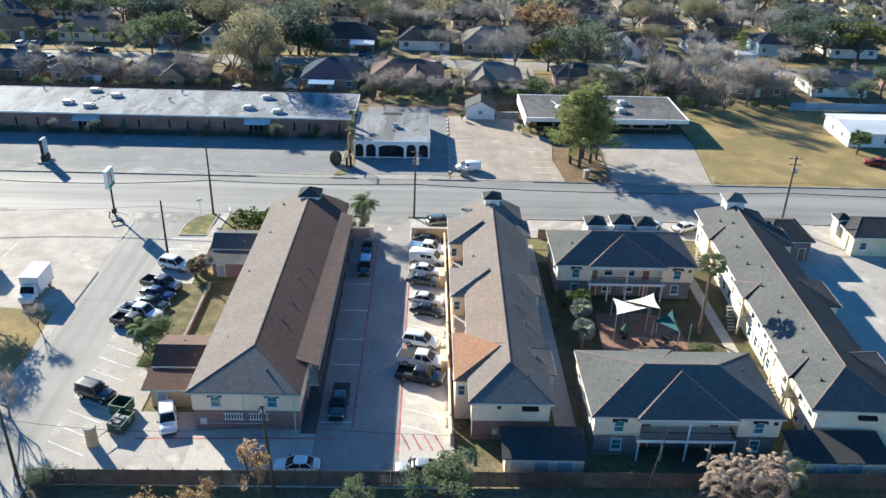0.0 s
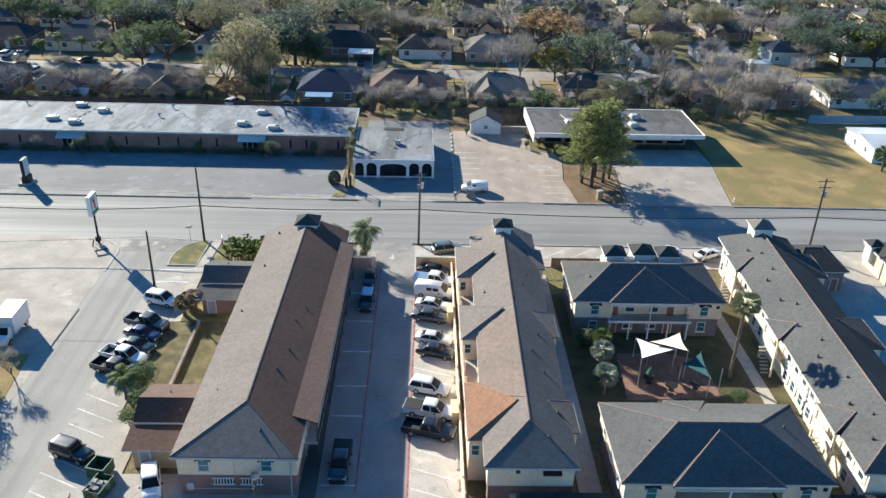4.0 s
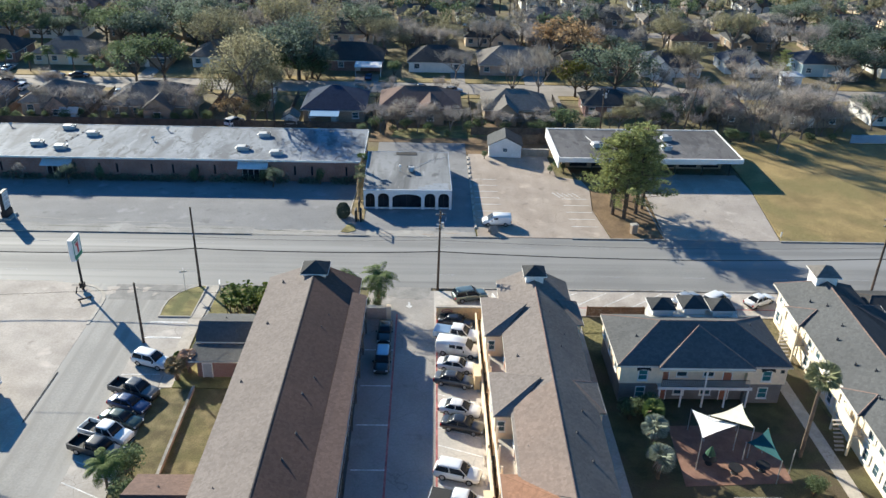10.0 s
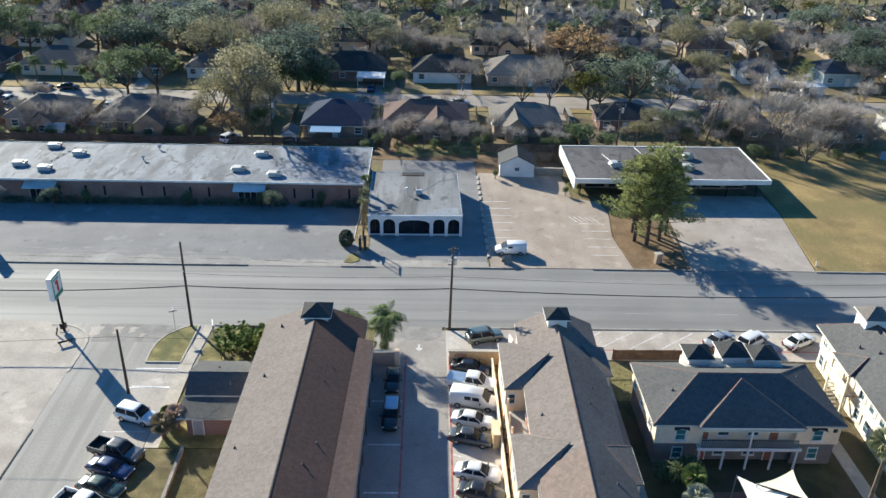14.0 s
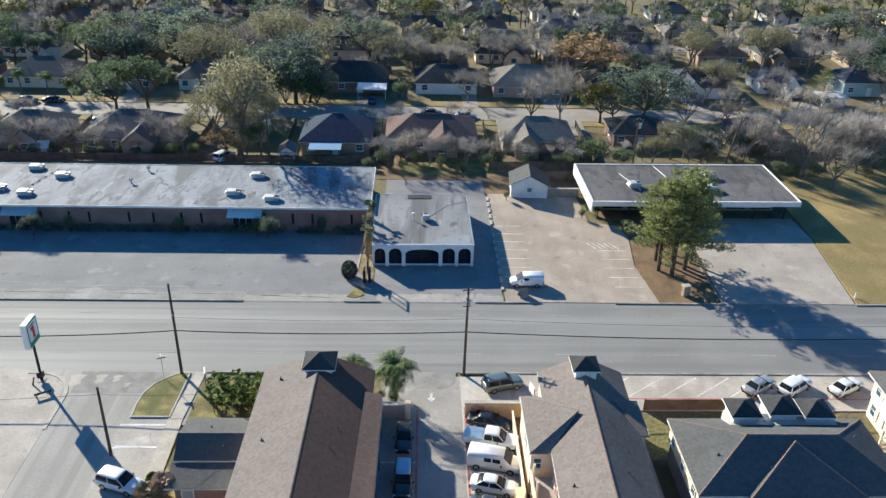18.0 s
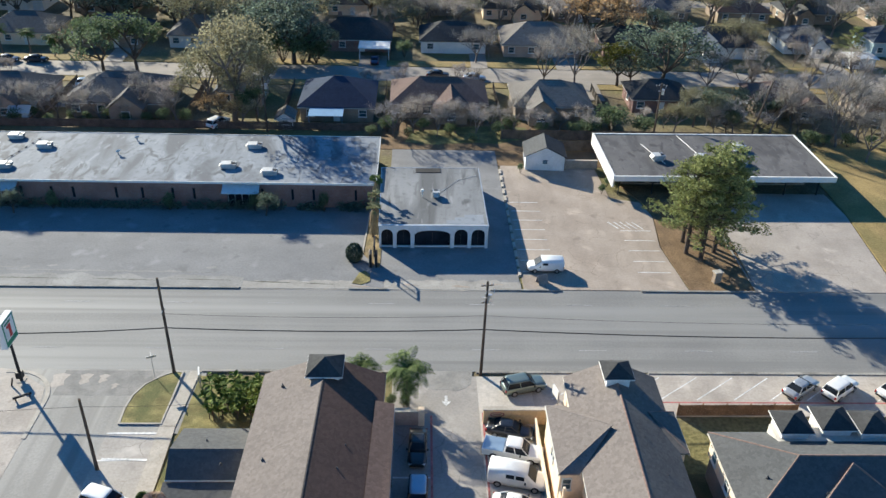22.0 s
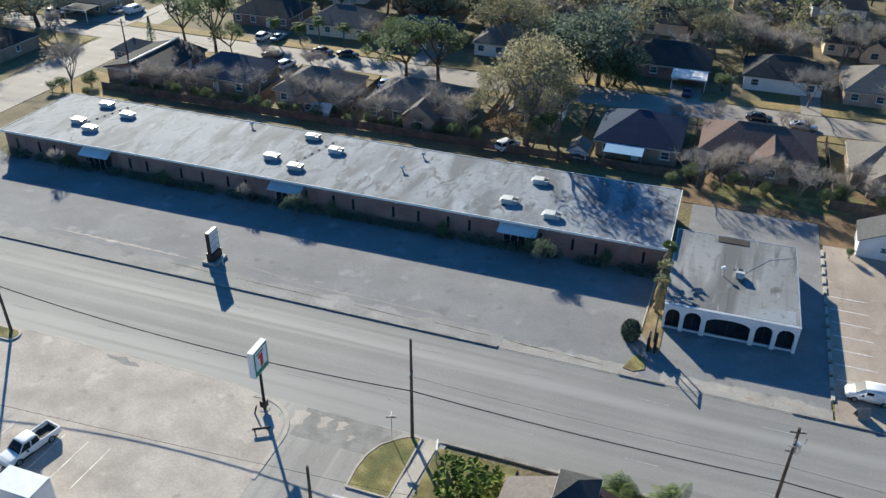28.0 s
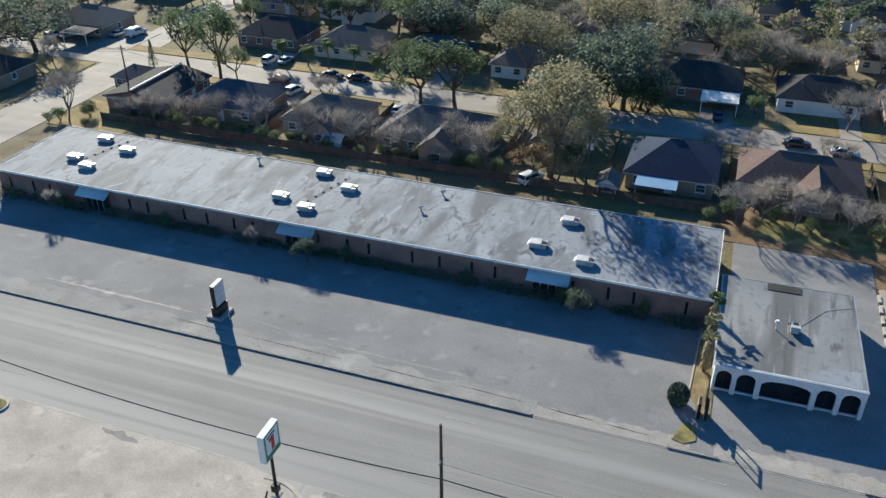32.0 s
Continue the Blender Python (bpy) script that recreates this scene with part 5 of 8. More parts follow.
part("fascia", Shape().box(X0 - 0.08, Y0 - 0.08, ZT - 0.3, X1 + 0.08, Y0, ZT + 0.03).box(X1, Y0, ZT - 0.42, X1 + 0.08, Y1 + 0.08, ZT + 0.08).box(X0 - 0.08, Y0, ZT - 0.42, X0, Y1 + 0.08, ZT + 0.08).box(X0, Y1, ZT - 0.42, X1, Y1 + 0.08, ZT + 0.08), WHITE, O, "thin white roof edge")
x = X0 + 2.5
k = 0
while x < X1 - 2:
    part("slot_window", cached("slotw", lambda: Shape().box(-0.17, -0.05, 1.2, 0.17, 0.05, 2.9).mesh("slot_window", GLASS_D)), GLASS_D, O).location = (x, Y0 + 0.47, 0)
    part("brick_pier", cached("pier", lambda: Shape().box(-0.12, -0.06, -0.1, 0.12, 0.05, 3.7).mesh("brick_pier", BRICK_R)), BRICK_R, O).location = (x + 1.6, Y0 + 0.5, 0)
    x += (4.4, 3.1, 6.2, 3.8)[k % 4]
    k += 1
for x in (-89.0, -55.5, -20.6):
    e = part("entrance", Shape().box(x - 2.2, Y0 + 0.36, 0, x + 2.2, Y0 + 0.52, 3.0), DARK, O)
    for i in range(4):
        part("door_glass", Shape().box(x - 2.0 + i * 1.02, Y0 + 0.3, 0.1, x - 1.1 + i * 1.02, Y0 + 0.37, 2.5), GLASS_D, e)
        part("door_stile", Shape().box(x - 2.12 + i * 1.02, Y0 + 0.26, 0, x - 2.02 + i * 1.02, Y0 + 0.37, 2.6), METAL, e)
    aw = part("awning", Shape().slab([(x - 2.7, Y0 - 1.1, 2.85), (x + 2.7, Y0 - 1.1, 2.85), (x + 2.7, Y0 + 0.45, 3.65), (x - 2.7, Y0 + 0.45, 3.65)], 0.06), AWNING, O, "pale blue grey sloping metal awning")
    for i in range(9):
        part("awning_rib", cached("awrib", lambda: Shape().slab([(-0.03, -1.1, 2.9), (0.03, -1.1, 2.9), (0.03, 0.45, 3.7), (-0.03, 0.45, 3.7)], 0.05).mesh("awning_rib", AWNING)), AWNING, aw).location = (x - 2.6 + i * 0.65, Y0, 0)
for i in range(10):
    part("parapet_lamp", cached("plamp", lambda: Shape().box(-0.1, -0.14, 3.86, 0.1, 0.0, 4.0).mesh("parapet_lamp", WHITE)), WHITE, O).location = (-103 + i * 10.8, Y0 - 0.08, 0)


def roof_unit(x, y, z, turn=0, w=2.2, d=1.35, h=0.78, label="weathered pale rooftop air conditioner on a kerb"):
    U = base("air_conditioner", x, y, z, turn, label, "air conditioner", "rooftop air conditioners")
    part("curb", Shape().box(-w / 2 + 0.1, -d / 2 + 0.1, 0, w / 2 - 0.1, d / 2 - 0.1, 0.25), ACM, U)
    part("casing", Shape().box(-w / 2, -d / 2, 0.25, w / 2 - 0.7, d / 2, h), ACM, U)
    part("condenser", Shape().box(w / 2 - 0.7, -d / 2 + 0.04, 0.25, w / 2, d / 2 - 0.04, h - 0.12), METAL, U)
    s = Shape()
    for i in range(6):
        s.box(w / 2 - 0.02, -d / 2 + 0.15 + i * 0.2, 0.35, w / 2 + 0.02, -d / 2 + 0.25 + i * 0.2, h - 0.25)
    part("grille", s, BLACKM, U)
    part("fan_guard", Shape().tube((w / 2 - 0.36, 0, h - 0.12), (w / 2 - 0.36, 0, h - 0.04), 0.32, 0.32, 12), BLACKM, U)
    part("hood", Shape().slab([(-w / 2 - 0.35, -d / 2 + 0.2, h - 0.45), (-w / 2, -d / 2 + 0.2, h - 0.1), (-w / 2, d / 2 - 0.2, h - 0.1), (-w / 2 - 0.35, d / 2 - 0.2, h - 0.45)], 0.05), ACM, U)
    return U


for x, y in ((-23.2, 16.3), (-16.7, 14.2), (-20.5, 23.6), (-61.0, 17.2), (-56.0, 15.3), (-52.8, 22.6), (-58.5, 26.0), (-97.6, 18.2), (-93.8, 16.2), (-97.8, 25.6), (-91.6, 23.0)):
    roof_unit(x, y, ZT, 4)
for x, y in ((-39.5, 25.6), (-40.8, 20.2), (-70.0, 26.6)):
    V = base("roof_vent", x, y, ZT, 30, "small bent metal roof vent", "roof vent", "roof vents")
    part("pipe", Shape().tube((0, 0, 0), (0, 0, 0.6), 0.12, 0.12, 8), METAL, V)
    part("cowl", Shape().tube((-0.3, 0, 0.6), (0.35, 0, 0.7), 0.2, 0.14, 8), METAL, V)
GL = base("gas_line", 0, 0, ZT, 0, "thin gas pipe on small blocks across the flat roof", "pipe")
part("pipe", Shape().tube((-57.5, 15.5, 0.15), (-54.5, 26.5, 0.15), 0.03, 0.03, 5).tube((-97.0, 17.0, 0.15), (-94.0, 26.5, 0.15), 0.03, 0.03, 5), KERB, GL)
for i in range(7):
    part("block", cached("gblock", lambda: Shape().box(-0.15, -0.1, 0, 0.15, 0.1, 0.12).mesh("block", WOODP)), WOODP, GL).location = (-57.4 + i * 0.42, 16 + i * 1.6, 0)
    part("block", cached("gblock", None), WOODP, GL).location = (-96.8 + i * 0.45, 17.6 + i * 1.42, 0)

# ---- arcade building ----
B = base("arcade_building", 0, 0, 0, 0.9, "small white stucco building with an arched front and grey flat roof", "shop building")
AW, AH, AD = 14.9, 3.55, 18.4
front = Shape()
bays = [(0.3, 1.9), (2.4, 4.3), (4.85, 9.75), (10.3, 12.15), (12.65, 14.5)]
edges = [0.0] + [v for b in bays for v in b] + [AW]
for i in range(0, len(edges), 2):
    front.box(edges[i], 0.0, -0.1, edges[i + 1], 0.45, 3.08)
for a, b in bays:
    m, r, n = (a + b) / 2, (b - a) / 2, 10
    rise = 0.75 if r < 1.2 else 0.6
    pts = [(a + (b - a) * i / n, 2.25 + rise * math.sqrt(max(0, 1 - (2 * i / n - 1) ** 2))) for i in range(n + 1)]
    for (xa, za), (xb, zb) in zip(pts, pts[1:]):
        front.rings([[(xa, 0, za), (xa, 0.45, za), (xa, 0.45, 3.08), (xa, 0, 3.08)], [(xb, 0, zb), (xb, 0.45, zb), (xb, 0.45, 3.08), (xb, 0, 3.08)]])
front.box(0, 0, 3.08, AW, 0.45, AH)
part("arcade_front", front, WHITE_B, B, "white stucco front with five arches")
part("wall", Shape().box(0, 2.6, -0.1, AW, AD, AH - 0.2).box(AW - 0.3, 0.45, -0.1, AW, 2.6, AH - 0.2).box(0, 0.45, -0.1, 0.3, 2.6, AH - 0.2), WHITE_B, B)
for a, b in bays:
    part("shopfront", Shape().box(a - 0.1, 0.5, 0, b + 0.1, 0.6, 3.06), GLASS_D, B)
    part("sill", Shape().box(a, 0.3, -0.1, b, 0.5, 0.25), WHITE_B, B)
    part("mullion", Shape().box((a + b) / 2 - 0.04, 0.45, 0.25, (a + b) / 2 + 0.04, 0.5, 2.7), BLACKM, B)
part("roof", Shape().box(0.06, 0.3, AH - 0.2, AW - 0.06, AD - 0.12, AH - 0.03), ROOF_A, B, "grey built up roof with weathered patches")
part("parapet", Shape().box(-0.06, -0.06, AH, AW + 0.06, 0.3, AH + 0.06).box(-0.06, 0.3, AH - 0.2, 0.06, AD, AH).box(AW - 0.06, 0.3, AH - 0.2, AW + 0.06, AD, AH).box(0.06, AD - 0.12, AH - 0.2, AW - 0.06, AD, AH), METAL, B, "thin weathered metal roof edge")
part("roof_hatch", Shape().box(5.2, 16.6, AH - 0.1, 9.0, 18.0, AH + 0.06), DARK, B)
part("roof_patch", Shape().box(9.2, 0.6, AH - 0.04, 14.4, 1.7, AH - 0.015).box(10.4, 1.7, AH - 0.04, 14.4, 2.5, AH - 0.015).box(11.8, 2.5, AH - 0.04, 14.4, 3.3, AH - 0.015), ROOF_L, B, "pale patched corner of the roof")
part("roof_conduit", Shape().tube((8.4, 9.6, AH + 0.03), (11.6, 14.2, AH + 0.03), 0.025, 0.025, 5).tube((11.6, 14.2, AH + 0.03), (14.4, 15.6, AH + 0.03), 0.025, 0.025, 5), ACM, B, "thin grey conduit across the roof")
roof_unit(7.9, 8.9, AH, 90, 1.2, 1.0, 0.9, "small square rooftop cooler")
MS = base("roof_mast", 5.9, 8.6, AH, 0, "white roof mast with a small cap", "vent")
part("pipe", Shape().tube((0, 0, 0), (0, 0, 1.0), 0.06, 0.06, 6), WHITE, MS)
part("cap", Shape().tube((0, 0, 1.0), (0, 0, 1.25), 0.3, 0.2, 8), WHITE, MS)
SF = base("empty_sign", -0.4, -4.45, 0.06, 0, "empty steel sign frame on two dark pale-edged pillars", "sign")
for x in (-0.52, 0.22):
    pl = part("pillar", Shape().box(x - 0.15, -0.62, -0.06, x + 0.15, 0.62, 2.0), BLACKM, SF)
    # added pale panel paints sunlight on the pillar's west side
    part("edge_panel", Shape().box(x - 0.21, -0.66, -0.06, x - 0.153, 0.66, 2.02), WALK, pl, "pale panel added for the pillar's sunlit west side")
for y, r_ in ((-1.22, 0.07), (0.0, 0.05), (1.22, 0.07)):
    part("frame_stile", Shape().box(-0.06, y - r_, 2.16, 0.06, y + r_, 3.62), BLACKM, SF)
for z in (2.02, 3.62):
    part("frame_bar", Shape().box(-0.08, -1.3, z, 0.08, 1.3, z + 0.14), BLACKM, SF)

# ---- shed and canopy building ----
S = base("shed", 22.9, 25.6, 0, -3, "small white gabled shed beside the brown lot", "shed")
part("wall", Shape().prism(rect(0, 0, 6.4, 5.4), -0.1, 2.6).rings([[(0, 0, 2.6), (6.4, 0, 2.6), (3.2, 0, 4.2)], [(0, 5.4, 2.6), (6.4, 5.4, 2.6), (3.2, 5.4, 4.2)]]), WHITE_B, S)
# one roof in two tones: lit grey west slope, shade-darkened east slope
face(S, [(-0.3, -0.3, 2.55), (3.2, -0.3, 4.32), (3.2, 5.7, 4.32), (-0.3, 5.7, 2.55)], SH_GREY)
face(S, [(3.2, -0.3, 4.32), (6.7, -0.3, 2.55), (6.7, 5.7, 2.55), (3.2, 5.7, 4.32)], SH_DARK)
window(S, "S", 3.2, 0, 1.6, 0.8, 0.7)
BL = base("canopy_building", 0, 0, 0, 1.0, "flat roofed building with a deep white canopy and dark gravel roof", "shop building")
cx0, cx1, cy0, cy1, cz = 35.4, 70.4, 14.9, 31.6, 3.85
part("wall", Shape().box(cx0 + 2.0, cy0 + 5.4, -0.1, cx1 - 2.0, cy1 - 0.6, cz - 0.3), BRICK_T, BL)
part("roof", Shape().box(cx0 + 0.25, cy0 + 0.25, cz - 0.3, cx1 - 0.25, cy1 - 0.25, cz), ROOF_R, BL)
part("fascia", Shape().box(cx0, cy0, cz - 0.75, cx1, cy0 + 0.25, cz + 0.12).box(cx0, cy0 + 0.25, cz - 1.9, cx0 + 0.25, cy1, cz + 0.16).box(cx1 - 0.25, cy0 + 0.25, cz - 0.75, cx1, cy1, cz + 0.12).box(cx0 + 0.25, cy1 - 0.25, cz - 0.75, cx1 - 0.25, cy1, cz + 0.12), WHITE, BL, "broad white canopy fascia")
for i in range(7):
    part("canopy_post", Shape().box(cx0 + 1.4 + i * 5.3, cy0 + 1.6, 0, cx0 + 1.55 + i * 5.3, cy0 + 1.75, cz - 0.3), TRIM, BL)
    part("shopfront", Shape().box(cx0 + 3.2 + i * 4.3, cy0 + 5.3, 0.3, cx0 + 6.6 + i * 4.3, cy0 + 5.42, 2.7), GLASS_D, BL)
for x, y in ((43.5, 22.0), (50.5, 22.0), (58.0, 26.5), (56.6, 21.0)):
    roof_unit(x, y, cz, 10, 1.9, 1.4, 1.0, "pale rooftop air conditioner on a dark roof")
part("roof_conduit", Shape().tube((44.6, 19.6, cz + 0.12), (42.6, 27.0, cz + 0.12), 0.06, 0.06, 5), WHITE, BL)
part("roof_conduit", Shape().tube((51.0, 23.0, cz + 0.12), (49.6, 30.8, cz + 0.12), 0.06, 0.06, 5), WHITE, BL)
part("entry_beam", Shape().box(54.0, 16.4, 2.3, 66.0, 16.55, 2.6), WHITE, BL)
CB = base("white_house", 103.6, 12.6, 0, 0, "white clapboard house with a pale grey roof by the lawn", "house")
part("wall", Shape().box(0, 0, -0.1, 17, 12.4, 3.3), WHITE_B, CB)
face(CB, [(-0.35, -0.5, 3.2), (17.4, -0.5, 3.2), (17.4, 6.4, 4.1), (-0.35, 6.4, 4.1)], AWNING)
face(CB, [(-0.35, 6.4, 4.1), (17.4, 6.4, 4.1), (17.4, 12.9, 3.3), (-0.35, 12.9, 3.3)], AWNING)
part("gable_wall", Shape().rings([[(x_, 0.02, 3.1), (x_, 12.38, 3.2), (x_, 6.4, 3.94)] for x_ in (0.01, 0.2)]), WHITE_B, CB)
for x in (3, 8, 13):
    window(CB, "S", x, 0, 1.7)
window(CB, "W", 0, 8.0, 1.8, 0.8, 1.0)
window(CB, "W", 0, 3.4, 1.8, 0.8, 1.0)


# ---- houses of the neighbourhood ----
def house(x, y, w, d, roof, wall, label, turn=0, hz=2.9, rise=1.9, gable=False, wing=0, carport=None, chimney=False):
    """A one storey house round x, y; wing: a cross gable on the south; roof ridge along its length."""
    H = base("house", x, y, 0, turn, label, "house", "houses of the neighbourhood")
    rise = max(rise * 1.15, 0.47 * d / 2) if d > 6 and not gable else rise * 1.15
    part("wall", Shape().box(-w / 2 + 0.5, -d / 2 + 0.5, -0.2, w / 2 - 0.5, d / 2 - 0.5, hz), wall, H)
    zr = hz + rise
    c = [(-w / 2, -d / 2, hz), (w / 2, -d / 2, hz), (w / 2, d / 2, hz), (-w / 2, d / 2, hz)]
    e = 0.0 if gable else d / 2 * 0.85
    a, b = (-w / 2 + e, 0, zr), (w / 2 - e, 0, zr)
    s = Shape().slab([c[0], c[1], b, a], 0.15).slab([c[2], c[3], a, b], 0.15)
    if gable:
        part("gable_wall", Shape().rings([[(x_, -d / 2 + 0.5, hz - 0.1), (x_, d / 2 - 0.5, hz - 0.1), (x_, 0, zr - 0.25)] for x_ in (-w / 2 + 0.5, w / 2 - 0.5)]), wall, H)
    else:
        s.slab([c[1], c[2], b], 0.15).slab([c[3], c[0], a], 0.15)
    part("roof", s, roof, H)
    part("ridge", Shape().tube(a, b, 0.1, 0.1, 5), RIDGE_D, H)
    part("eave_board", Shape().box(-w / 2 + 0.02, -d / 2 + 0.02, hz - 0.32, w / 2 - 0.02, d / 2 - 0.02, hz - 0.16), FASCIA, H)
    if wing:
        wx, ww = wing, w * 0.36
        part("wing_wall", Shape().box(wx - ww / 2 + 0.4, -d / 2 - 2.6, -0.2, wx + ww / 2 - 0.4, -d / 2 + 0.6, hz), wall, H)
        p, q = (wx, -d / 2 - 3.0, hz + rise * 0.75), (wx, -d * 0.12, hz + rise * 0.75)
        part("wing_roof", Shape().slab([(wx - ww / 2, -d / 2 - 3.0, hz), p, q, (wx - ww / 2, -d * 0.12, hz)], 0.15).slab([p, (wx + ww / 2, -d / 2 - 3.0, hz), (wx + ww / 2, -d * 0.12, hz), q], 0.15), roof, H)
        part("wing_gable", Shape().rings([[(wx - ww / 2 + 0.4, y_, hz - 0.1), (wx + ww / 2 - 0.4, y_, hz - 0.1), (wx, y_, hz + rise * 0.75 - 0.2)] for y_ in (-d / 2 - 2.6, -d / 2)]), wall, H)
        window(H, "S", wx, -d / 2 - 2.6, 1.6, 1.4, 1.2)
    n = max(2, int(w / 4))
    for i in range(n):
        px = -w / 2 + w * (i + 0.5) / n
        if not (wing and abs(px - wing) < w * 0.22):
            if i == n // 2:
                door(H, "S", px, -d / 2 + 0.5, 0.0, 0.95, 2.05, WHITE)
            else:
                window(H, "S", px, -d / 2 + 0.5, 1.6, 1.3, 1.2)
    for k in (-1, 1):
        window(H, "E" if k > 0 else "W", k * (w / 2 - 0.5), 0, 1.6, 1.1, 1.1)
    if carport:
        cp = part("carport_roof", Shape().box(w / 2 - 7.2, -d / 2 - 5.5, 2.55, w / 2 - 0.4, -d / 2 + 0.4, 2.68), carport, H, "flat carport roof")
        part("carport_edge", Shape().box(w / 2 - 7.28, -d / 2 - 5.58, 2.5, w / 2 - 0.32, -d / 2 - 5.5, 2.73).box(w / 2 - 7.28, -d / 2 - 5.5, 2.5, w / 2 - 7.2, -d / 2 + 0.4, 2.73), WHITE, cp)
        for px in (w / 2 - 7.0, w / 2 - 0.6):
            part("carport_post", Shape().box(px - 0.07, -d / 2 - 5.3, 0, px + 0.07, -d / 2 - 5.16, 2.55), WHITE, cp)
    if chimney:
        part("chimney", Shape().box(-w * 0.2, 0.6, hz, -w * 0.2 + 0.9, 1.4, zr + 0.8), BRICK_R, H)
    if x % 3 < 1.5:
        vents(H, [(w * 0.12, d * 0.12, zr - 0.5), (-w * 0.22, -d * 0.2, zr - 0.9)])
    return H


SH_HOUSE = shingle_mat("umber_shingle", (0.165, 0.155, 0.15), (0.135, 0.128, 0.125))
BLUESH = shingle_mat("slate_blue_shingle", (0.090, 0.108, 0.138), (0.072, 0.085, 0.11))
NAVYSH = shingle_mat("navy_shingle", (0.042, 0.064, 0.108), (0.034, 0.050, 0.088))
PINKSH = shingle_mat("pink_brown_shingle", (0.175, 0.122, 0.108), (0.145, 0.102, 0.092))
house(-9.6, 52.0, 14.2, 14.5, NAVYSH, BRICK_T, "tan brick house with a dark slate roof and rear awning", rise=2.2)
BLUEAWN = mat("blue_awning_metal", (0.20, 0.34, 0.50), 0.5, 0.1, fine=(0.3, 0.1))
aw = piece("patio_awning", Shape().slab([(-14.4, 41.6, 2.45), (-8.2, 41.6, 2.45), (-8.2, 45.0, 2.75), (-14.4, 45.0, 2.75)], 0.07).box(-14.3, 41.7, -0.06, -14.2, 41.8, 2.4).box(-8.4, 41.7, -0.06, -8.3, 41.8, 2.4), BLUEAWN, "pale blue metal awning behind the slate house", "awning")
house(9.2, 53.6, 18.4, 13.0, PINKSH, BRICK_T, "brick house with a pinkish brown hipped roof and cross gable", wing=2.2, rise=2.2)
house(30.4, 53.2, 15.0, 12.5, SH_MID, BRICK_T, "grey roofed brick house behind bare trees", wing=-2.5, rise=2.0)
house(-49.8, 52.4, 18.4, 14.5, SH_HOUSE, BRICK_T, "tan brick house with a steep brown hipped roof", rise=2.5, wing=3.0)
house(-70.4, 52.5, 14.4, 13.0, SH_HOUSE, PINKW, "low tan house with a weathered roof", wing=2.0)
house(-90.6, 53.6, 15.2, 13.0, BLUESH, BRICK_T, "brick house with a blue grey roof", rise=1.6)
H108 = house(-108.0, 53.4, 16.4, 13.6, SH_DARK, BRICK_R, "red brick house with a shallow dark gable roof", gable=True, rise=1.3, turn=90)
part("white_ridge", Shape().box(-8.2, -0.16, 4.62, 8.2, 0.16, 4.8), WHITE, H108)
house(-117.2, 58.6, 7.0, 7.5, SH_GREY, BRICK_R, "low grey roofed garage beside the brick house", hz=2.6, rise=0.5)
house(-28.5, 56.0, 9.5, 9.0, SH_GREY, PINKW, "small house half hidden by a large tree")
house(52.0, 56.5, 12.0, 10.0, SH_DARK, BRICK_R, "dark roofed brick house under an oak")
house(76.5, 56.0, 13.5, 11.0, PINKSH, BRICK_T, "brick house with a rosy brown roof", wing=2.0)
house(96.5, 53.0, 14.0, 12.0, PINKSH, BRICK_T, "brick house with a rosy roof behind bare trees")
house(118.0, 55.0, 15.0, 12.0, SH_MID, WHITE, "pale house behind the lawn")
house(140.0, 54.0, 15.0, 12.0, SH_DARK, BRICK_R, "brick house behind the lawn")
house(-18.4, 42.6, 4.2, 3.6, SH_MID, WHITE, "small white garden shed", hz=2.2, rise=1.0, gable=True, turn=90)
house(-65.5, 43.6, 4.0, 3.4, AWNING, OCHRE, "small yellow garden shed", hz=2.0, rise=0.8, gable=True)
rows = [(-152, 88), (-104, 94), (-84, 93), (-64, 92), (-43, 93)]
for i, (x, y) in enumerate(rows):
    house(x, y, 16, 13, (SH_MID, SH_DARK, SH_GREY, BLUESH, SH_MID)[i], (BRICK_T, BRICK_R, CREAM, BRICK_T, WHITE)[i], ("tan brick house north of the street", "red brick house north of the street", "cream house north of the street", "tan brick house with blue grey roof", "white house half hidden by trees")[i], carport=SH_GREY if i == 0 else None, rise=2.0)
house(-9.6, 92.8, 18.0, 13.5, SH_DARK, BRICK_R, "dark roofed brick house with a white carport", carport=WHITE, chimney=True, rise=2.1)
house(13.2, 92.2, 15.6, 12.5, SH_DARK, WHITE, "white house with a dark roof and front garage", rise=1.8)
house(33.0, 91.5, 18.0, 14.5, SH_MID, PINKW, "pink stucco house with a weathered grey roof", rise=1.6)
house(54.5, 92.0, 15.0, 12.0, SH_DARK, BRICK_R, "brick house behind an orange tree")
house(75.0, 92.0, 17.0, 12.5, BLUESH, WHITE, "white house with a blue grey roof", wing=-3.0)
house(96.5, 96.0, 12.0, 11.0, BLUESH, WHITE, "white house with a dark blue roof", wing=1.5)
house(105.0, 82.6, 6.5, 5.0, AWNING, WHITE, "small white flat roofed garage", hz=2.6, rise=0.4)
house(118.0, 95.0, 14.0, 11.0, BLUESH, mat("pale_blue_siding", (0.40, 0.52, 0.56), 0.8, fine=(0.3, 0.1)), "pale blue two tone house", hz=3.6)
house(140.0, 95.0, 15.0, 12.0, SH_GREY, WHITE, "white house with a grey roof")
house(162.0, 95.0, 15.0, 12.0, SH_MID, BRICK_T, "tan brick house at the edge")
rng = random.Random(11)
LB = {SH_MID: "weathered", SH_DARK: "charcoal", SH_GREY: "grey", BLUESH: "blue grey", PINKSH: "rosy"}
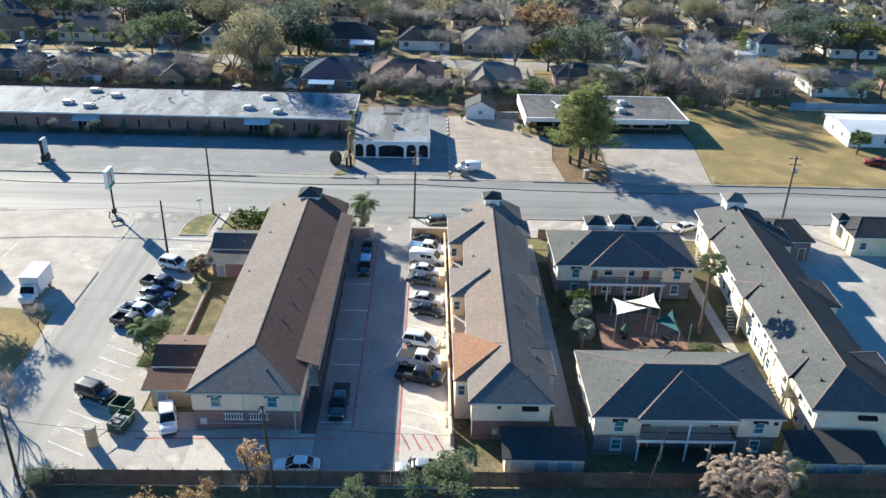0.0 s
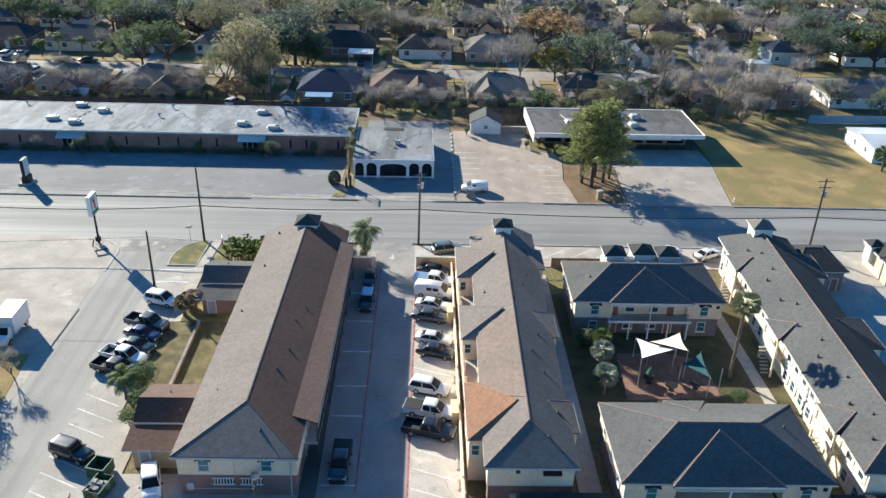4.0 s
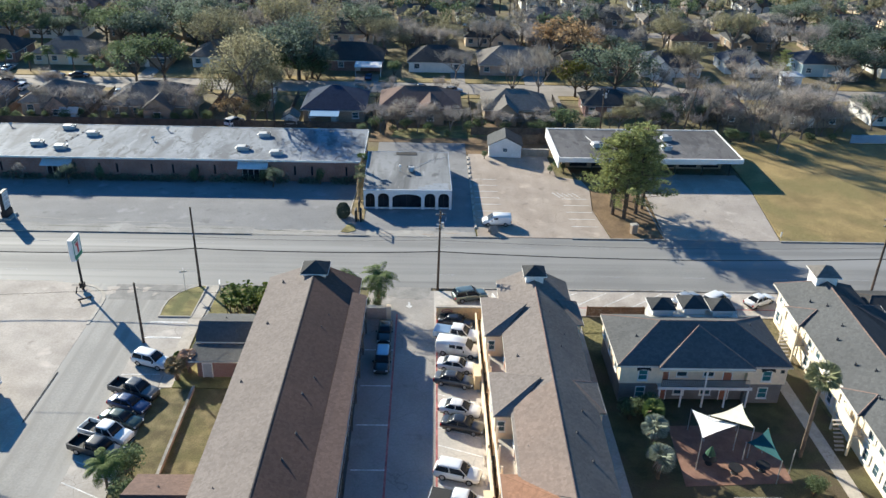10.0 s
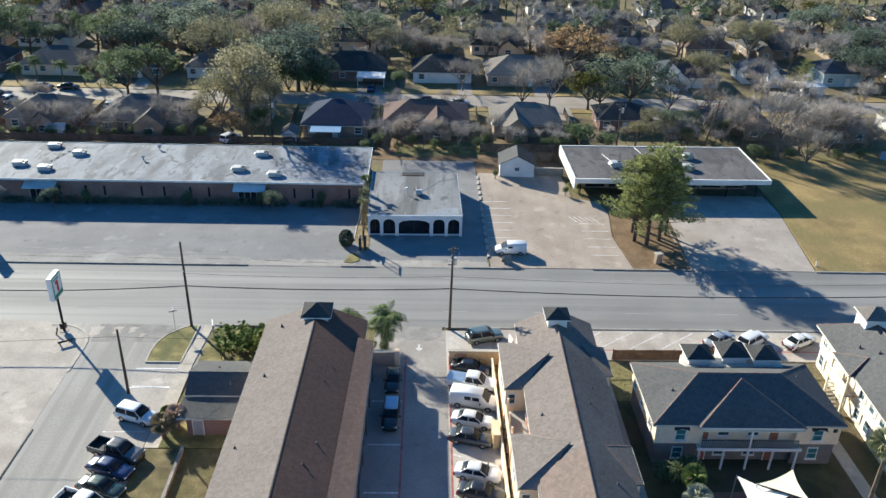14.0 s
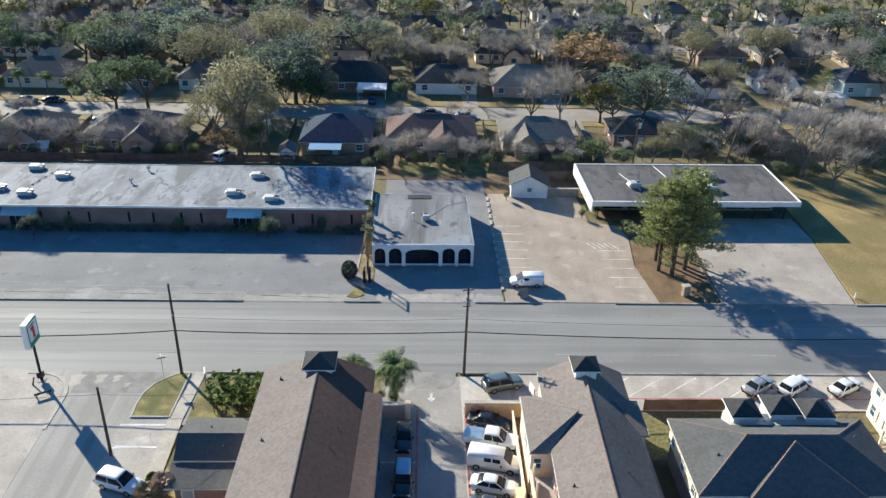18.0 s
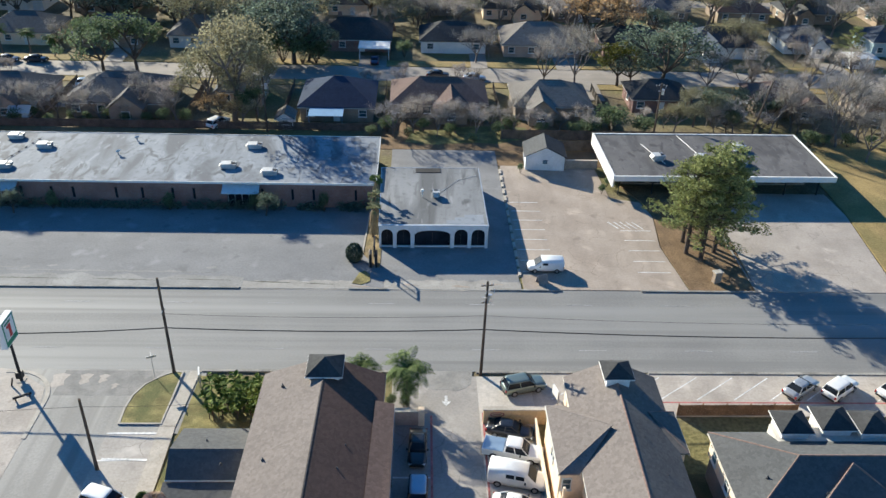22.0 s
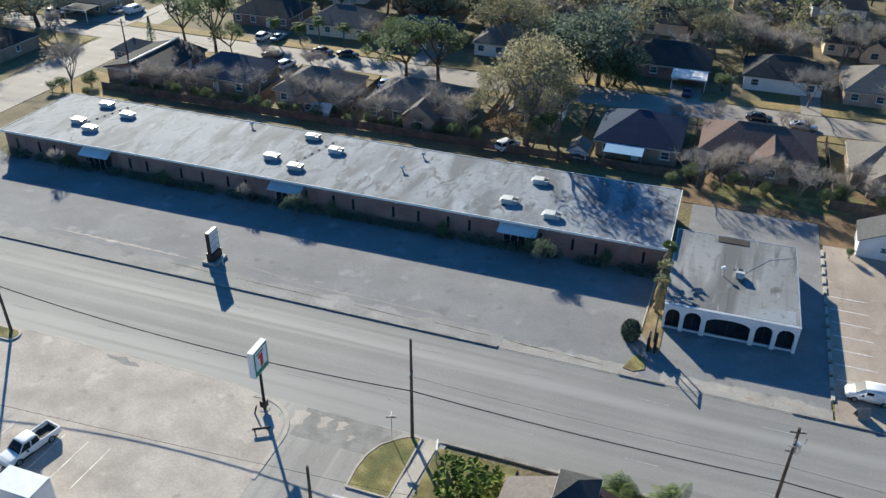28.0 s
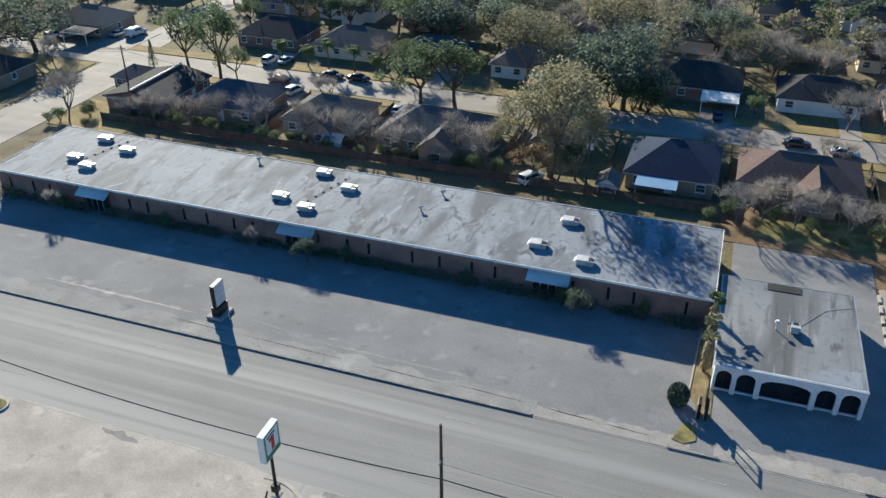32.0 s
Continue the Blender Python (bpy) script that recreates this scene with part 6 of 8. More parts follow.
for row, y0 in enumerate((121.0, 149.0, 177.0)):
    for i in range(-11, 11):
        x = i * 20.5 + rng.uniform(-2, 2) + 7
        if -150 < x < -126:
            continue
        rf = rng.choice((SH_MID, SH_DARK, SH_GREY, BLUESH, PINKSH, SH_MID))
        wl = rng.choice((WHITE, BRICK_T, BRICK_T, CREAM, BRICK_R, PINKW))
        house(x, y0 + rng.uniform(-1.5, 1.5), rng.uniform(13, 17), rng.uniform(10, 12.5), rf, wl, "distant one storey house with a %s roof" % LB[rf], wing=rng.choice((0, 2.5, -2.5)), gable=rng.random() < 0.3, rise=rng.uniform(1.5, 2.2))
for x in (-149, -174, -200):
    house(x, 51, 16, 13, SH_DARK, BRICK_T, "dark roofed house across the cross street")
    house(x - 4, 22, 16, 13, BLUESH, BRICK_R, "brick house across the cross street")
for x, y0, y1, w in ((-4.6, 76.2, 83.5, 6.0), (18.6, 76.2, 86.5, 3.6), (-60, 76.2, 86, 4), (-98, 76.2, 87, 5), (38, 76.2, 84.5, 5), (-84.6, 56, 67.8, 4.2), (-61.0, 50, 67.8, 3.6), (72, 76.2, 86, 4.5), (103, 62, 67.8, 5), (98, 76.2, 84, 6), (62, 60, 67.8, 4.5), (40.5, 58, 67.8, 4), (-143, 76.2, 90, 18)):
    sheet("driveway", rect(x - w / 2, y0, x + w / 2, y1), 0.075, CONC_T, "pale concrete driveway of a house", "driveway", 0.3)


# ---- poles, wires, signs ----
def wire(a, b, sag, r=0.03, n=14, label="thin dark overhead cable between poles"):
    a, b = Vector(a), Vector(b)
    s = Shape()
    pts = [a.lerp(b, i / n) - Vector((0, 0, sag * 4 * (i / n) * (1 - i / n))) for i in range(n + 1)]
    ax = (b - a).normalized()
    u = ax.cross(Vector((0, 0, 1))).normalized() * r
    v = ax.cross(u).normalized() * r
    s.rings([[p + u, p + v, p - u, p - v] for p in pts])
    return piece("overhead_cable", s, BLACKM, label, "cable", "overhead cables")


def utility_pole(x, y, h, label, arms=(), can=None, lean=(0, 0), r=0.19):
    U = base("utility_pole", x, y, 0, 0, label, "utility pole", "utility poles")
    part("shaft", Shape().tube((0, 0, -0.3), (lean[0], lean[1], h), r, r * 0.63, 10), WOODP, U)
    for z, w, turn in arms:
        c, s_ = math.cos(radians(turn)), math.sin(radians(turn))
        fx, fy = lean[0] * z / h, lean[1] * z / h
        a = part("crossarm", Shape().tube((fx - c * w / 2, fy - s_ * w / 2, z), (fx + c * w / 2, fy + s_ * w / 2, z), 0.07, 0.07, 6), WOODP, U)
        for k in (-0.45, -0.2, 0.2, 0.45):
            part("insulator", Shape().tube((fx + c * w * k, fy + s_ * w * k, z), (fx + c * w * k, fy + s_ * w * k, z + 0.22), 0.06, 0.04, 6), GARAGE_D, a)
    if can:
        part("transformer", Shape().tube((can[0], can[1], can[2]), (can[0], can[1], can[2] + 0.95), 0.26, 0.26, 12), METAL, U)
        part("fuse_holder", Shape().tube((can[0] * 2, 0, can[2] + 1.1), (can[0] * 2.2, 0.1, can[2] + 1.7), 0.04, 0.04, 5), GARAGE_D, U)
        part("bracket", Shape().box(-0.4, -0.06, can[2] + 0.6, 0.4, 0.06, can[2] + 0.7), METAL, U)
    return U


utility_pole(12.27, -26.8, 12.2, "tall wooden utility pole with crossarm and small fittings", ((11.7, 1.3, 10), (11.0, 1.5, 75), (9.6, 1.1, 10)), (0.42, 0.1, 9.6), (0.15, 0.1))
utility_pole(-21.1, -26.9, 12.3, "tall wooden utility pole beside the grass island", ((8.2, 0.9, 90),), None, (-0.1, 0.1))
utility_pole(-70.9, -26.8, 10.5, "tall wooden utility pole at the lot island", (), None, (-0.5, 0.3))
utility_pole(74.2, -27.2, 12.6, "tall wooden utility pole with two crossarms", ((12.2, 2.4, 0), (11.2, 2.0, 0)), (0.4, 0, 9.6))
utility_pole(-24.75, -41.0, 8.7, "bare wooden pole beside the parking bays")
utility_pole(-25.4, -90.4, 9.6, "dark wooden pole at the end of the fence")
utility_pole(-0.3, -91.0, 10.8, "dark wooden pole behind the fence with a lamp arm", ((10.2, 1.2, 90),), None, (-0.6, 0.2))
utility_pole(36.5, -90.6, 8.4, "thin leaning wooden pole at the fence", (), None, (1.2, 0.2), 0.07)
utility_pole(63.5, -90.4, 8.6, "thin leaning wooden pole at the fence", (), None, (1.0, 0.2), 0.08)
utility_pole(-114.0, 52.0, 10.5, "wooden pole with a crossarm at the street corner", ((9.9, 2.0, 0),))
utility_pole(47.5, 39.2, 10.5, "wooden pole behind the canopy building", ((10.0, 2.0, 0),), (0.4, 0, 8.4))
utility_pole(-21.5, 40.0, 10.0, "wooden alley pole with a transformer", ((9.5, 2.0, 0),), (0.4, 0, 7.9))
utility_pole(65.0, 39.2, 11.0, "leaning wooden pole behind the canopy building", (), None, (2.0, 0.2))
for z, sag in ((6.1, 0.35), (7.9, 0.35)):
    r = 0.07 if z < 7 else 0.018
    if z < 7:
        wire((-260, -28.0, 7.0), (-70.9, -26.8, 6.55), 2.6, r)
        wire((-70.9, -26.8, 6.55), (-21.1, -26.85, z), 1.2, r)
    wire((-21.1, -26.85, z), (12.3, -26.75, z), sag, r)
    wire((12.3, -26.75, z), (74.2, -27.1, z), sag * 2, r)
    wire((74.2, -27.1, z), (200, -26.7, z), sag * 3, r)
wire((-25.4, -90.4, 8.4), (-0.6, -90.9, 8.6), 1.1, 0.025)
wire((-0.6, -90.9, 8.6), (36.9, -90.5, 8.0), 0.9, 0.02)
wire((-120, -45.0, 7.6), (-24.8, -41.0, 7.8), 1.0, 0.02)
wire((-24.8, -41.0, 7.8), (-8.0, -37.0, 5.6), 0.4, 0.018)
wire((-114, 52, 9.7), (-170, 40, 9.7), 0.5, 0.03)
wire((-114, 52, 9.3), (-170, 40, 9.3), 0.5, 0.03)
wire((-114, 52, 9.6), (-21.5, 40, 9.3), 1.5, 0.02)
SB = base("pylon_sign", -36.86, -28.27, 0, 0, "tall green and white shop sign on a steel pole", "sign")
part("pole", Shape().tube((0, 0, 0), (0, 0, 5.0), 0.17, 0.15, 12), BLACKM, SB)
part("junction_box", Shape().box(-0.35, -0.3, 0.5, 0.3, 0.3, 1.3), BLACKM, SB)
part("sign_box", Shape().box(-0.32, -1.3, 5.2, 0.32, 1.3, 8.3), WHITE, SB)
for k in (-1, 1):
    part("green_panel", Shape().box(0.33 * k - 0.008, -1.2, 5.3, 0.33 * k + 0.012, 1.2, 8.2), GREENP, SB)
    part("white_panel", Shape().box(0.345 * k - 0.008, -1.0, 5.9, 0.345 * k + 0.012, 1.0, 8.05), WHITE, SB)
    part("red_shape", Shape().box(0.36 * k - 0.008, -0.22, 6.0, 0.36 * k + 0.012, 0.3, 7.55).box(0.36 * k - 0.008, -0.55, 7.15, 0.36 * k + 0.012, -0.2, 7.5), RED, SB)
    part("lettering_bar", Shape().box(0.36 * k - 0.008, -0.8, 7.65, 0.36 * k + 0.012, 0.5, 7.85), GREENP, SB)
part("base_plate", Shape().box(-0.4, -0.4, 0, 0.4, 0.4, 0.1), CONC, SB)
part("guard_post", Shape().tube((-0.7, -0.9, 0), (-0.45, -0.75, 1.0), 0.09, 0.09, 8), BLACKM, SB)
for x, y in ((0.75, -3.3), (1.9, -2.6)):
    part("rail_leg", Shape().tube((x, y, 0), (x, y, 0.45), 0.08, 0.08, 8), BLACKM, SB)
part("guard_rail", Shape().tube((0.55, -3.42, 0.5), (2.1, -2.48, 0.5), 0.13, 0.13, 8), BLACKM, SB)
SG = base("monument_sign", -57.35, -5.3, 0.05, 0, "office sign of stacked white panels on a dark stone base", "sign")
part("plinth", Shape().box(-1.1, -1.4, 0, 1.0, 1.3, 0.35), CONC, SG)
part("planter_wall", Shape().box(-0.5, -1.05, 0.35, 0.5, 1.0, 1.5), BLACKM, SG)
part("sign_box", Shape().box(-0.28, -1.0, 1.5, 0.28, 1.0, 4.6), BLACKM, SG)
for k in (-1, 1):
    for i in range(4):
        p = part("sign_panel", Shape().box(0.29 * k - 0.01, -0.92, 1.65 + i * 0.74, 0.29 * k + 0.012, 0.92, 2.3 + i * 0.74), WHITE, SG)
        part("lettering_bar", Shape().box(0.305 * k - 0.008, -0.7, 1.85 + i * 0.74, 0.305 * k + 0.012, 0.5, 2.02 + i * 0.74), METAL, p)
part("cable_stub", Shape().tube((1.6, -0.6, 0), (1.5, -0.5, 1.4), 0.06, 0.04, 6), WHITE, SG)
AF = base("sandwich_board", 21.4, -8.3, 0.06, 20, "worn grey folding sandwich board on the pavement", "sign")
part("board", Shape().slab([(-0.65, -0.5, 0.0), (0.65, -0.5, 0.0), (0.65, 0.0, 1.2), (-0.65, 0.0, 1.2)], 0.06), KERB, AF)
part("back_board", Shape().slab([(-0.65, 0.06, 1.2), (0.65, 0.06, 1.2), (0.65, 0.55, 0.0), (-0.65, 0.55, 0.0)], 0.06), METAL, AF)
SS = base("street_sign", -23.0, -27.6, 0.1, 20, "street name sign with two small blades on a post", "sign")
part("post", Shape().tube((0, 0, 0), (0, 0, 2.9), 0.04, 0.04, 6), METAL, SS)
part("blade", Shape().box(-0.5, -0.02, 2.6, 0.5, 0.02, 2.85), METAL, SS)
part("blade", Shape().box(-0.02, -0.45, 2.9, 0.02, 0.45, 3.15), METAL, SS)
GP = base("gate_pillar", 44.4, -7.8, 0.1, 15, "short tan masonry pillar by the pine bed", "pillar")
part("shaft", Shape().box(-0.5, -0.35, 0, 0.5, 0.35, 1.5), BRICK_T, GP)
part("cap", Shape().box(-0.6, -0.45, 1.5, 0.6, 0.45, 1.65), WALK, GP)
HY = base("hydrant", 68.6, -8.2, 0.08, 0, "small pale fire hydrant on the lawn edge", "hydrant")
part("barrel", Shape().tube((0, 0, 0), (0, 0, 0.7), 0.14, 0.12, 8), WHITE, HY)
part("bonnet", Shape().tube((0, 0, 0.7), (0, 0, 0.85), 0.16, 0.06, 8), METAL, HY)
for x, y, z in ((-17.9, -28.6, 1.7), (19.9, -31.0, 1.6)):
    WS = base("notice_board", x, y, 0.1, 15, "white notice board on two short posts", "sign", "notice boards")
    part("board", Shape().box(-0.08, -0.7, 0.5, 0.08, 0.7, z), WHITE, WS)
    part("post", Shape().box(-0.06, -0.75, 0, 0.06, -0.65, z).box(-0.06, 0.65, 0, 0.06, 0.75, z), METAL, WS)
SP = base("sign_post", 21.6, -32.2, 0.05, 0, "dark cross shaped sign post", "sign")
part("post", Shape().box(-0.06, -0.06, 0, 0.06, 0.06, 2.3), BLACKM, SP)
part("arm", Shape().box(-0.6, -0.05, 1.5, 0.6, 0.05, 1.7), BLACKM, SP)

# ---- courtyard things ----
def sail(corners, material, label):
    a, b, c = (Vector(v) for v in corners)
    s, n = Shape(), 8
    mid = (a + b + c) / 3
    idx = {}
    for i in range(n + 1):
        for j in range(n + 1 - i):
            u, v = i / n, j / n
            w = 1 - u - v
            p = a * w + b * u + c * v
            pull = 0.85 * (4 * u * v + 4 * v * w + 4 * w * u) / 3
            edge = min(u, v, w)
            p = p.lerp(mid, pull * (0.45 if edge < 1e-6 else 0.3)) - Vector((0, 0, 0.35 * pull))
            idx[i, j] = len(s.v)
            s.v.append(tuple(p))
    for i in range(n):
        for j in range(n - i):
            s.f.append((idx[i, j], idx[i + 1, j], idx[i, j + 1]))
            if j < n - i - 1:
                s.f.append((idx[i + 1, j], idx[i + 1, j + 1], idx[i, j + 1]))
    return piece("shade_sail", s, material, label, "shade sail", "courtyard shade sails")


sail([(39.6, -56.8, 2.9), (43.6, -60.1, 3.5), (38.7, -63.1, 4.2)], SAIL_W, "white triangular shade sail over the patio")
sail([(40.85, -58.7, 3.6), (44.95, -56.9, 3.8), (44.7, -61.3, 4.1)], SAIL_C, "cream triangular shade sail over the patio")
sail([(44.1, -61.6, 2.4), (46.6, -60.5, 3.4), (46.4, -65.1, 3.0)], SAIL_T, "teal triangular shade sail over the patio")
for x, y, z in ((39.6, -56.8, 2.95), (43.6, -60.1, 3.55), (38.7, -63.1, 4.25), (40.85, -58.7, 3.65), (44.95, -56.9, 3.85), (44.7, -61.3, 4.15), (44.1, -61.6, 2.45), (46.6, -60.5, 3.45), (46.4, -65.1, 3.05), (48.3, -63.6, 3.2)):
    piece("sail_post", Shape().tube((x, y, -0.05), (x, y, z), 0.07, 0.06, 8), METAL, "slim grey steel post holding a shade sail", "post", "sail posts")
for x, y in ((40.3, -62.2), (42.6, -63.6), (45.6, -63.2)):
    D = base("patio_table", x, y, 0.06, 0, "round dark patio table with a low rim", "table", "patio tables")
    part("tabletop", Shape().tube((0, 0, 0.7), (0, 0, 0.76), 0.75, 0.75, 16), BLACKM, D)
    part("stem", Shape().tube((0, 0, 0), (0, 0, 0.7), 0.08, 0.08, 8), BLACKM, D)
    part("foot", Shape().tube((0, 0, 0), (0, 0, 0.05), 0.4, 0.35, 12), BLACKM, D)
UM = base("patio_umbrella", 40.3, -62.2, 0.06, 0, "closed low green patio umbrella canopy", "umbrella")
part("pole", Shape().tube((0, 0, 0.76), (0, 0, 2.3), 0.03, 0.03, 6), METAL, UM)
part("canopy", Shape().tube((0, 0, 1.3), (0, 0, 2.3), 0.55, 0.05, 8), BINGREEN, UM)
DP = base("dumpster", -18.4, -81.3, 0.05, -14, "open dark green skip full of mixed rubbish", "dumpster", "", "", 0.8)
part("tub", Shape().box(-1.0, -1.6, 0.15, 1.0, 1.6, 0.25).box(-1.05, -1.65, 0.15, -0.98, 1.65, 1.6).box(0.98, -1.65, 0.15, 1.05, 1.65, 1.6).box(-1.0, -1.65, 0.15, 1.0, -1.58, 1.6).box(-1.0, 1.58, 0.15, 1.0, 1.65, 1.6), BINGREEN, DP)
part("rim", Shape().box(-1.12, -1.72, 1.5, -0.98, 1.72, 1.62).box(0.98, -1.72, 1.5, 1.12, 1.72, 1.62), BINGREEN, DP)
rg = random.Random(5)
s = Shape()
for i in range(26):
    x, y, z = rg.uniform(-0.8, 0.8), rg.uniform(-1.4, 0.6), rg.uniform(0.9, 1.6)
    q = rg.uniform(0.15, 0.35)
    s.box(x - q, y - q, z - q, x + q * rg.uniform(0.5, 1.2), y + q, z + q * 0.8)
part("rubbish_heap", s, RUBBISH, DP)
DE = base("dumpster", -19.2, -78.6, 0.05, -14, "empty open dark green skip beside the bays", "dumpster")
part("tub", Shape().box(-0.9, -0.9, 0.15, 0.9, 0.9, 0.25).box(-0.95, -0.95, 0.15, -0.88, 0.95, 1.4).box(0.88, -0.95, 0.15, 0.95, 0.95, 1.4).box(-0.9, -0.95, 0.15, 0.9, -0.88, 1.4).box(-0.9, 0.88, 0.15, 0.9, 0.95, 1.4), BINGREEN, DE)
part("rim", Shape().box(-1.0, -1.0, 1.32, -0.88, 1.0, 1.42).box(0.88, -1.0, 1.32, 1.0, 1.0, 1.42).box(-0.88, -1.0, 1.32, 0.88, -0.88, 1.42).box(-0.88, 0.88, 1.32, 0.88, 1.0, 1.42), BINGREEN, DE)
BO = base("gate_post", -20.5, -84.2, 0.05, 0, "short thick tan concrete gate post", "post")
part("shaft", Shape().tube((0, 0, 0), (0, 0, 2.3), 0.62, 0.6, 14), OCHRE, BO)
part("cap", Shape().tube((0, 0, 2.3), (0, 0, 2.45), 0.68, 0.62, 14), WALK, BO)
part("gate_arm", Shape().tube((0.6, 0.1, 0.9), (2.6, 3.6, 0.9), 0.05, 0.05, 6), BLACKM, BO)
for x, y, t in ((14.2, -34.95, 0),) + tuple((16.75, -38.4 - 2.95 * i, 90) for i in range(15)):
    piece("wheel_stop", Shape().box(-0.85, -0.08, 0, 0.85, 0.08, 0.13), WALK, "pale concrete wheel stop", "wheel stop", "wheel stops").matrix_world = pose(x, y, 0.045, 0, 0, t)
for x, y in ((28.6, -50.0), (28.6, -66.0), (28.9, -46.5)):
    U = base("condenser_unit", x + 0.6, y, 0.06, 0, "square grey condenser unit beside the wall", "air conditioner", "condenser units")
    part("casing", Shape().box(-0.4, -0.4, -0.04, 0.4, 0.4, 0.85), ACM, U)
    part("fan_guard", Shape().tube((0, 0, 0.85), (0, 0, 0.9), 0.33, 0.33, 12), BLACKM, U)


# ---- trees ----
def limb(s, a, d, length, r, depth, rng, tips, spread=0.6, kids=3, bend=0.15):
    """A limb with its branches; the ends of the last ones go to tips."""
    n = 2
    p = Vector(a)
    for i in range(n):
        q = p + d * length / n + Vector((rng.uniform(-1, 1), rng.uniform(-1, 1), rng.uniform(-0.3, 0.8))) * length * bend
        s.tube(p, q, r * (1 - 0.35 * i / n), r * (1 - 0.35 * (i + 1) / n), 5 if r > 0.05 else 3, False)
        d = (q - p).normalized()
        p = q
    if depth == 0:
        tips.append((p, d))
        return
    for k in range(kids):
        turn = Vector((rng.uniform(-1, 1), rng.uniform(-1, 1), rng.uniform(-0.25, 0.75))).normalized()
        limb(s, p, (d * (1 - spread) + turn * spread).normalized(), length * rng.uniform(0.6, 0.85), r * 0.58, depth - 1, rng, tips, spread, kids, bend)


def leaves(s, centre, radius, count, size, rng, flat=0.8, long=1.5):
    for _ in range(count):
        while True:
            o = Vector((rng.uniform(-1, 1), rng.uniform(-1, 1), rng.uniform(-1, 1)))
            if o.length < 1:
                break
        p = Vector(centre) + Vector((o.x, o.y, o.z * flat)) * radius
        u = Vector((rng.uniform(-1, 1), rng.uniform(-1, 1), rng.uniform(-0.6, 0.6))).normalized() * size * rng.uniform(0.6, 1.3)
        v = u.orthogonal().normalized()
        v = (v + u.cross(v).normalized() * rng.uniform(-1, 1)).normalized() * size * rng.uniform(0.5, 0.9) / long
        s.poly([p - u - v * 0.3, p + v, p + u + v * 0.3, p - v])


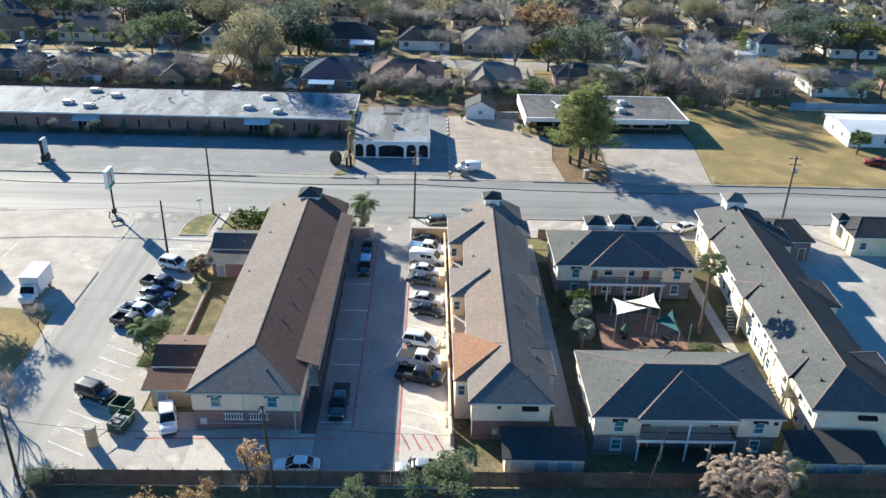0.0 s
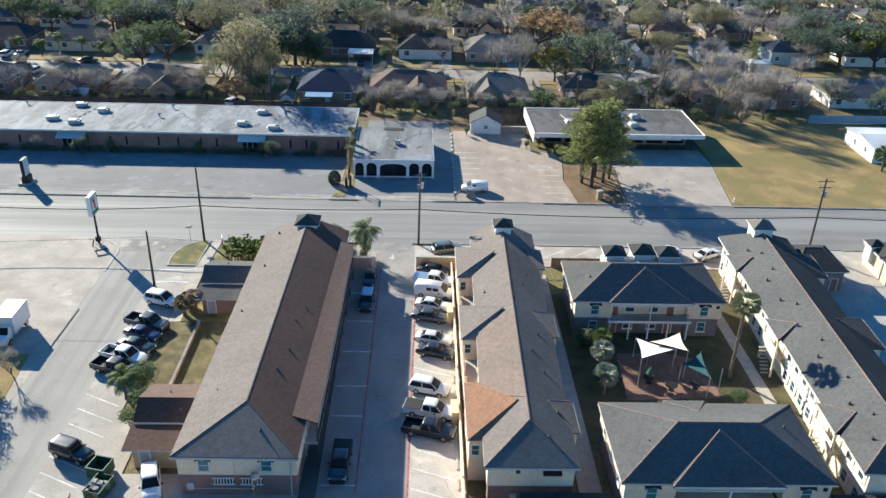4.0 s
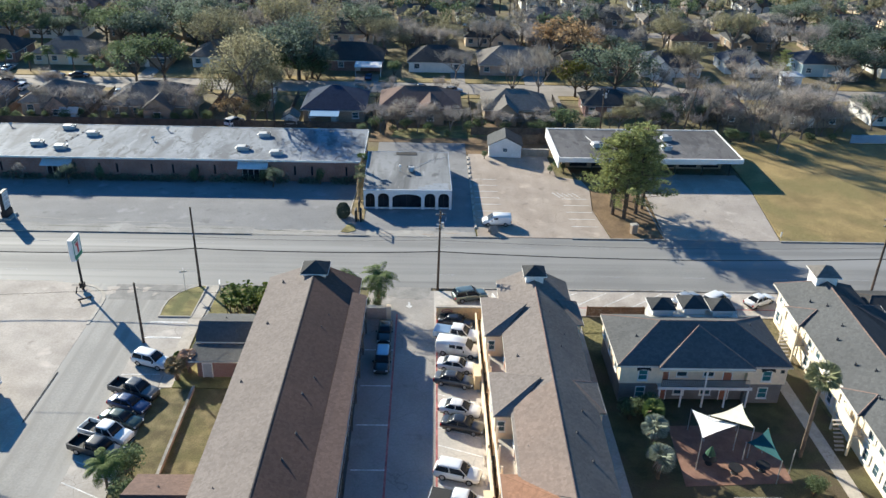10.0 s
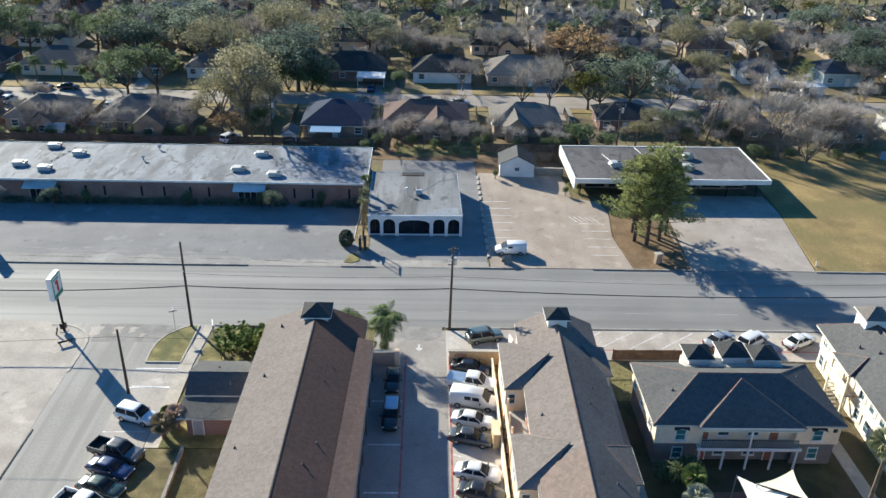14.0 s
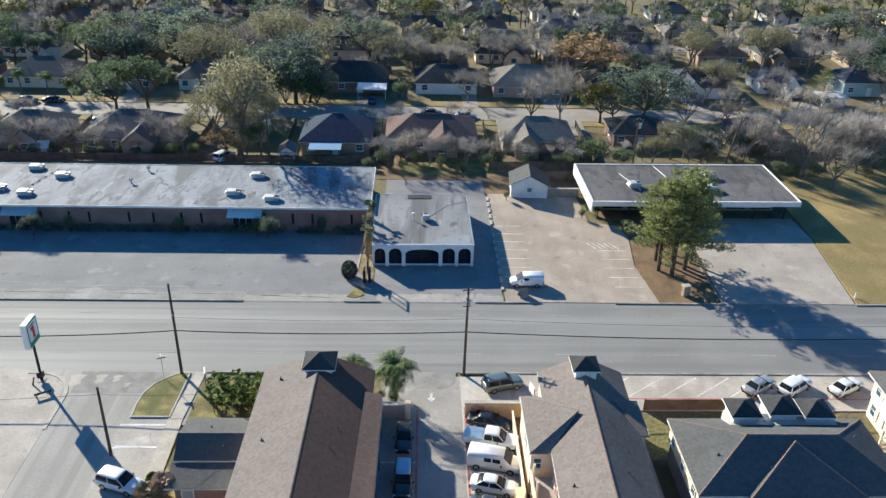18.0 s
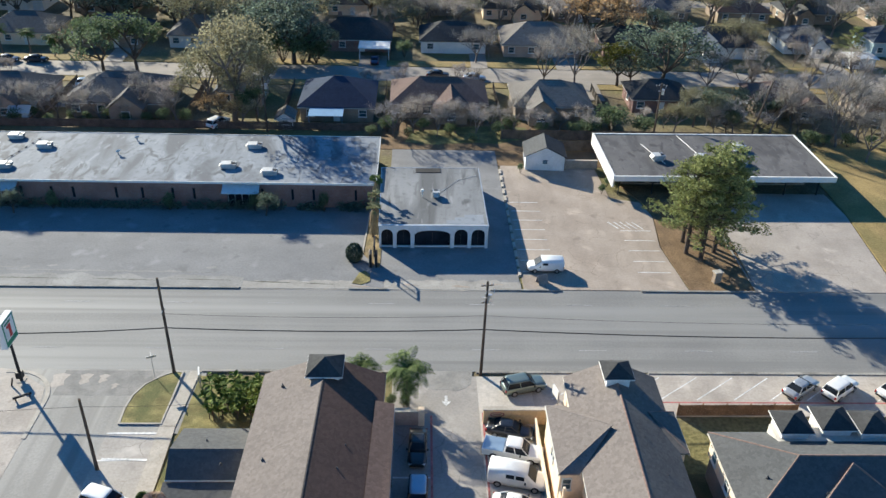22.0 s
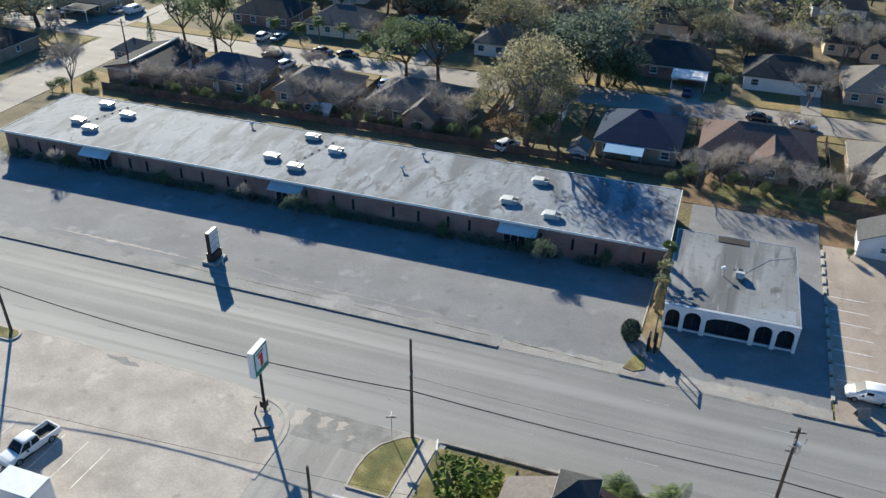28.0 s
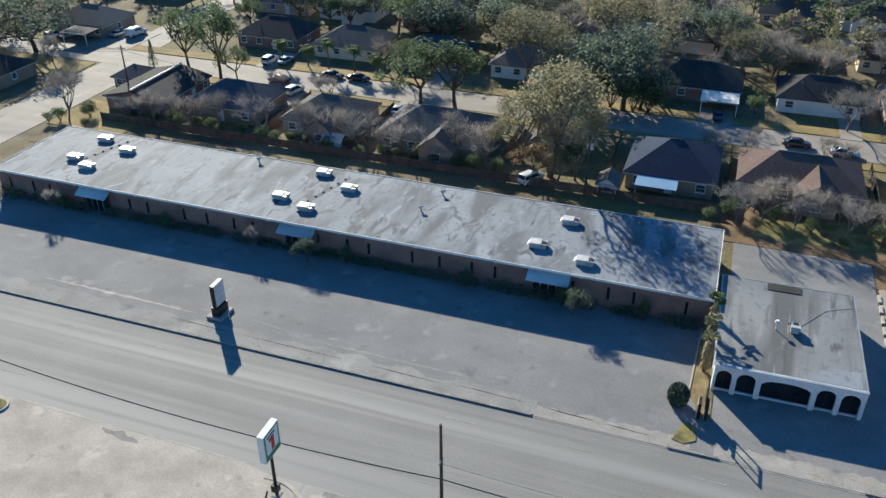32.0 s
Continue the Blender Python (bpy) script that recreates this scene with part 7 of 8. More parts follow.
def tree_meshes(kind, variant):
    """A trunk mesh and a crown mesh for a tree about ten metres high."""
    rng = random.Random(hash_of(kind) + variant * 7)
    t, c, tips = Shape(), Shape(), []
    if kind in ("oak", "green", "tan", "rust", "yellow"):
        hgt, kids, spread, rad, num, size, bark = {"oak": (2.2, 4, 0.62, 1.45, 130, 0.19, BARK), "green": (2.6, 4, 0.55, 1.2, 100, 0.2, BARK), "tan": (2.4, 4, 0.5, 1.5, 280, 0.125, TWIG), "rust": (2.4, 4, 0.58, 1.15, 44, 0.26, BARK), "yellow": (2.0, 4, 0.55, 1.1, 52, 0.28, BARK)}[kind]
        limb(t, (0, 0, -0.2), Vector((rng.uniform(-0.1, 0.1), rng.uniform(-0.1, 0.1), 1)).normalized(), hgt, 0.30, 0, rng, tips, bend=0.05)
        p, d = tips.pop()
        for k in range(5):
            a = 2 * math.pi * (k + rng.uniform(-0.3, 0.3)) / 5
            dirn = Vector((math.cos(a), math.sin(a), rng.uniform(0.5, 1.6) if k else 3.0)).normalized()
            limb(t, p, dirn, rng.uniform(2.3, 3.3), 0.16, 1, rng, tips, spread, kids, 0.15)
        for q, d in tips:
            leaves(c, q + d * 0.3, rad * rng.uniform(0.7, 1.2), num, size, rng)
            if kind in ("tan", "rust"):
                for _ in range(5):
                    e = q + Vector((rng.uniform(-1, 1), rng.uniform(-1, 1), rng.uniform(-0.3, 1.2))) * 1.3
                    t.tube(q, e, 0.025, 0.01, 3, False)
        for q, d in rng.sample(tips, len(tips) // 2):
            leaves(c, q * 0.82 + Vector((0, 0, 0.9)), rad, num // 2, size, rng)
        leaf = {"oak": LEAF_DK, "green": LEAF_GR, "tan": LEAF_TAN, "rust": LEAF_OR, "yellow": LEAF_YG}[kind]
    elif kind == "bare":
        bark, leaf = TWIG, LEAF_GY
        limb(t, (0, 0, -0.2), Vector((rng.uniform(-0.1, 0.1), rng.uniform(-0.1, 0.1), 1)).normalized(), 1.9, 0.20, 0, rng, tips, bend=0.05)
        p, d = tips.pop()
        for k in range(5):
            a = 2 * math.pi * (k + rng.uniform(-0.3, 0.3)) / 5
            dirn = Vector((math.cos(a), math.sin(a), rng.uniform(0.9, 2.2))).normalized()
            limb(t, p, dirn, rng.uniform(2.2, 3.2), 0.11, 2, rng, tips, 0.5, 3, 0.15)
        for q, d in tips:
            for _ in range(22):
                e = (d * 0.6 + Vector((rng.uniform(-1, 1), rng.uniform(-1, 1), rng.uniform(-0.5, 1)))).normalized()
                g = q - d * rng.uniform(0, 1.0)
                h = g + e * rng.uniform(0.6, 1.9)
                w = e.orthogonal().normalized() * 0.02
                c.poly([g - w, g + w, h + w * 0.3, h - w * 0.3])
            leaves(c, q, 1.0, 5, 0.07, rng)
    elif kind == "pine":
        bark, leaf = BARK, LEAF_PI
        t.tube((0, 0, -0.2), (0.1, 0.1, 9.6), 0.22, 0.05, 8)
        for k in range(36):
            z = 1.9 + 7.5 * (k / 36) ** 0.9
            a = k * 2.4 + rng.uniform(-0.5, 0.5)
            L = (3.5 - 2.3 * ((z - 1.9) / 7.7)) * rng.uniform(0.45, 1.2)
            d = Vector((math.cos(a), math.sin(a), rng.uniform(0.05, 0.5))).normalized()
            f0 = Vector((0.1 * z / 9.6, 0.1 * z / 9.6, z))
            t.tube(f0, f0 + d * L, 0.05, 0.02, 4, False)
            for f in (0.5, 0.75, 0.95, 1.1):
                leaves(c, f0 + d * L * f + Vector((rng.uniform(-0.3, 0.3), rng.uniform(-0.3, 0.3), 0.15)), 0.5, 27, 0.19, rng, 0.65, 2.4)
        leaves(c, (0.1, 0.1, 9.6), 0.7, 70, 0.2, rng, 1.1, 2.6)
    elif kind == "shrub":
        bark, leaf = BARK, LEAF_GR
        for k in range(9):
            a = k * 0.7
            e = Vector((math.cos(a) * 1.6, math.sin(a) * 1.6, rng.uniform(2.2, 4.2)))
            t.tube((0, 0, -0.1), e * 0.8, 0.07, 0.03, 4, False)
            leaves(c, e, 1.5, 100, 0.26, rng)
        leaves(c, (0, 0, 3.4), 2.2, 300, 0.26, rng)
    return t.mesh("trunk", bark), c.mesh("crown", leaf)


def hash_of(word):
    return sum((i + 1) * ord(ch) for i, ch in enumerate(word))


WORDS = {"oak": "dense dark evergreen oak tree", "green": "leafy green tree", "tan": "tall tree with tan winter leaves", "rust": "tree with rust coloured autumn leaves", "yellow": "yellow green leafy tree", "bare": "bare grey winter tree with fine twigs", "pine": "tall loblolly pine with airy green crown", "shrub": "rounded leafy green shrub"}


def tree(kind, x, y, h, wide=1.0, variant=None, where="among the houses"):
    v = variant if variant is not None else int(abs(x * 3 + y)) % 3
    tm, cm = cached(("tree", kind, v), lambda: tree_meshes(kind, v))
    T = base("shrub" if kind == "shrub" else "tree", x, y, 0, (x * 37 + y * 11) % 360, "%s %s" % (WORDS[kind], where), "shrub" if kind == "shrub" else "tree", kind + " trees")
    k = h / {"pine": 10.2, "shrub": 5.2, "bare": 10.0}.get(kind, 9.2)
    T.scale = (k * wide, k * wide, k)
    part("trunk", tm, None, T)
    part("crown", cm, None, T)
    return T


BACK = "behind the brick offices"
for kind, x, y, h, w in (
    ("tan", -28.2, 45.2, 22.5, 0.8), ("tan", -33.5, 48.0, 13.5, 0.9), ("tan", -24.5, 47.5, 12.0, 0.9), ("tan", -41.5, 81.5, 17.0, 1.1), ("tan", -25.0, 98.0, 18.0, 1.25), ("rust", -30.5, 43.2, 6.8, 1.15), ("tan", -26.5, 43.0, 6.0, 1.2), ("oak", -18.6, 79.0, 10.5, 1.1), ("shrub", -16.8, 77.6, 5.5, 1.1), ("green", -24.0, 45.0, 7.5, 0.9),
    ("green", -51.6, 66.9, 14.5, 1.0), ("green", -58.6, 66.7, 13.5, 0.95), ("oak", -21.6, 77.6, 15.5, 1.2), ("oak", -29.5, 79.6, 15.5, 1.2), ("oak", -16.6, 81.0, 9.0, 0.9), ("shrub", -19.6, 77.0, 7.0, 0.9), ("shrub", -24.0, 78.0, 7.5, 1.0), ("shrub", -28.6, 78.5, 7.0, 1.0), ("green", -67.6, 79.5, 9.0, 0.8),
    ("bare", -59.3, 43.5, 9.0, 1.1), ("bare", -44.7, 45.4, 9.5, 1.1), ("bare", -79.1, 43.0, 9.5, 1.0), ("bare", -66.5, 43.5, 8.5, 1.0), ("bare", -51.5, 43.0, 8.5, 1.1), ("bare", -72.5, 45.0, 8.0, 1.1), ("bare", -88.0, 43.5, 8.0, 1.1), ("bare", -38.0, 43.5, 9.0, 1.1), ("bare", -94.0, 43.0, 7.5, 1.1),
    ("green", -103.0, 67.0, 17.0, 0.72), ("green", -111.3, 68.3, 15.5, 0.7), ("oak", -66.0, 100.0, 14.0, 1.2), ("oak", -52.0, 99.0, 14.0, 1.2), ("bare", -73.0, 84.0, 8.0, 0.9), ("green", -98.5, 66.3, 9.0, 0.7), ("bare", -117.2, 38.2, 10.5, 1.0), ("bare", -139.5, 60.5, 8.0, 0.9), ("oak", -152.5, 68.8, 14.0, 1.4), ("shrub", -118.8, 37.8, 2.6, 1.0), ("shrub", -115.2, 41.5, 3.0, 1.0), ("shrub", -120.2, 36.4, 2.0, 1.0), ("shrub", -112.6, 37.0, 1.6, 1.0), ("bare", -63.0, 80.4, 8.0, 0.8)):
    tree(kind, x, y, h, w, None, BACK if y < 50 else "along the street")
for kind, x, y, h, w in (
    ("bare", 0.8, 38.6, 8.0, 1.0), ("bare", 4.4, 40.2, 8.4, 1.1), ("bare", 8.6, 38.6, 6.0, 1.1), ("bare", 12.0, 40.5, 6.8, 1.1), ("bare", 15.4, 39.0, 6.4, 1.1), ("bare", 18.4, 41.6, 6.6, 1.0), ("bare", 22.4, 40.0, 9.6, 0.55), ("bare", 25.6, 42.0, 4.6, 1.2), ("bare", 31.0, 42.5, 4.2, 1.2),
    ("bare", 31.0, 66.0, 13.0, 1.05), ("bare", 37.6, 66.4, 13.5, 1.1), ("bare", 36.0, 44.0, 5.0, 1.2), ("oak", 55.5, 65.8, 15.5, 1.15), ("yellow", 46.6, 66.8, 11.0, 1.0), ("oak", 49.4, 66.4, 9.5, 0.9), ("rust", 44.8, 92.5, 15.5, 1.3), ("rust", 52.5, 98.0, 13.0, 1.15),
    ("bare", 69.4, 41.5, 13.5, 0.85), ("bare", 80.0, 37.0, 15.0, 1.0), ("bare", 86.0, 42.0, 13.5, 1.0), ("bare", 82.5, 30.5, 11.5, 1.0), ("bare", 91.0, 39.5, 12.0, 1.1), ("bare", 74.5, 44.0, 11.0, 1.0), ("bare", 96.0, 43.0, 11.0, 1.0), ("bare", 88.0, 47.0, 10.0, 1.0), ("bare", 103.0, 45.0, 9.0, 1.1), ("bare", 110.0, 47.0, 9.0, 1.1),
    ("tan", 56.6, 45.5, 7.6, 1.0), ("oak", 66.6, 48.0, 7.2, 1.1), ("oak", 60.0, 46.0, 8.0, 0.9), ("green", 62.0, 43.0, 5.0, 1.1), ("shrub", 40.5, 42.5, 5.0, 1.2), ("shrub", 36.0, 40.2, 3.6, 1.2), ("oak", 71.5, 47.0, 5.5, 1.2), ("shrub", 46.0, 41.0, 3.5, 1.2), ("bare", 64.0, 63.0, 11.0, 1.1), ("bare", 74.0, 64.5, 11.0, 1.1), ("bare", 85.0, 62.0, 12.0, 1.1), ("bare", 94.0, 64.0, 11.0, 1.2), ("bare", 18.0, 80.2, 9.5, 1.2), ("shrub", 2.2, 83.0, 4.0, 0.9), ("bare", 2.6, 66.0, 5.0, 0.8), ("oak", 112.0, 50.0, 8.0, 1.2), ("oak", 128.0, 48.0, 9.0, 1.2), ("oak", 121.0, 44.0, 7.0, 1.2), ("tan", 52.0, 42.2, 6.5, 1.0)):
    tree(kind, x, y, h, w, None, "behind the lots" if y < 50 else "along the street")
for x, y, h in ((42.4, -0.6, 15.0), (44.0, -2.2, 16.2), (46.4, -0.2, 16.5), (45.4, 2.6, 15.5), (42.8, 2.6, 13.5), (48.0, 1.8, 12.0)):
    tree("pine", x, y, h, 1.0, None, "by the road")
rg = random.Random(31)
for xa, xb, ya, yb, num, lo, hi in ((-108, -36, 41.8, 45.0, 13, 5.0, 7.5), (-2, 36, 38.5, 45.0, 12, 3.5, 6.0), (71, 102, 38.5, 50.0, 13, 7.0, 11.0), (-100, -36, 61.0, 65.5, 3, 5.0, 7.0), (-22, 40, 62.5, 66.0, 5, 4.0, 6.0), (44, 72, 41.0, 46.0, 7, 4.0, 7.0), (70, 150, 58.0, 66.0, 8, 6.0, 10.0), (8, 130, 79.0, 86.5, 10, 6.0, 9.0), (-60, 60, 98.0, 112.0, 10, 7.0, 11.0)):
    for i in range(num):
        tree("bare", rg.uniform(xa, xb), rg.uniform(ya, yb), rg.uniform(lo, hi), rg.uniform(0.9, 1.35), i % 3, "in a yard")
rg = random.Random(21)
KINDS = ["bare"] * 13 + ["oak"] * 3 + ["green"] * 2 + ["tan"] * 5 + ["yellow"] + ["pine"]
for ya, yb in ((82, 87), (99, 113)):
    for i in range(-26, 24):
        x = i * 9.0 + rg.uniform(-4, 4)
        if ya < 90 and -105 < x < 62 or ya < 90 and rg.random() < 0.4 or -150 < x < -128:
            continue
        kd = rg.choice(["oak", "bare", "bare", "green", "bare", "tan"]) if x < -45 else rg.choice(KINDS)
        tree(kd, x, rg.uniform(ya, yb), rg.uniform(8, 14), rg.uniform(0.95, 1.35))
LEAF_OF = {"oak": LEAF_DK, "green": LEAF_GR, "tan": LEAF_TAN, "rust": LEAF_OR, "bare": LEAF_GY, "yellow": LEAF_YG}
wood, slots = Shape(), []
order = list(LEAF_OF)


def far_tree(kind, x, y, h, w):
    """A plain tree for the far wood: trunk, boughs and loose clumps of leaves."""
    n = len(wood.f)
    wood.tube((x, y, -0.2), (x, y, h * 0.45), 0.25, 0.16, 5, False)
    ends = []
    for k in range(7):
        a = k * 0.9 + rg.uniform(-0.3, 0.3)
        e = Vector((x + math.cos(a) * h * 0.3 * w * rg.uniform(0.4, 1), y + math.sin(a) * h * 0.3 * w * rg.uniform(0.4, 1), h * rg.uniform(0.5, 0.9)))
        wood.tube((x, y, h * 0.35), e, 0.09, 0.03, 3, False)
        ends.append(e)
    slots.extend([len(order)] * (len(wood.f) - n))
    n = len(wood.f)
    for e in ends:
        for _ in range(2):
            o = Vector((rg.uniform(-1, 1), rg.uniform(-1, 1), rg.uniform(-0.6, 0.8))) * h * 0.11
            if kind == "bare":
                for _ in range(45):
                    g = e + o * rg.uniform(-1, 1)
                    d = Vector((rg.uniform(-1, 1), rg.uniform(-1, 1), rg.uniform(-0.3, 1))).normalized()
                    u = d.orthogonal().normalized() * 0.035
                    wood.poly([g - u, g + u, g + d * h * 0.14])
            else:
                leaves(wood, e + o, h * 0.13, 42, 0.40, rg)
    slots.extend([order.index(kind)] * (len(wood.f) - n))


for ya, yb in ((116, 130), (139, 144), (155, 171), (183, 196)):
    for i in range(-26, 24):
        x = i * 9.0 + rg.uniform(-4, 4)
        for _ in range(2 if yb - ya > 10 else 1):
            kd = rg.choice(KINDS)
            far_tree("oak" if kd == "pine" else kd, x + rg.uniform(-3, 3), rg.uniform(ya, yb), rg.uniform(8, 13), rg.uniform(1.0, 1.4))
me = wood.mesh("far_wood", LEAF_OF[order[0]])
for kd in order[1:]:
    me.materials.append(LEAF_OF[kd])
me.materials.append(BARK)
me.polygons.foreach_set("material_index", slots)
tagged(new("far_wood", me), "mixed winter trees of the far neighbourhood", "trees", "", "stuff")
for i in range(15):
    tree(rg.choice(["bare", "oak", "bare", "tan"]), -142 - i * 8, rg.uniform(30, 66), rg.uniform(8, 12), 1.1)
for x, y, h, k in ((-6.5, -96.0, 6.2, "rust"), (-10.0, -97.5, 5.6, "rust"), (7.6, -94.2, 4.6, "green"), (17.6, -92.2, 7.0, "green"), (16.0, -93.0, 6.4, "green"), (50.6, -91.4, 4.6, "green"), (-29.0, -88.0, 7.0, "bare"), (-31.0, -80.0, 7.5, "bare"), (-22.5, -92.0, 4.0, "oak"), (-38.5, -74.0, 8.0, "bare"), (-40.5, -66.0, 7.5, "bare"), (-44.0, -60.0, 8.5, "oak"), (-37.0, -86.0, 8.5, "bare"), (66.0, -92.4, 6.0, "bare"), (-34.6, -63.0, 4.5, "bare")):
    tree(k, x, y, h, 1.0, None, "beyond the rear fence")
tree("rust", -1.2, -93.4, 9.4, 0.42, None, "beyond the rear fence")
for x, y, h, w in ((-18.9, -64.6, 4.0, 0.75), (-18.2, -68.6, 3.2, 0.8), (-18.4, -71.6, 2.6, 0.8), (35.6, -54.4, 3.2, 0.9), (33.4, -55.2, 3.0, 0.9), (34.6, -62.0, 2.4, 0.8), (49.4, -67.0, 2.6, 0.8)):
    tree("shrub", x, y, h, w, None, "beside the apartment wall")
for x in (-94.0, -76.0, -47.8, -31.0, -18.6, -8.5):
    tree("shrub", x, 10.2, 3.1, 0.5, None, "against the brick offices")
for k, x, h, w in (("bare", -94.9, 4.9, 0.7), ("bare", -60.9, 4.4, 0.6), ("oak", -52.9, 4.4, 0.85), ("oak", -16.8, 4.6, 0.95)):
    tree(k, x, 8.8, h, w, None, "beside an office entrance")
RS = base("shrub", -3.15, -3.3, 0.05, 0, "round clipped dark green shrub at the planting strip", "shrub")
part("stem", Shape().tube((0, 0, 0), (0, 0, 0.9), 0.09, 0.06, 6), BARK, RS)
s = Shape()
rg = random.Random(41)
for k in range(1500):
    o = Vector((rg.gauss(0, 1), rg.gauss(0, 1), rg.gauss(0, 1))).normalized()
    q = Vector((o.x * 1.12, o.y * 1.12, max(o.z, -0.72) * 1.45)) * rg.uniform(0.85, 1.0)
    leaves(s, Vector((0, 0, 1.16)) + q, 0.12, 4, 0.1, rg)
tagged(part("crown", s, LEAF_CLIP, RS), kind="stuff")
CY = base("cypress", -121.2, 69.2, 0, 0, "narrow dark green conical cypress at the street corner", "tree")
part("trunk", Shape().tube((0, 0, -0.1), (0, 0, 3.5), 0.14, 0.05, 6), BARK, CY)
s = Shape()
rg = random.Random(77)
for k in range(16):
    leaves(s, (0, 0, 0.5 + k * 0.34), 1.35 * (1 - k / 17), 60, 0.16, rg, 0.7)
part("crown", s, LEAF_DK, CY)
for x, y, h, w in ((122.0, 89.0, 13.0, 1.3), (131.0, 88.5, 13.0, 1.35), (127.0, 100.0, 14.0, 1.3), (139.0, 95.0, 14.0, 1.4), (125.0, 132.0, 13.0, 1.3), (-68.0, 113.0, 14.0, 1.4), (-56.0, 116.0, 15.0, 1.4)):
    tree("oak", x, y, h, w, None, "among the houses")
rg = random.Random(55)
for i in range(22):
    x = -106 + i * 3.3 + rg.uniform(-1.2, 1.2)
    tree("shrub", x, rg.uniform(41.8, 44.0), rg.uniform(1.4, 3.0), rg.uniform(0.7, 1.1), None, "in a back yard")
for x, y, h in ((-0.2, 40.4, 3.0), (6.2, 41.0, 2.6), (19.5, 40.0, 2.4), (22.0, 41.5, 3.0), (27.5, 40.5, 2.4), (33.0, 39.6, 2.6), (74.9, 36.4, 3.2), (78.0, 37.6, 2.2), (82.0, 37.0, 2.6), (86.5, 37.8, 2.0), (92.0, 37.2, 2.4), (97.0, 38.0, 2.0), (3.5, 38.0, 1.8), (11.0, 39.5, 2.2), (15.0, 37.0, 1.6), (-3.0, 38.8, 2.0)):
    tree("shrub", x, y, h, 1.0, None, "at the lot edge")
HG = Shape()
rg = random.Random(8)
for i in range(105):
    x = -107 + i * 1.0
    if rg.random() < 0.88:
        k = rg.uniform(0.75, 1.35)
        leaves(HG, (x, 10.9, 0.55 * k), 0.85 * k, 130, 0.17, rg, 0.9)
piece("hedge", HG, LEAF_DK, "low dark hedge along the foot of the brick offices", "hedge", "", "stuff")
for x, y in ((22.0, 24.3), (34.0, 17.2), (36.6, 18.6), (35.4, 19.8)):
    tree("shrub", x, y, 1.8, 0.6, None, "at the edge of the brown lot")


def frond(s, a, d, length, droop, width, rng, n=6):
    """A drooping feather frond: a folded strip with cut edges."""
    p, d = Vector(a), Vector(d).normalized()
    for i in range(n):
        q = p + d * length / n
        side = d.cross(Vector((0, 0, 1)))
        side = side.normalized() if side.length > 1e-3 else Vector((1, 0, 0))
        w0 = width * math.sin(math.pi * (i + 0.4) / (n + 0.6))
        w1 = width * math.sin(math.pi * (i + 1.4) / (n + 0.8))
        for k in (-1, 1):
            for j in range(3):
                u, v = p.lerp(q, j / 3), p.lerp(q, (j + 0.55) / 3)
                tip = side * k * (w0 + (w1 - w0) * j / 3) + d * 0.15 - Vector((0, 0, 0.35 * w0))
                s.poly([u, v, v + tip, u + tip * 0.85])
        d = (d - Vector((0, 0, droop / n))).normalized()
        p = q


def palm(x, y, h, kind, label, r=0.2, crown=1.0, turn=0, leaf=None, slim=False):
    P_ = base("palm_tree", x, y, 0, turn, label, "palm tree", "palm trees")
    rg_ = random.Random(int(abs(x * 10 + y)))
    lean = Vector((rg_.uniform(-0.03, 0.03) * h, rg_.uniform(-0.03, 0.03) * h, h))
    t = Shape()
    for i in range(8):
        t.tube(lean * i / 8, lean * (i + 1) / 8, r * (1.15 - 0.3 * i / 8), r * (1.05 - 0.3 * i / 8), 9, False)
    part("trunk", t, PALMW, P_)
    c = Shape()
    for i in range((20 if slim else 64) if kind == "fan" else 42):
        a, e = i * 2.4, rg_.uniform(-0.5, 1.3)
        d = (math.cos(a), math.sin(a), e)
        if kind == "fan":
            q = lean + Vector(d).normalized() * 0.9 * crown
            for k in range(9):
                b = a + (k - 4) * 0.22
                f = Vector((math.cos(b), math.sin(b), e * 0.8 - 0.2)).normalized() * 0.95 * crown
                w = f.orthogonal().normalized() * 0.11
                c.poly([q - w, q + w, q + f])
            c.tube(lean, q, 0.03, 0.02, 3, False)
        else:
            frond(c, lean, d, rg_.uniform(2.0, 2.9) * crown, 1.7, 0.5 * crown, rg_)
    part("crown", c, leaf or LEAF_PALM, P_)
    if kind == "fan":
        k = Shape()
        for i in range(150 if slim else 40):
            a = i * 2.4
            o = lean * (rg_.uniform(0.3, 1.0) if slim else 1.0) + Vector((math.cos(a) * r, math.sin(a) * r, -0.2))
            e = o + Vector((math.cos(a) * 0.5, math.sin(a) * 0.5, -rg_.uniform(0.5, 1.3)))
            w = Vector((-math.sin(a), math.cos(a), 0)) * 0.12
            k.poly([o - w, o + w, e])
        part("dry_skirt", k, STRAW if slim else LEAF_PK, P_)
    return P_


palm(50.5, -61.0, 10.6, "fan", "tall fan palm with a thin bare trunk in the courtyard", 0.2, 1.05, 0, LEAF_PALE)
palm(34.6, -60.5, 3.4, "fan", "short pale fan palm in the courtyard", 0.2, 0.85, 0, LEAF_ASH)
palm(34.4, -64.4, 2.6, "fan", "short pale fan palm beside the patio", 0.2, 0.9, 0, LEAF_ASH)
palm(35.4, -57.2, 3.0, "fan", "short fan palm by the courtyard hedge", 0.2, 0.75)
palm(4.2, -32.0, 5.0, "feather", "queen palm with drooping feather fronds by the drive", 0.16, 1.2)
tree("shrub", 4.0, -32.6, 2.0, 0.6, None, "under the queen palms")
tree("shrub", 2.6, -32.2, 1.7, 0.6, None, "under the queen palms")
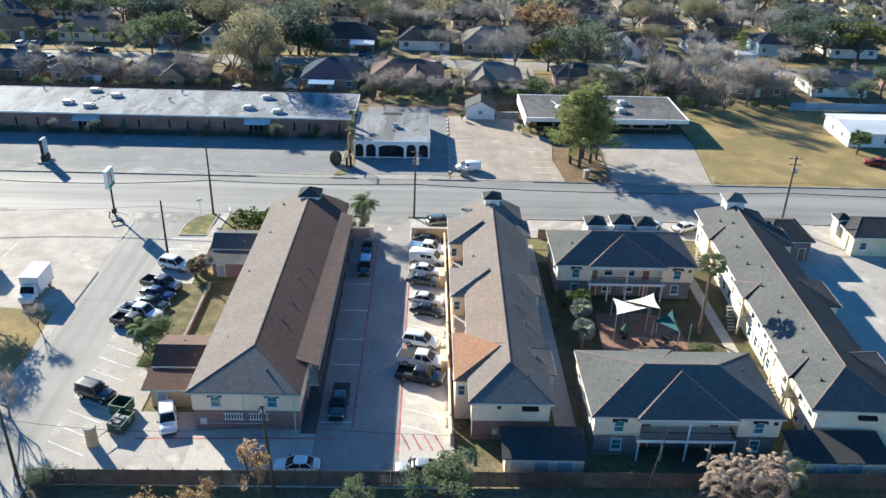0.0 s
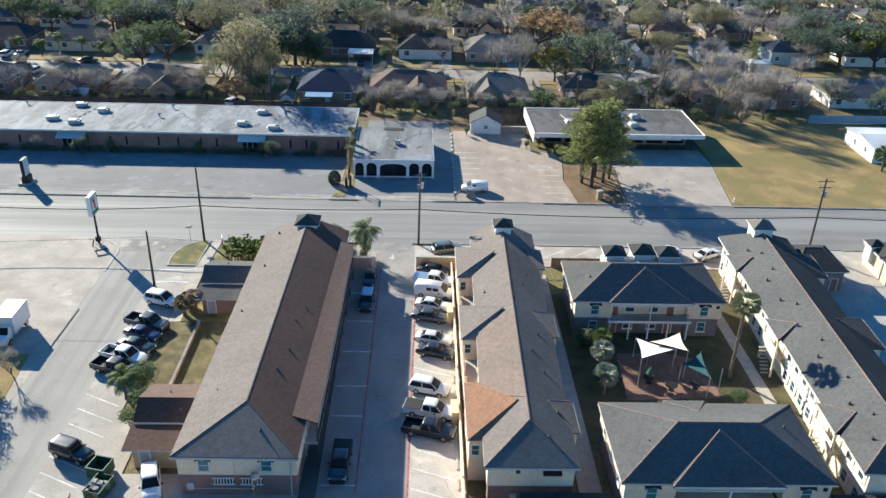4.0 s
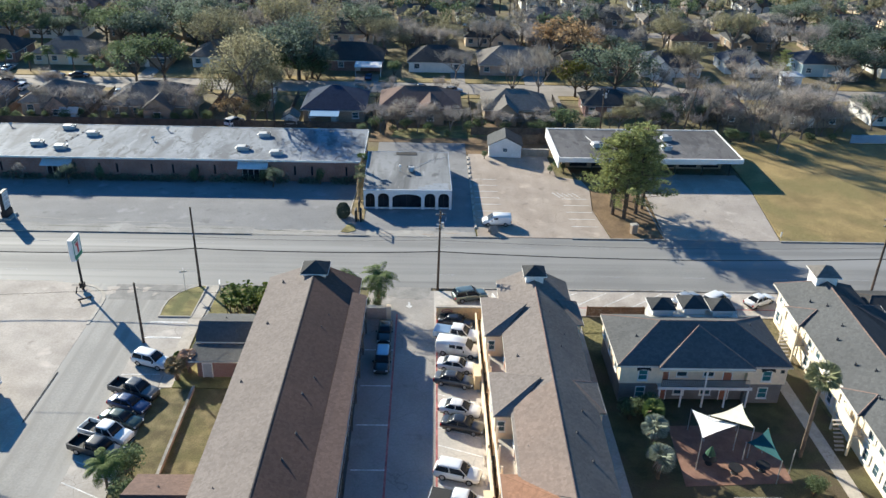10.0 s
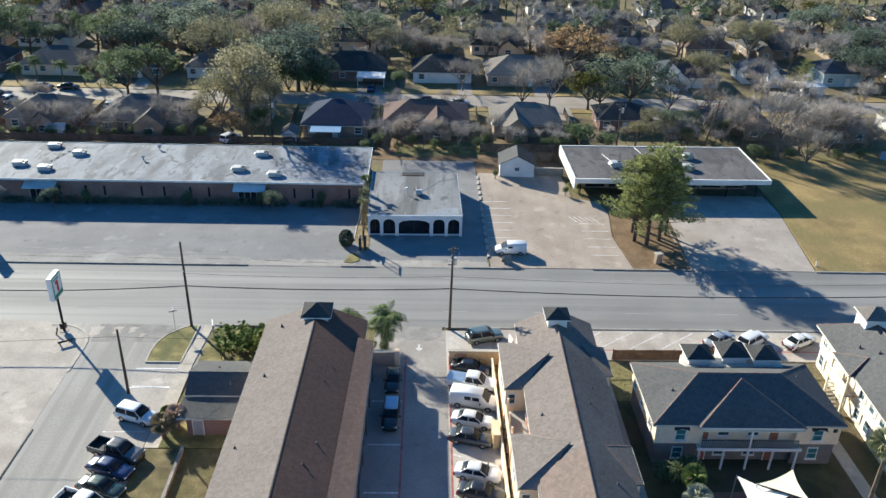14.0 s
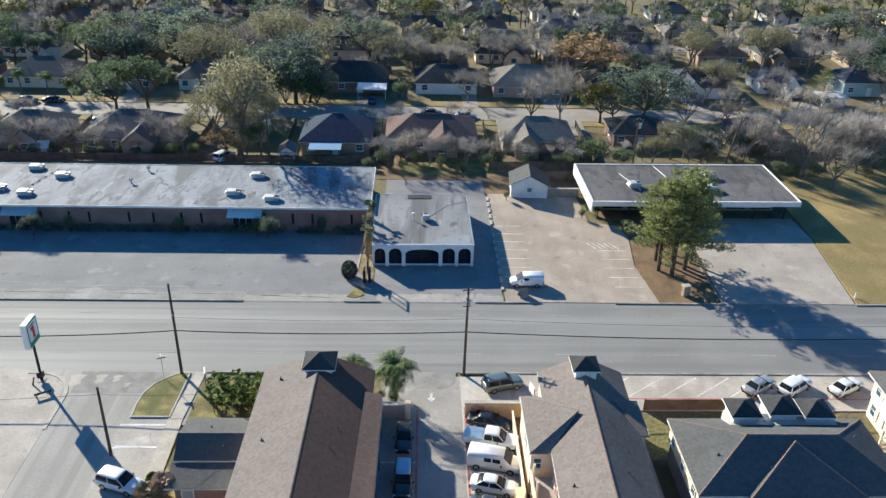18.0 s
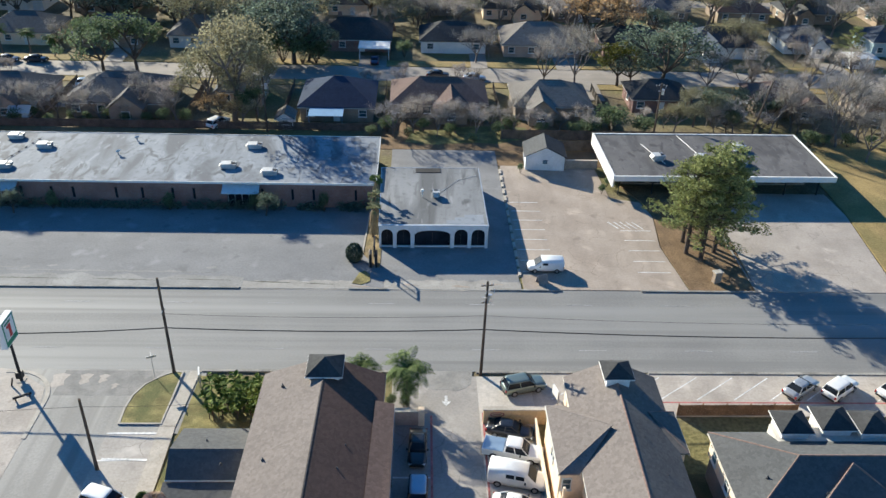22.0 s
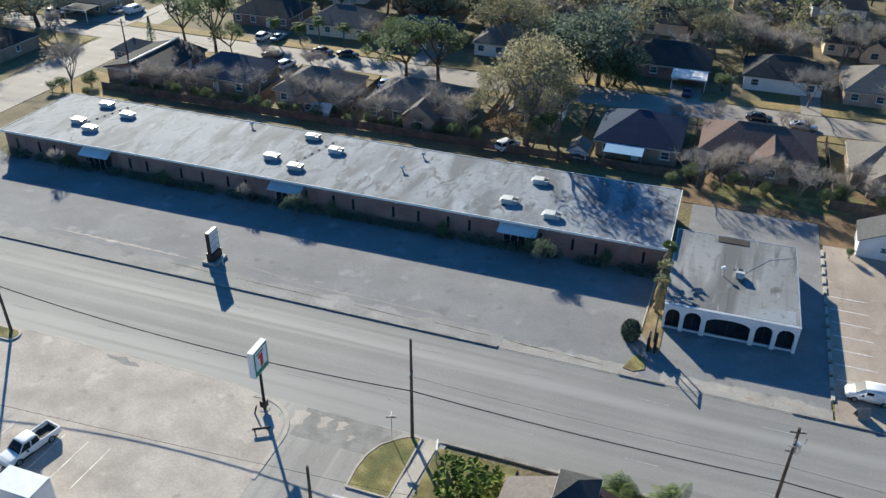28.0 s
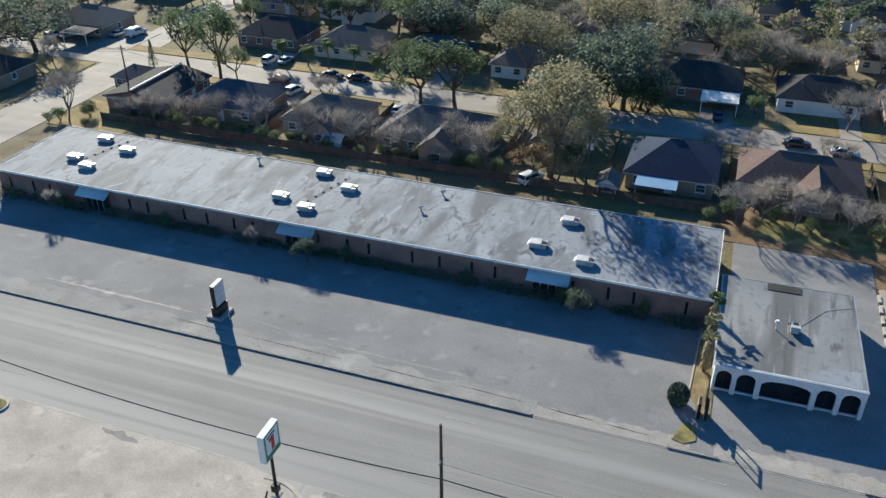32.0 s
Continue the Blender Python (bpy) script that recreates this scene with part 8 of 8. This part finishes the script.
palm(-0.7, -30.4, 3.8, "feather", "smaller queen palm beside the drive", 0.14, 1.0)
tree("shrub", 4.3, -31.0, 2.2, 0.75, None, "at the foot of the palm")
palm(-18.6, -48.6, 1.9, "fan", "small dry fan palm by the grass yard", 0.22, 0.75, 0, STRAW)
palm(-17.4, -47.2, 2.2, "fan", "small dry fan palm beside the walk", 0.22, 0.7, 0, LEAF_PK)
palm(-18.8, -46.0, 1.3, "fan", "small dry fan palm on the bay edge", 0.22, 0.5)
palm(-20.6, -66.5, 3.2, "feather", "queen palm over the parking bays", 0.14, 0.9)
palm(-0.7, 5.2, 5.4, "fan", "slim palm with straw coloured skirt beside the arcade building", 0.2, 0.62, 0, LEAF_PALE, True)
palm(-0.9, 3.0, 4.6, "fan", "slim palm with straw coloured skirt at the building corner", 0.22, 0.62, 0, LEAF_PALE, True)
palm(-0.9, 8.6, 6.0, "fan", "slim green palm between the two buildings", 0.2, 0.6, 0, None, True)
palm(103.6, 8.4, 3.4, "fan", "fan palm before the white house", 0.24, 1.3)
for i in range(5):
    palm(-73 - i * 5.5, 79.0 + (i % 2), 4.0 + i % 3, "feather", "small yard palm along the street", 0.15, 0.9)
KD = base("dry_palm_clump", 46.2, -91.4, 0, 0, "large clump of dried pinkish palm fronds behind the fence", "shrub")
s = Shape()
rg = random.Random(4)
for i in range(270):
    o = Vector((rg.uniform(-3.9, 3.9), rg.uniform(-1.6, 1.6), rg.uniform(1.2, 5.2)))
    a = rg.uniform(0, 6.3)
    frond(s, o, (math.cos(a), math.sin(a), 0.7), 1.5, 2.4, 0.28, rg, 5)
tagged(part("foliage", s, LEAF_PK, KD), kind="stuff")
for i in range(14):
    part("stem", Shape().tube((rg.uniform(-3.4, 3.4), rg.uniform(-1.2, 1.2), -0.1), (rg.uniform(-3.4, 3.4), rg.uniform(-1.2, 1.2), 3.2), 0.1, 0.06, 5, False), PALMW, KD)
BN = base("planting_bed", -13.6, -31.8, 0.1, 0, "bed of tall broad leaved green plants by the road", "shrub")
s, t = Shape(), Shape()
rg = random.Random(9)
for i in range(60):
    x, y = rg.uniform(-2.9, 2.9), rg.uniform(-2.8, 1.8)
    h = rg.uniform(1.6, 3.2)
    t.tube((x, y, -0.1), (x, y, h * 0.8), 0.06, 0.03, 4, False)
    for k in range(8):
        a = rg.uniform(0, 6.3)
        d = Vector((math.cos(a), math.sin(a), rg.uniform(0.1, 1.0))).normalized() * rg.uniform(0.6, 1.1)
        p = Vector((x, y, h * rg.uniform(0.5, 1.0)))
        w = d.cross(Vector((0, 0, 1))).normalized() * 0.26
        m = p + d * 0.55
        s.poly([p, m + w, p + d - Vector((0, 0, 0.25)), m - w])
tagged(part("foliage", s, LEAF_BAN, BN), kind="stuff")
tagged(part("undergrowth", t, BARK, BN), kind="stuff")
STRAWBED = mat("straw_bed", (0.36, 0.265, 0.14), 0.95, big=(1.2, 0.3), fine=(0.12, 0.45), bump=0.05, tint=(0.24, 0.19, 0.09))
sheet("planting_strip", [(-2.05, -1.6), (-0.2, -5.0), (0.3, -5.0), (0.4, 11.0), (-1.6, 11.0)], 0.12, STRAWBED, "narrow straw covered planting strip beside the arcade building", "ground", 0.3)
setting("kerb_strip", Shape().prism([(-2.25, -1.6), (-2.07, -1.6), (-1.62, 11.0), (-1.8, 11.0)], -0.1, 0.2), WALK, "pale broken kerb of the planting strip", "kerb")
sheet("verge_tuft", [(-3.1, -8.9), (-1.9, -9.2), (-0.8, -8.4), (-0.9, -6.9), (-1.6, -5.9), (-2.3, -6.3), (-2.6, -7.4)], 0.13, GRASS, "tuft of grass at the kerb end", "lawn", 0.3)


# ---- vehicles ----
def hull(stations, n=8):
    """A rounded body along x from stations of x, bottom, top, half width."""
    out = []
    for x, z0, z1, w in stations:
        h = z1 - z0
        out.append([(x, y, z) for y, z in ((-w * 0.9, z0), (-w, z0 + h * 0.25), (-w, z0 + h * 0.72), (-w * 0.9, z1 - 0.02), (-w * 0.5, z1 + 0.015), (w * 0.5, z1 + 0.015), (w * 0.9, z1 - 0.02), (w, z0 + h * 0.72), (w, z0 + h * 0.25), (w * 0.9, z0))])
    return Shape().rings(out)


def cabin(x0, x1, x2, x3, zb, zt, wb, wt, inset=0.0):
    """The rounded glass house: base from x0 to x3, roof from x1 to x2."""
    low = rounded(x0, -wb, x3, wb, 0.22, 3)
    top = rounded(x1, -wt, x2, wt, 0.26, 3)
    mid = [((a[0] * 0.52 + b[0] * 0.48) , (a[1] * 0.55 + b[1] * 0.45) * 1.02) for a, b in zip(low, top)]
    return Shape().rings([[(x, y, z) for x, y in r] for r, z in ((low, zb), (mid, zb + (zt - zb) * 0.52), (top, zt))])


CARS = {
    "sedan": dict(L=4.75, W=0.9, r=0.33, wb=(-1.38, 1.42), st=((-2.37, 0.32, 0.86, 0.72), (-2.2, 0.25, 0.98, 0.86), (-1.2, 0.2, 1.0, 0.9), (0.8, 0.2, 0.97, 0.9), (1.9, 0.22, 0.86, 0.88), (2.3, 0.28, 0.72, 0.76), (2.38, 0.35, 0.62, 0.6)), cab=(-1.75, -1.05, 0.25, 1.1, 0.95, 1.44, 0.82, 0.62)),
    "suv": dict(L=4.75, W=0.94, r=0.37, wb=(-1.38, 1.4), st=((-2.37, 0.4, 1.0, 0.82), (-2.25, 0.3, 1.12, 0.92), (-1.2, 0.27, 1.14, 0.94), (0.9, 0.27, 1.1, 0.94), (1.95, 0.3, 1.02, 0.92), (2.3, 0.36, 0.86, 0.82), (2.38, 0.42, 0.72, 0.66)), cab=(-2.25, -1.95, 0.35, 1.15, 1.08, 1.74, 0.87, 0.72)),
    "jeep": dict(L=4.6, W=0.93, r=0.42, wb=(-1.35, 1.45), st=((-2.3, 0.5, 1.1, 0.82), (-2.2, 0.42, 1.18, 0.9), (0.7, 0.42, 1.18, 0.92), (1.9, 0.45, 1.12, 0.86), (2.25, 0.5, 1.05, 0.78)), cab=(-2.2, -2.1, 0.45, 0.8, 1.14, 1.85, 0.86, 0.8)),
    "van": dict(L=5.5, W=1.0, r=0.37, wb=(-1.75, 1.75), st=((-2.75, 0.4, 1.9, 0.9), (-2.65, 0.3, 2.05, 0.98), (-1.0, 0.28, 2.08, 1.0), (0.9, 0.28, 2.05, 0.98), (1.25, 0.28, 1.6, 0.98), (1.7, 0.28, 1.2, 0.97), (2.55, 0.3, 1.05, 0.92), (2.75, 0.42, 0.8, 0.76)), cab=None),
    "smallvan": dict(L=4.75, W=0.92, r=0.33, wb=(-1.45, 1.45), st=((-2.37, 0.4, 1.7, 0.82), (-2.25, 0.3, 1.82, 0.9), (-0.4, 0.28, 1.84, 0.92), (0.55, 0.28, 1.8, 0.9), (0.95, 0.28, 1.45, 0.9), (1.45, 0.28, 1.08, 0.89), (2.15, 0.3, 0.95, 0.84), (2.38, 0.42, 0.75, 0.66)), cab=None),
    "pickup": dict(L=5.85, W=0.98, r=0.40, wb=(-1.75, 1.85), st=((0.2, 0.4, 1.16, 0.96), (0.9, 0.4, 1.16, 0.98), (1.5, 0.4, 1.14, 0.98), (2.5, 0.42, 1.1, 0.95), (2.85, 0.46, 1.0, 0.88), (2.93, 0.5, 0.86, 0.76)), cab=(-0.75, -0.6, 0.85, 1.6, 1.12, 1.84, 0.9, 0.74)),
}


def wheel_set(key):
    t = Shape()
    rings = []
    for y, k in ((-0.11, 0.86), (-0.09, 1.0), (0.09, 1.0), (0.11, 0.86)):
        rings.append([(key * k * math.cos(i * math.pi / 8), y, key * k * math.sin(i * math.pi / 8)) for i in range(16)])
    t.rings(rings)
    r = Shape().tube((0, -0.118, 0), (0, 0.118, 0), key * 0.62, key * 0.62, 12)
    return t.mesh("tyre", TYRE, True), r.mesh("rim", RIM)


def car(kind, x, y, turn, color, label, z=0.05, bed=None, top=None, cat="car"):
    """A parked vehicle; its nose points along its own x."""
    k = CARS[kind]
    V = base("van" if "van" in kind else "pickup_truck" if kind == "pickup" else "car", x, y, z, turn, label, cat, "parked vehicles")
    def body():
        s = hull(k["st"])
        if kind == "pickup":
            s.box(-0.85, -0.96, 0.42, 0.25, 0.96, 1.16)
            s.box(-2.9, -0.96, 0.45, -0.85, 0.96, 0.62).box(-2.9, -0.98, 0.62, -0.85, -0.88, 1.16).box(-2.9, 0.88, 0.62, -0.85, 0.98, 1.16).box(-2.93, -0.95, 0.55, -2.82, 0.95, 1.14)
        return s.mesh("body", color, kind != "pickup")
    part("body", cached(("cb", kind, color.name), body), color, V)
    if k["cab"]:
        part("glasshouse", cached(("cg", kind), lambda: cabin(*k["cab"]).mesh("glasshouse", GLASS_D, True)), GLASS_D, V)
        x0, x1, x2, x3, zb, zt, wb, wt = k["cab"]
        def roof():
            s = Shape().rings([[(x, y, z) for x, y in rounded(x1 - e, -wt - e, x2 + e, wt + e, 0.28, 3)] for e, z in ((0.05, zt - 0.07), (0.03, zt + 0.0), (-0.12, zt + 0.05), (-0.35, zt + 0.065))])
            return s.mesh("roof", top or color, True)
        part("roof", cached(("cr", kind, (top or color).name), roof), color, V)
        for n_, (a_, b_) in enumerate((((x0, wb, zb), (x1, wt, zt)), ((x3, wb, zb), (x2, wt, zt)), (((x0 + x3) / 2 - 0.1, wb + 0.01, zb), ((x1 + x2) / 2, wt + 0.01, zt)))):
            for q in (-1, 1):
                part("pillar", cached(("cp", kind, color.name, n_, q), lambda: Shape().tube((a_[0], a_[1] * q, a_[2]), (b_[0], b_[1] * q, b_[2]), 0.055, 0.045, 5).mesh("pillar", color)), color, V)
    else:
        xa, w = (0.92, 0.9) if kind == "van" else (0.56, 0.82)
        zt, zm = (2.02, 1.22) if kind == "van" else (1.78, 1.1)
        dx = 0.78 if kind == "van" else 0.85
        part("windscreen", cached(("cw", kind), lambda: Shape().slab([(xa + 0.06, -w * 0.86, zt + 0.0), (xa + dx + 0.06, -w * 0.95, zm + 0.06), (xa + dx + 0.06, w * 0.95, zm + 0.06), (xa + 0.06, w * 0.86, zt + 0.0)], 0.05).mesh("windscreen", GLASS_D)), GLASS_D, V)
        wide = k["W"]
        for q in (-1, 1):
            yy = q * (wide + 0.004)
            for a, b in ((-0.1, 0.7), (-1.0, -0.25)) if kind == "van" else ((-0.2, 0.5),):
                part("side_window", cached(("cs", kind, q, a), lambda: Shape().box(a, min(yy, yy - q * 0.03), zm + 0.12, b, max(yy, yy - q * 0.03), zt - 0.22).mesh("side_window", GLASS_D)), GLASS_D, V)
    if kind == "pickup":
        part("bed_liner", cached("liner", lambda: Shape().box(-2.8, -0.87, 0.63, -0.88, 0.87, 0.68).mesh("bed_liner", TRIM)), TRIM, V)
        if bed:
            part("bed_cover", Shape().box(-2.85, -0.93, 1.14, -0.87, 0.93, 1.2), bed, V)
    if kind == "jeep":
        part("spare_wheel", cached("spare", lambda: Shape().tube((-2.5, 0, 0.95), (-2.28, 0, 0.95), 0.38, 0.38, 14).mesh("spare_wheel", TYRE)), TYRE, V)
    L, r = k["L"] / 2, k["r"]
    zl = k["st"][-2][2] - 0.06
    wl = k["st"][-2][3]
    xs = k["st"][-2][0]
    zr_ = min(1.0, k["st"][0][2]) if kind != "pickup" else 1.0
    for q in (-1, 1):
        part("headlight", cached(("hl", kind, q), lambda: Shape().box(xs - 0.12, q * wl * 0.82 - 0.16, zl - 0.16, xs + 0.05, q * wl * 0.82 + 0.16, zl + 0.02).mesh("headlight", LAMP_W)), LAMP_W, V)
        part("taillight", cached(("tl", kind, q), lambda: Shape().box(-L - 0.02, q * 0.78 - 0.1, zr_ - 0.28, -L + 0.14, q * 0.78 + 0.1, zr_ - 0.02).mesh("taillight", LAMP_R)), LAMP_R, V)
        part("mirror", cached(("mi", kind, q), lambda: Shape().box(0.75, q * (k["W"] + 0.1) - 0.09, 1.0, 0.9, q * (k["W"] + 0.1) + 0.09, 1.16).mesh("mirror", TRIM)), TRIM, V)
    part("front_bumper", cached(("bf", kind), lambda: Shape().box(L - 0.14, -0.7, 0.3, L + 0.03, 0.7, 0.5).mesh("front_bumper", TRIM)), TRIM, V)
    part("rear_bumper", cached(("br", kind), lambda: Shape().box(-L - 0.03, -0.75, 0.35, -L + 0.1, 0.75, 0.55).mesh("rear_bumper", TRIM)), TRIM, V)
    part("underbody", cached(("ub", kind), lambda: Shape().box(-L + 0.3, -0.8, 0.16, L - 0.3, 0.8, 0.45).mesh("underbody", TRIM)), TRIM, V)
    ty, ri = cached(("wh", r), lambda: wheel_set(r))
    for wx in k["wb"]:
        for q in (-1, 1):
            w = part("wheel", ty, TYRE, V)
            w.location = (wx, q * (k["W"] - 0.09), r)
            part("rim", ri, RIM, w)
    return V


BAYS = "in a side street bay"
COURT = "in the parking court"
car("suv", -22.3, -45.6, -20, CAR_WHITE, "white sport utility car " + BAYS)
car("pickup", -22.6, -51.4, -20, CAR_GREY, "dark grey pickup truck " + BAYS)
car("sedan", -22.4, -53.9, -20, CAR_NAVY, "navy blue saloon car " + BAYS)
car("sedan", -22.4, -56.6, -20, CAR_GREEN, "dark green saloon car " + BAYS)
car("pickup", -23.2, -58.9, -20, CAR_WHITE, "white pickup truck with black bed " + BAYS)
car("pickup", -23.4, -61.4, -20, CAR_BLACK, "black pickup truck " + BAYS)
car("jeep", -22.9, -76.2, -22, CAR_BLACK, "black boxy off road car " + BAYS)
car("suv", -13.6, -80.6, -72, CAR_WHITE, "white compact car parked by the garage wing")
car("pickup", 4.7, -77.2, -92, CAR_BLACK, "black pickup truck parked in the shaded court", bed=TRIM)
car("suv", 5.35, -45.2, -92, CAR_BLACK, "dark utility car with pale blue roof in shaded court", top=CAR_BLUE)
car("sedan", 5.35, -38.6, -92, CAR_BLACK, "black saloon car in the shaded court")
car("sedan", 14.6, -36.1, -15, CAR_BLACK, "black saloon car " + COURT)
car("pickup", 14.6, -39.1, -14, CAR_WHITE, "white pickup truck with pale blue cover " + COURT, bed=CAR_BLUE)
car("van", 14.7, -42.6, -14, CAR_WHITE, "white cargo van " + COURT)
car("sedan", 14.4, -45.9, -14, CAR_WHITE, "white saloon car with a sunroof " + COURT)
car("sedan", 14.0, -48.8, -14, CAR_GREY, "grey saloon car " + COURT)
car("sedan", 14.5, -54.2, -14, CAR_WHITE, "white saloon car " + COURT)
car("sedan", 14.7, -57.0, -16, CAR_BLACK, "black saloon car " + COURT)
car("suv", 13.9, -64.5, -16, CAR_WHITE, "white sport utility car " + COURT)
car("pickup", 13.9, -68.7, -14, CAR_WHITE, "white pickup truck with black bed cover " + COURT, bed=TRIM)
car("pickup", 13.8, -72.0, -14, CAR_BLACK, "black pickup truck " + COURT)
car("suv", 16.7, -29.3, 16, CAR_SAGE, "sage green sport utility car angled on the front strip")
car("sedan", 47.0, -29.4, 35, CAR_SILVER, "silver hatchback angled on the front strip")
car("suv", 51.2, -29.6, 35, CAR_WHITE, "white estate car angled on the front strip")
car("sedan", 57.3, -29.6, 30, CAR_WHITE, "white saloon car angled on the front strip")
car("smallvan", 22.2, -5.2, 180, CAR_WHITE, "white delivery van on the brown lot", 0.07)
car("sedan", 1.4, -87.6, 180, CAR_WHITE, "white saloon car on the back drive")
car("sedan", 13.8, -87.8, 180, CAR_SILVER, "silver saloon car on the back drive")
car("sedan", -90.8, 69.6, 180, CAR_GREY, "grey car on the residential street", 0.01)
car("suv", -84.6, 64.6, 80, CAR_WHITE, "white sport utility car on a driveway")
car("sedan", -81.5, 75.4, 0, CAR_GREY, "dark car at the street kerb", 0.01)
car("sedan", -75.6, 75.6, 0, CAR_BLACK, "black car at the street kerb", 0.01)
car("sedan", 9.4, 70.4, 0, CAR_BLACK, "black car on the residential street", 0.01)
car("sedan", 17.0, 68.9, 0, CAR_SILVER, "pale car at the street kerb", 0.01)
car("sedan", -4.2, 79.0, 90, CAR_NAVY, "dark car in a driveway")
car("suv", -98.5, 79.5, 90, CAR_WHITE, "white car in a driveway")
car("sedan", -153.0, 80.0, 80, CAR_SILVER, "silver car beside a carport")
car("suv", -156.0, 78.6, 84, CAR_WHITE, "white car beside a carport")
car("sedan", -95.2, 80.5, 90, CAR_BLUE, "pale blue car in a driveway")
car("sedan", -61.2, 62.0, 90, CAR_BLUE, "pale blue car beside a house")
car("suv", -30.6, 42.4, 60, CAR_WHITE, "white car behind the fence", -0.06)
for i, (cx_, cy_) in enumerate(((-149.5, 84.5), (-145.8, 86.5), (-142.4, 85.0), (-138.6, 86.5))):
    car(("suv", "pickup", "sedan", "van")[i], cx_, cy_, 80, (CAR_WHITE, CAR_WHITE, CAR_SILVER, CAR_WHITE)[i], "pale vehicle parked before a far house")
car("pickup", 105.5, 66.0, 0, CAR_WHITE, "white pickup truck on the residential street")
car("sedan", 84.0, -52.0, 90, CAR_GREY, "grey car on the east drive")
car("sedan", 104.6, 2.2, 160, mat("dull_red_paint", (0.22, 0.035, 0.03), 0.5, fine=(0.2, 0.1)), "dull red car by the white house", 0.08)
car("pickup", -55.3, -41.0, -101, CAR_WHITE, "white pickup truck on the corner lot")
CAR_TEAL = paint("teal_truck_paint", (0.03, 0.13, 0.15))
for bx, by, turn, cabm, lbl in ((-39.0, -53.0, -90, CAR_WHITE, "white box truck parked on the corner lot"), (-50.4, -46.8, 180, CAR_TEAL, "box truck with teal cab and white box")):
    BT = base("box_truck", bx, by, 0.05, turn, lbl, "truck")
    part("box", Shape().box(-2.3, -1.25, 0.95, 2.1, 1.25, 3.4), CAR_WHITE, BT)
    part("box_rail", Shape().box(-2.34, -1.29, 3.3, 2.14, 1.29, 3.36).box(-2.34, -1.29, 0.9, 2.14, 1.29, 1.02), METAL, BT)
    part("cab", hull(((2.2, 0.5, 2.3, 1.0), (2.7, 0.45, 2.35, 1.02), (3.2, 0.45, 1.6, 1.02), (4.0, 0.5, 1.35, 0.95), (4.2, 0.6, 1.1, 0.85))), cabm, BT)
    part("windscreen", Shape().slab([(2.75, -0.85, 2.32), (3.28, -0.95, 1.62), (3.28, 0.95, 1.62), (2.75, 0.85, 2.32)], 0.05), GLASS_D, BT)
    part("chassis", Shape().box(-2.2, -0.5, 0.55, 3.8, 0.5, 0.9), TRIM, BT)
    for q in (-1, 1):
        part("headlight", Shape().box(4.08, q * 0.68 - 0.15, 0.85, 4.22, q * 0.68 + 0.15, 1.05), LAMP_W, BT)
        for wx in (-1.4, 3.1):
            ty, ri = cached(("wh", 0.46), lambda: wheel_set(0.46))
            w = part("wheel", ty, TYRE, BT)
            w.location = (wx, q * 0.98, 0.46)
            part("rim", ri, RIM, w)

# ---- the corner lot's shop ----
CS = base("corner_shop", -75.0, -70.0, 0, 0, "plain low shop building at the back of the corner lot", "shop building")
part("wall", Shape().box(-14, -12, -0.1, 10, 6, 4.2), BRICK_T, CS)
part("roof", Shape().box(-14.3, -12.3, 4.2, 10.3, 6.3, 4.5), ROOF_A, CS)
part("shopfront", Shape().box(-10, 6.0, 0.2, 6, 6.1, 3.0), GLASS_D, CS)
LI = base("lot_island", -72.6, -27.3, 0.05, 0, "small kerbed grass island on the corner lot", "lawn")
part("kerb", Shape().prism(rounded(-3.2, -1.0, 3.2, 1.0, 0.95), 0, 0.16), WALK, LI)
part("turf", Shape().prism(rounded(-2.95, -0.75, 2.95, 0.75, 0.7), 0.1, 0.2), GRASS, LI)
LOTLINE = mat("lot_line_paint", (0.74, 0.70, 0.60), 0.8, big=(1.5, 0.2), fine=(0.2, 0.3))
for x in (-65.0, -62.2, -59.5, -53.6, -50.8, -48.15):
    stripe(x - 0.25, -43.8, x, -38.25, 0.13, LOTLINE, 0.06, "faded white stall line on the corner lot")
# ---- neighbours beyond the rear fence ----
for x, w, rf, wl, lb in ((-12, 14, SH_MID, BRICK_T, "neighbouring house beyond the rear fence"), (24, 13, SH_DARK, BRICK_R, "dark neighbouring house beyond the rear fence"), (46, 10, SH_GREY, CREAM, "cream neighbouring house beyond the rear fence"), (68, 12, AWNING, WHITE, "white neighbouring house beyond the rear fence")):
    house(x, -103.5, w, 12, rf, wl, lb)
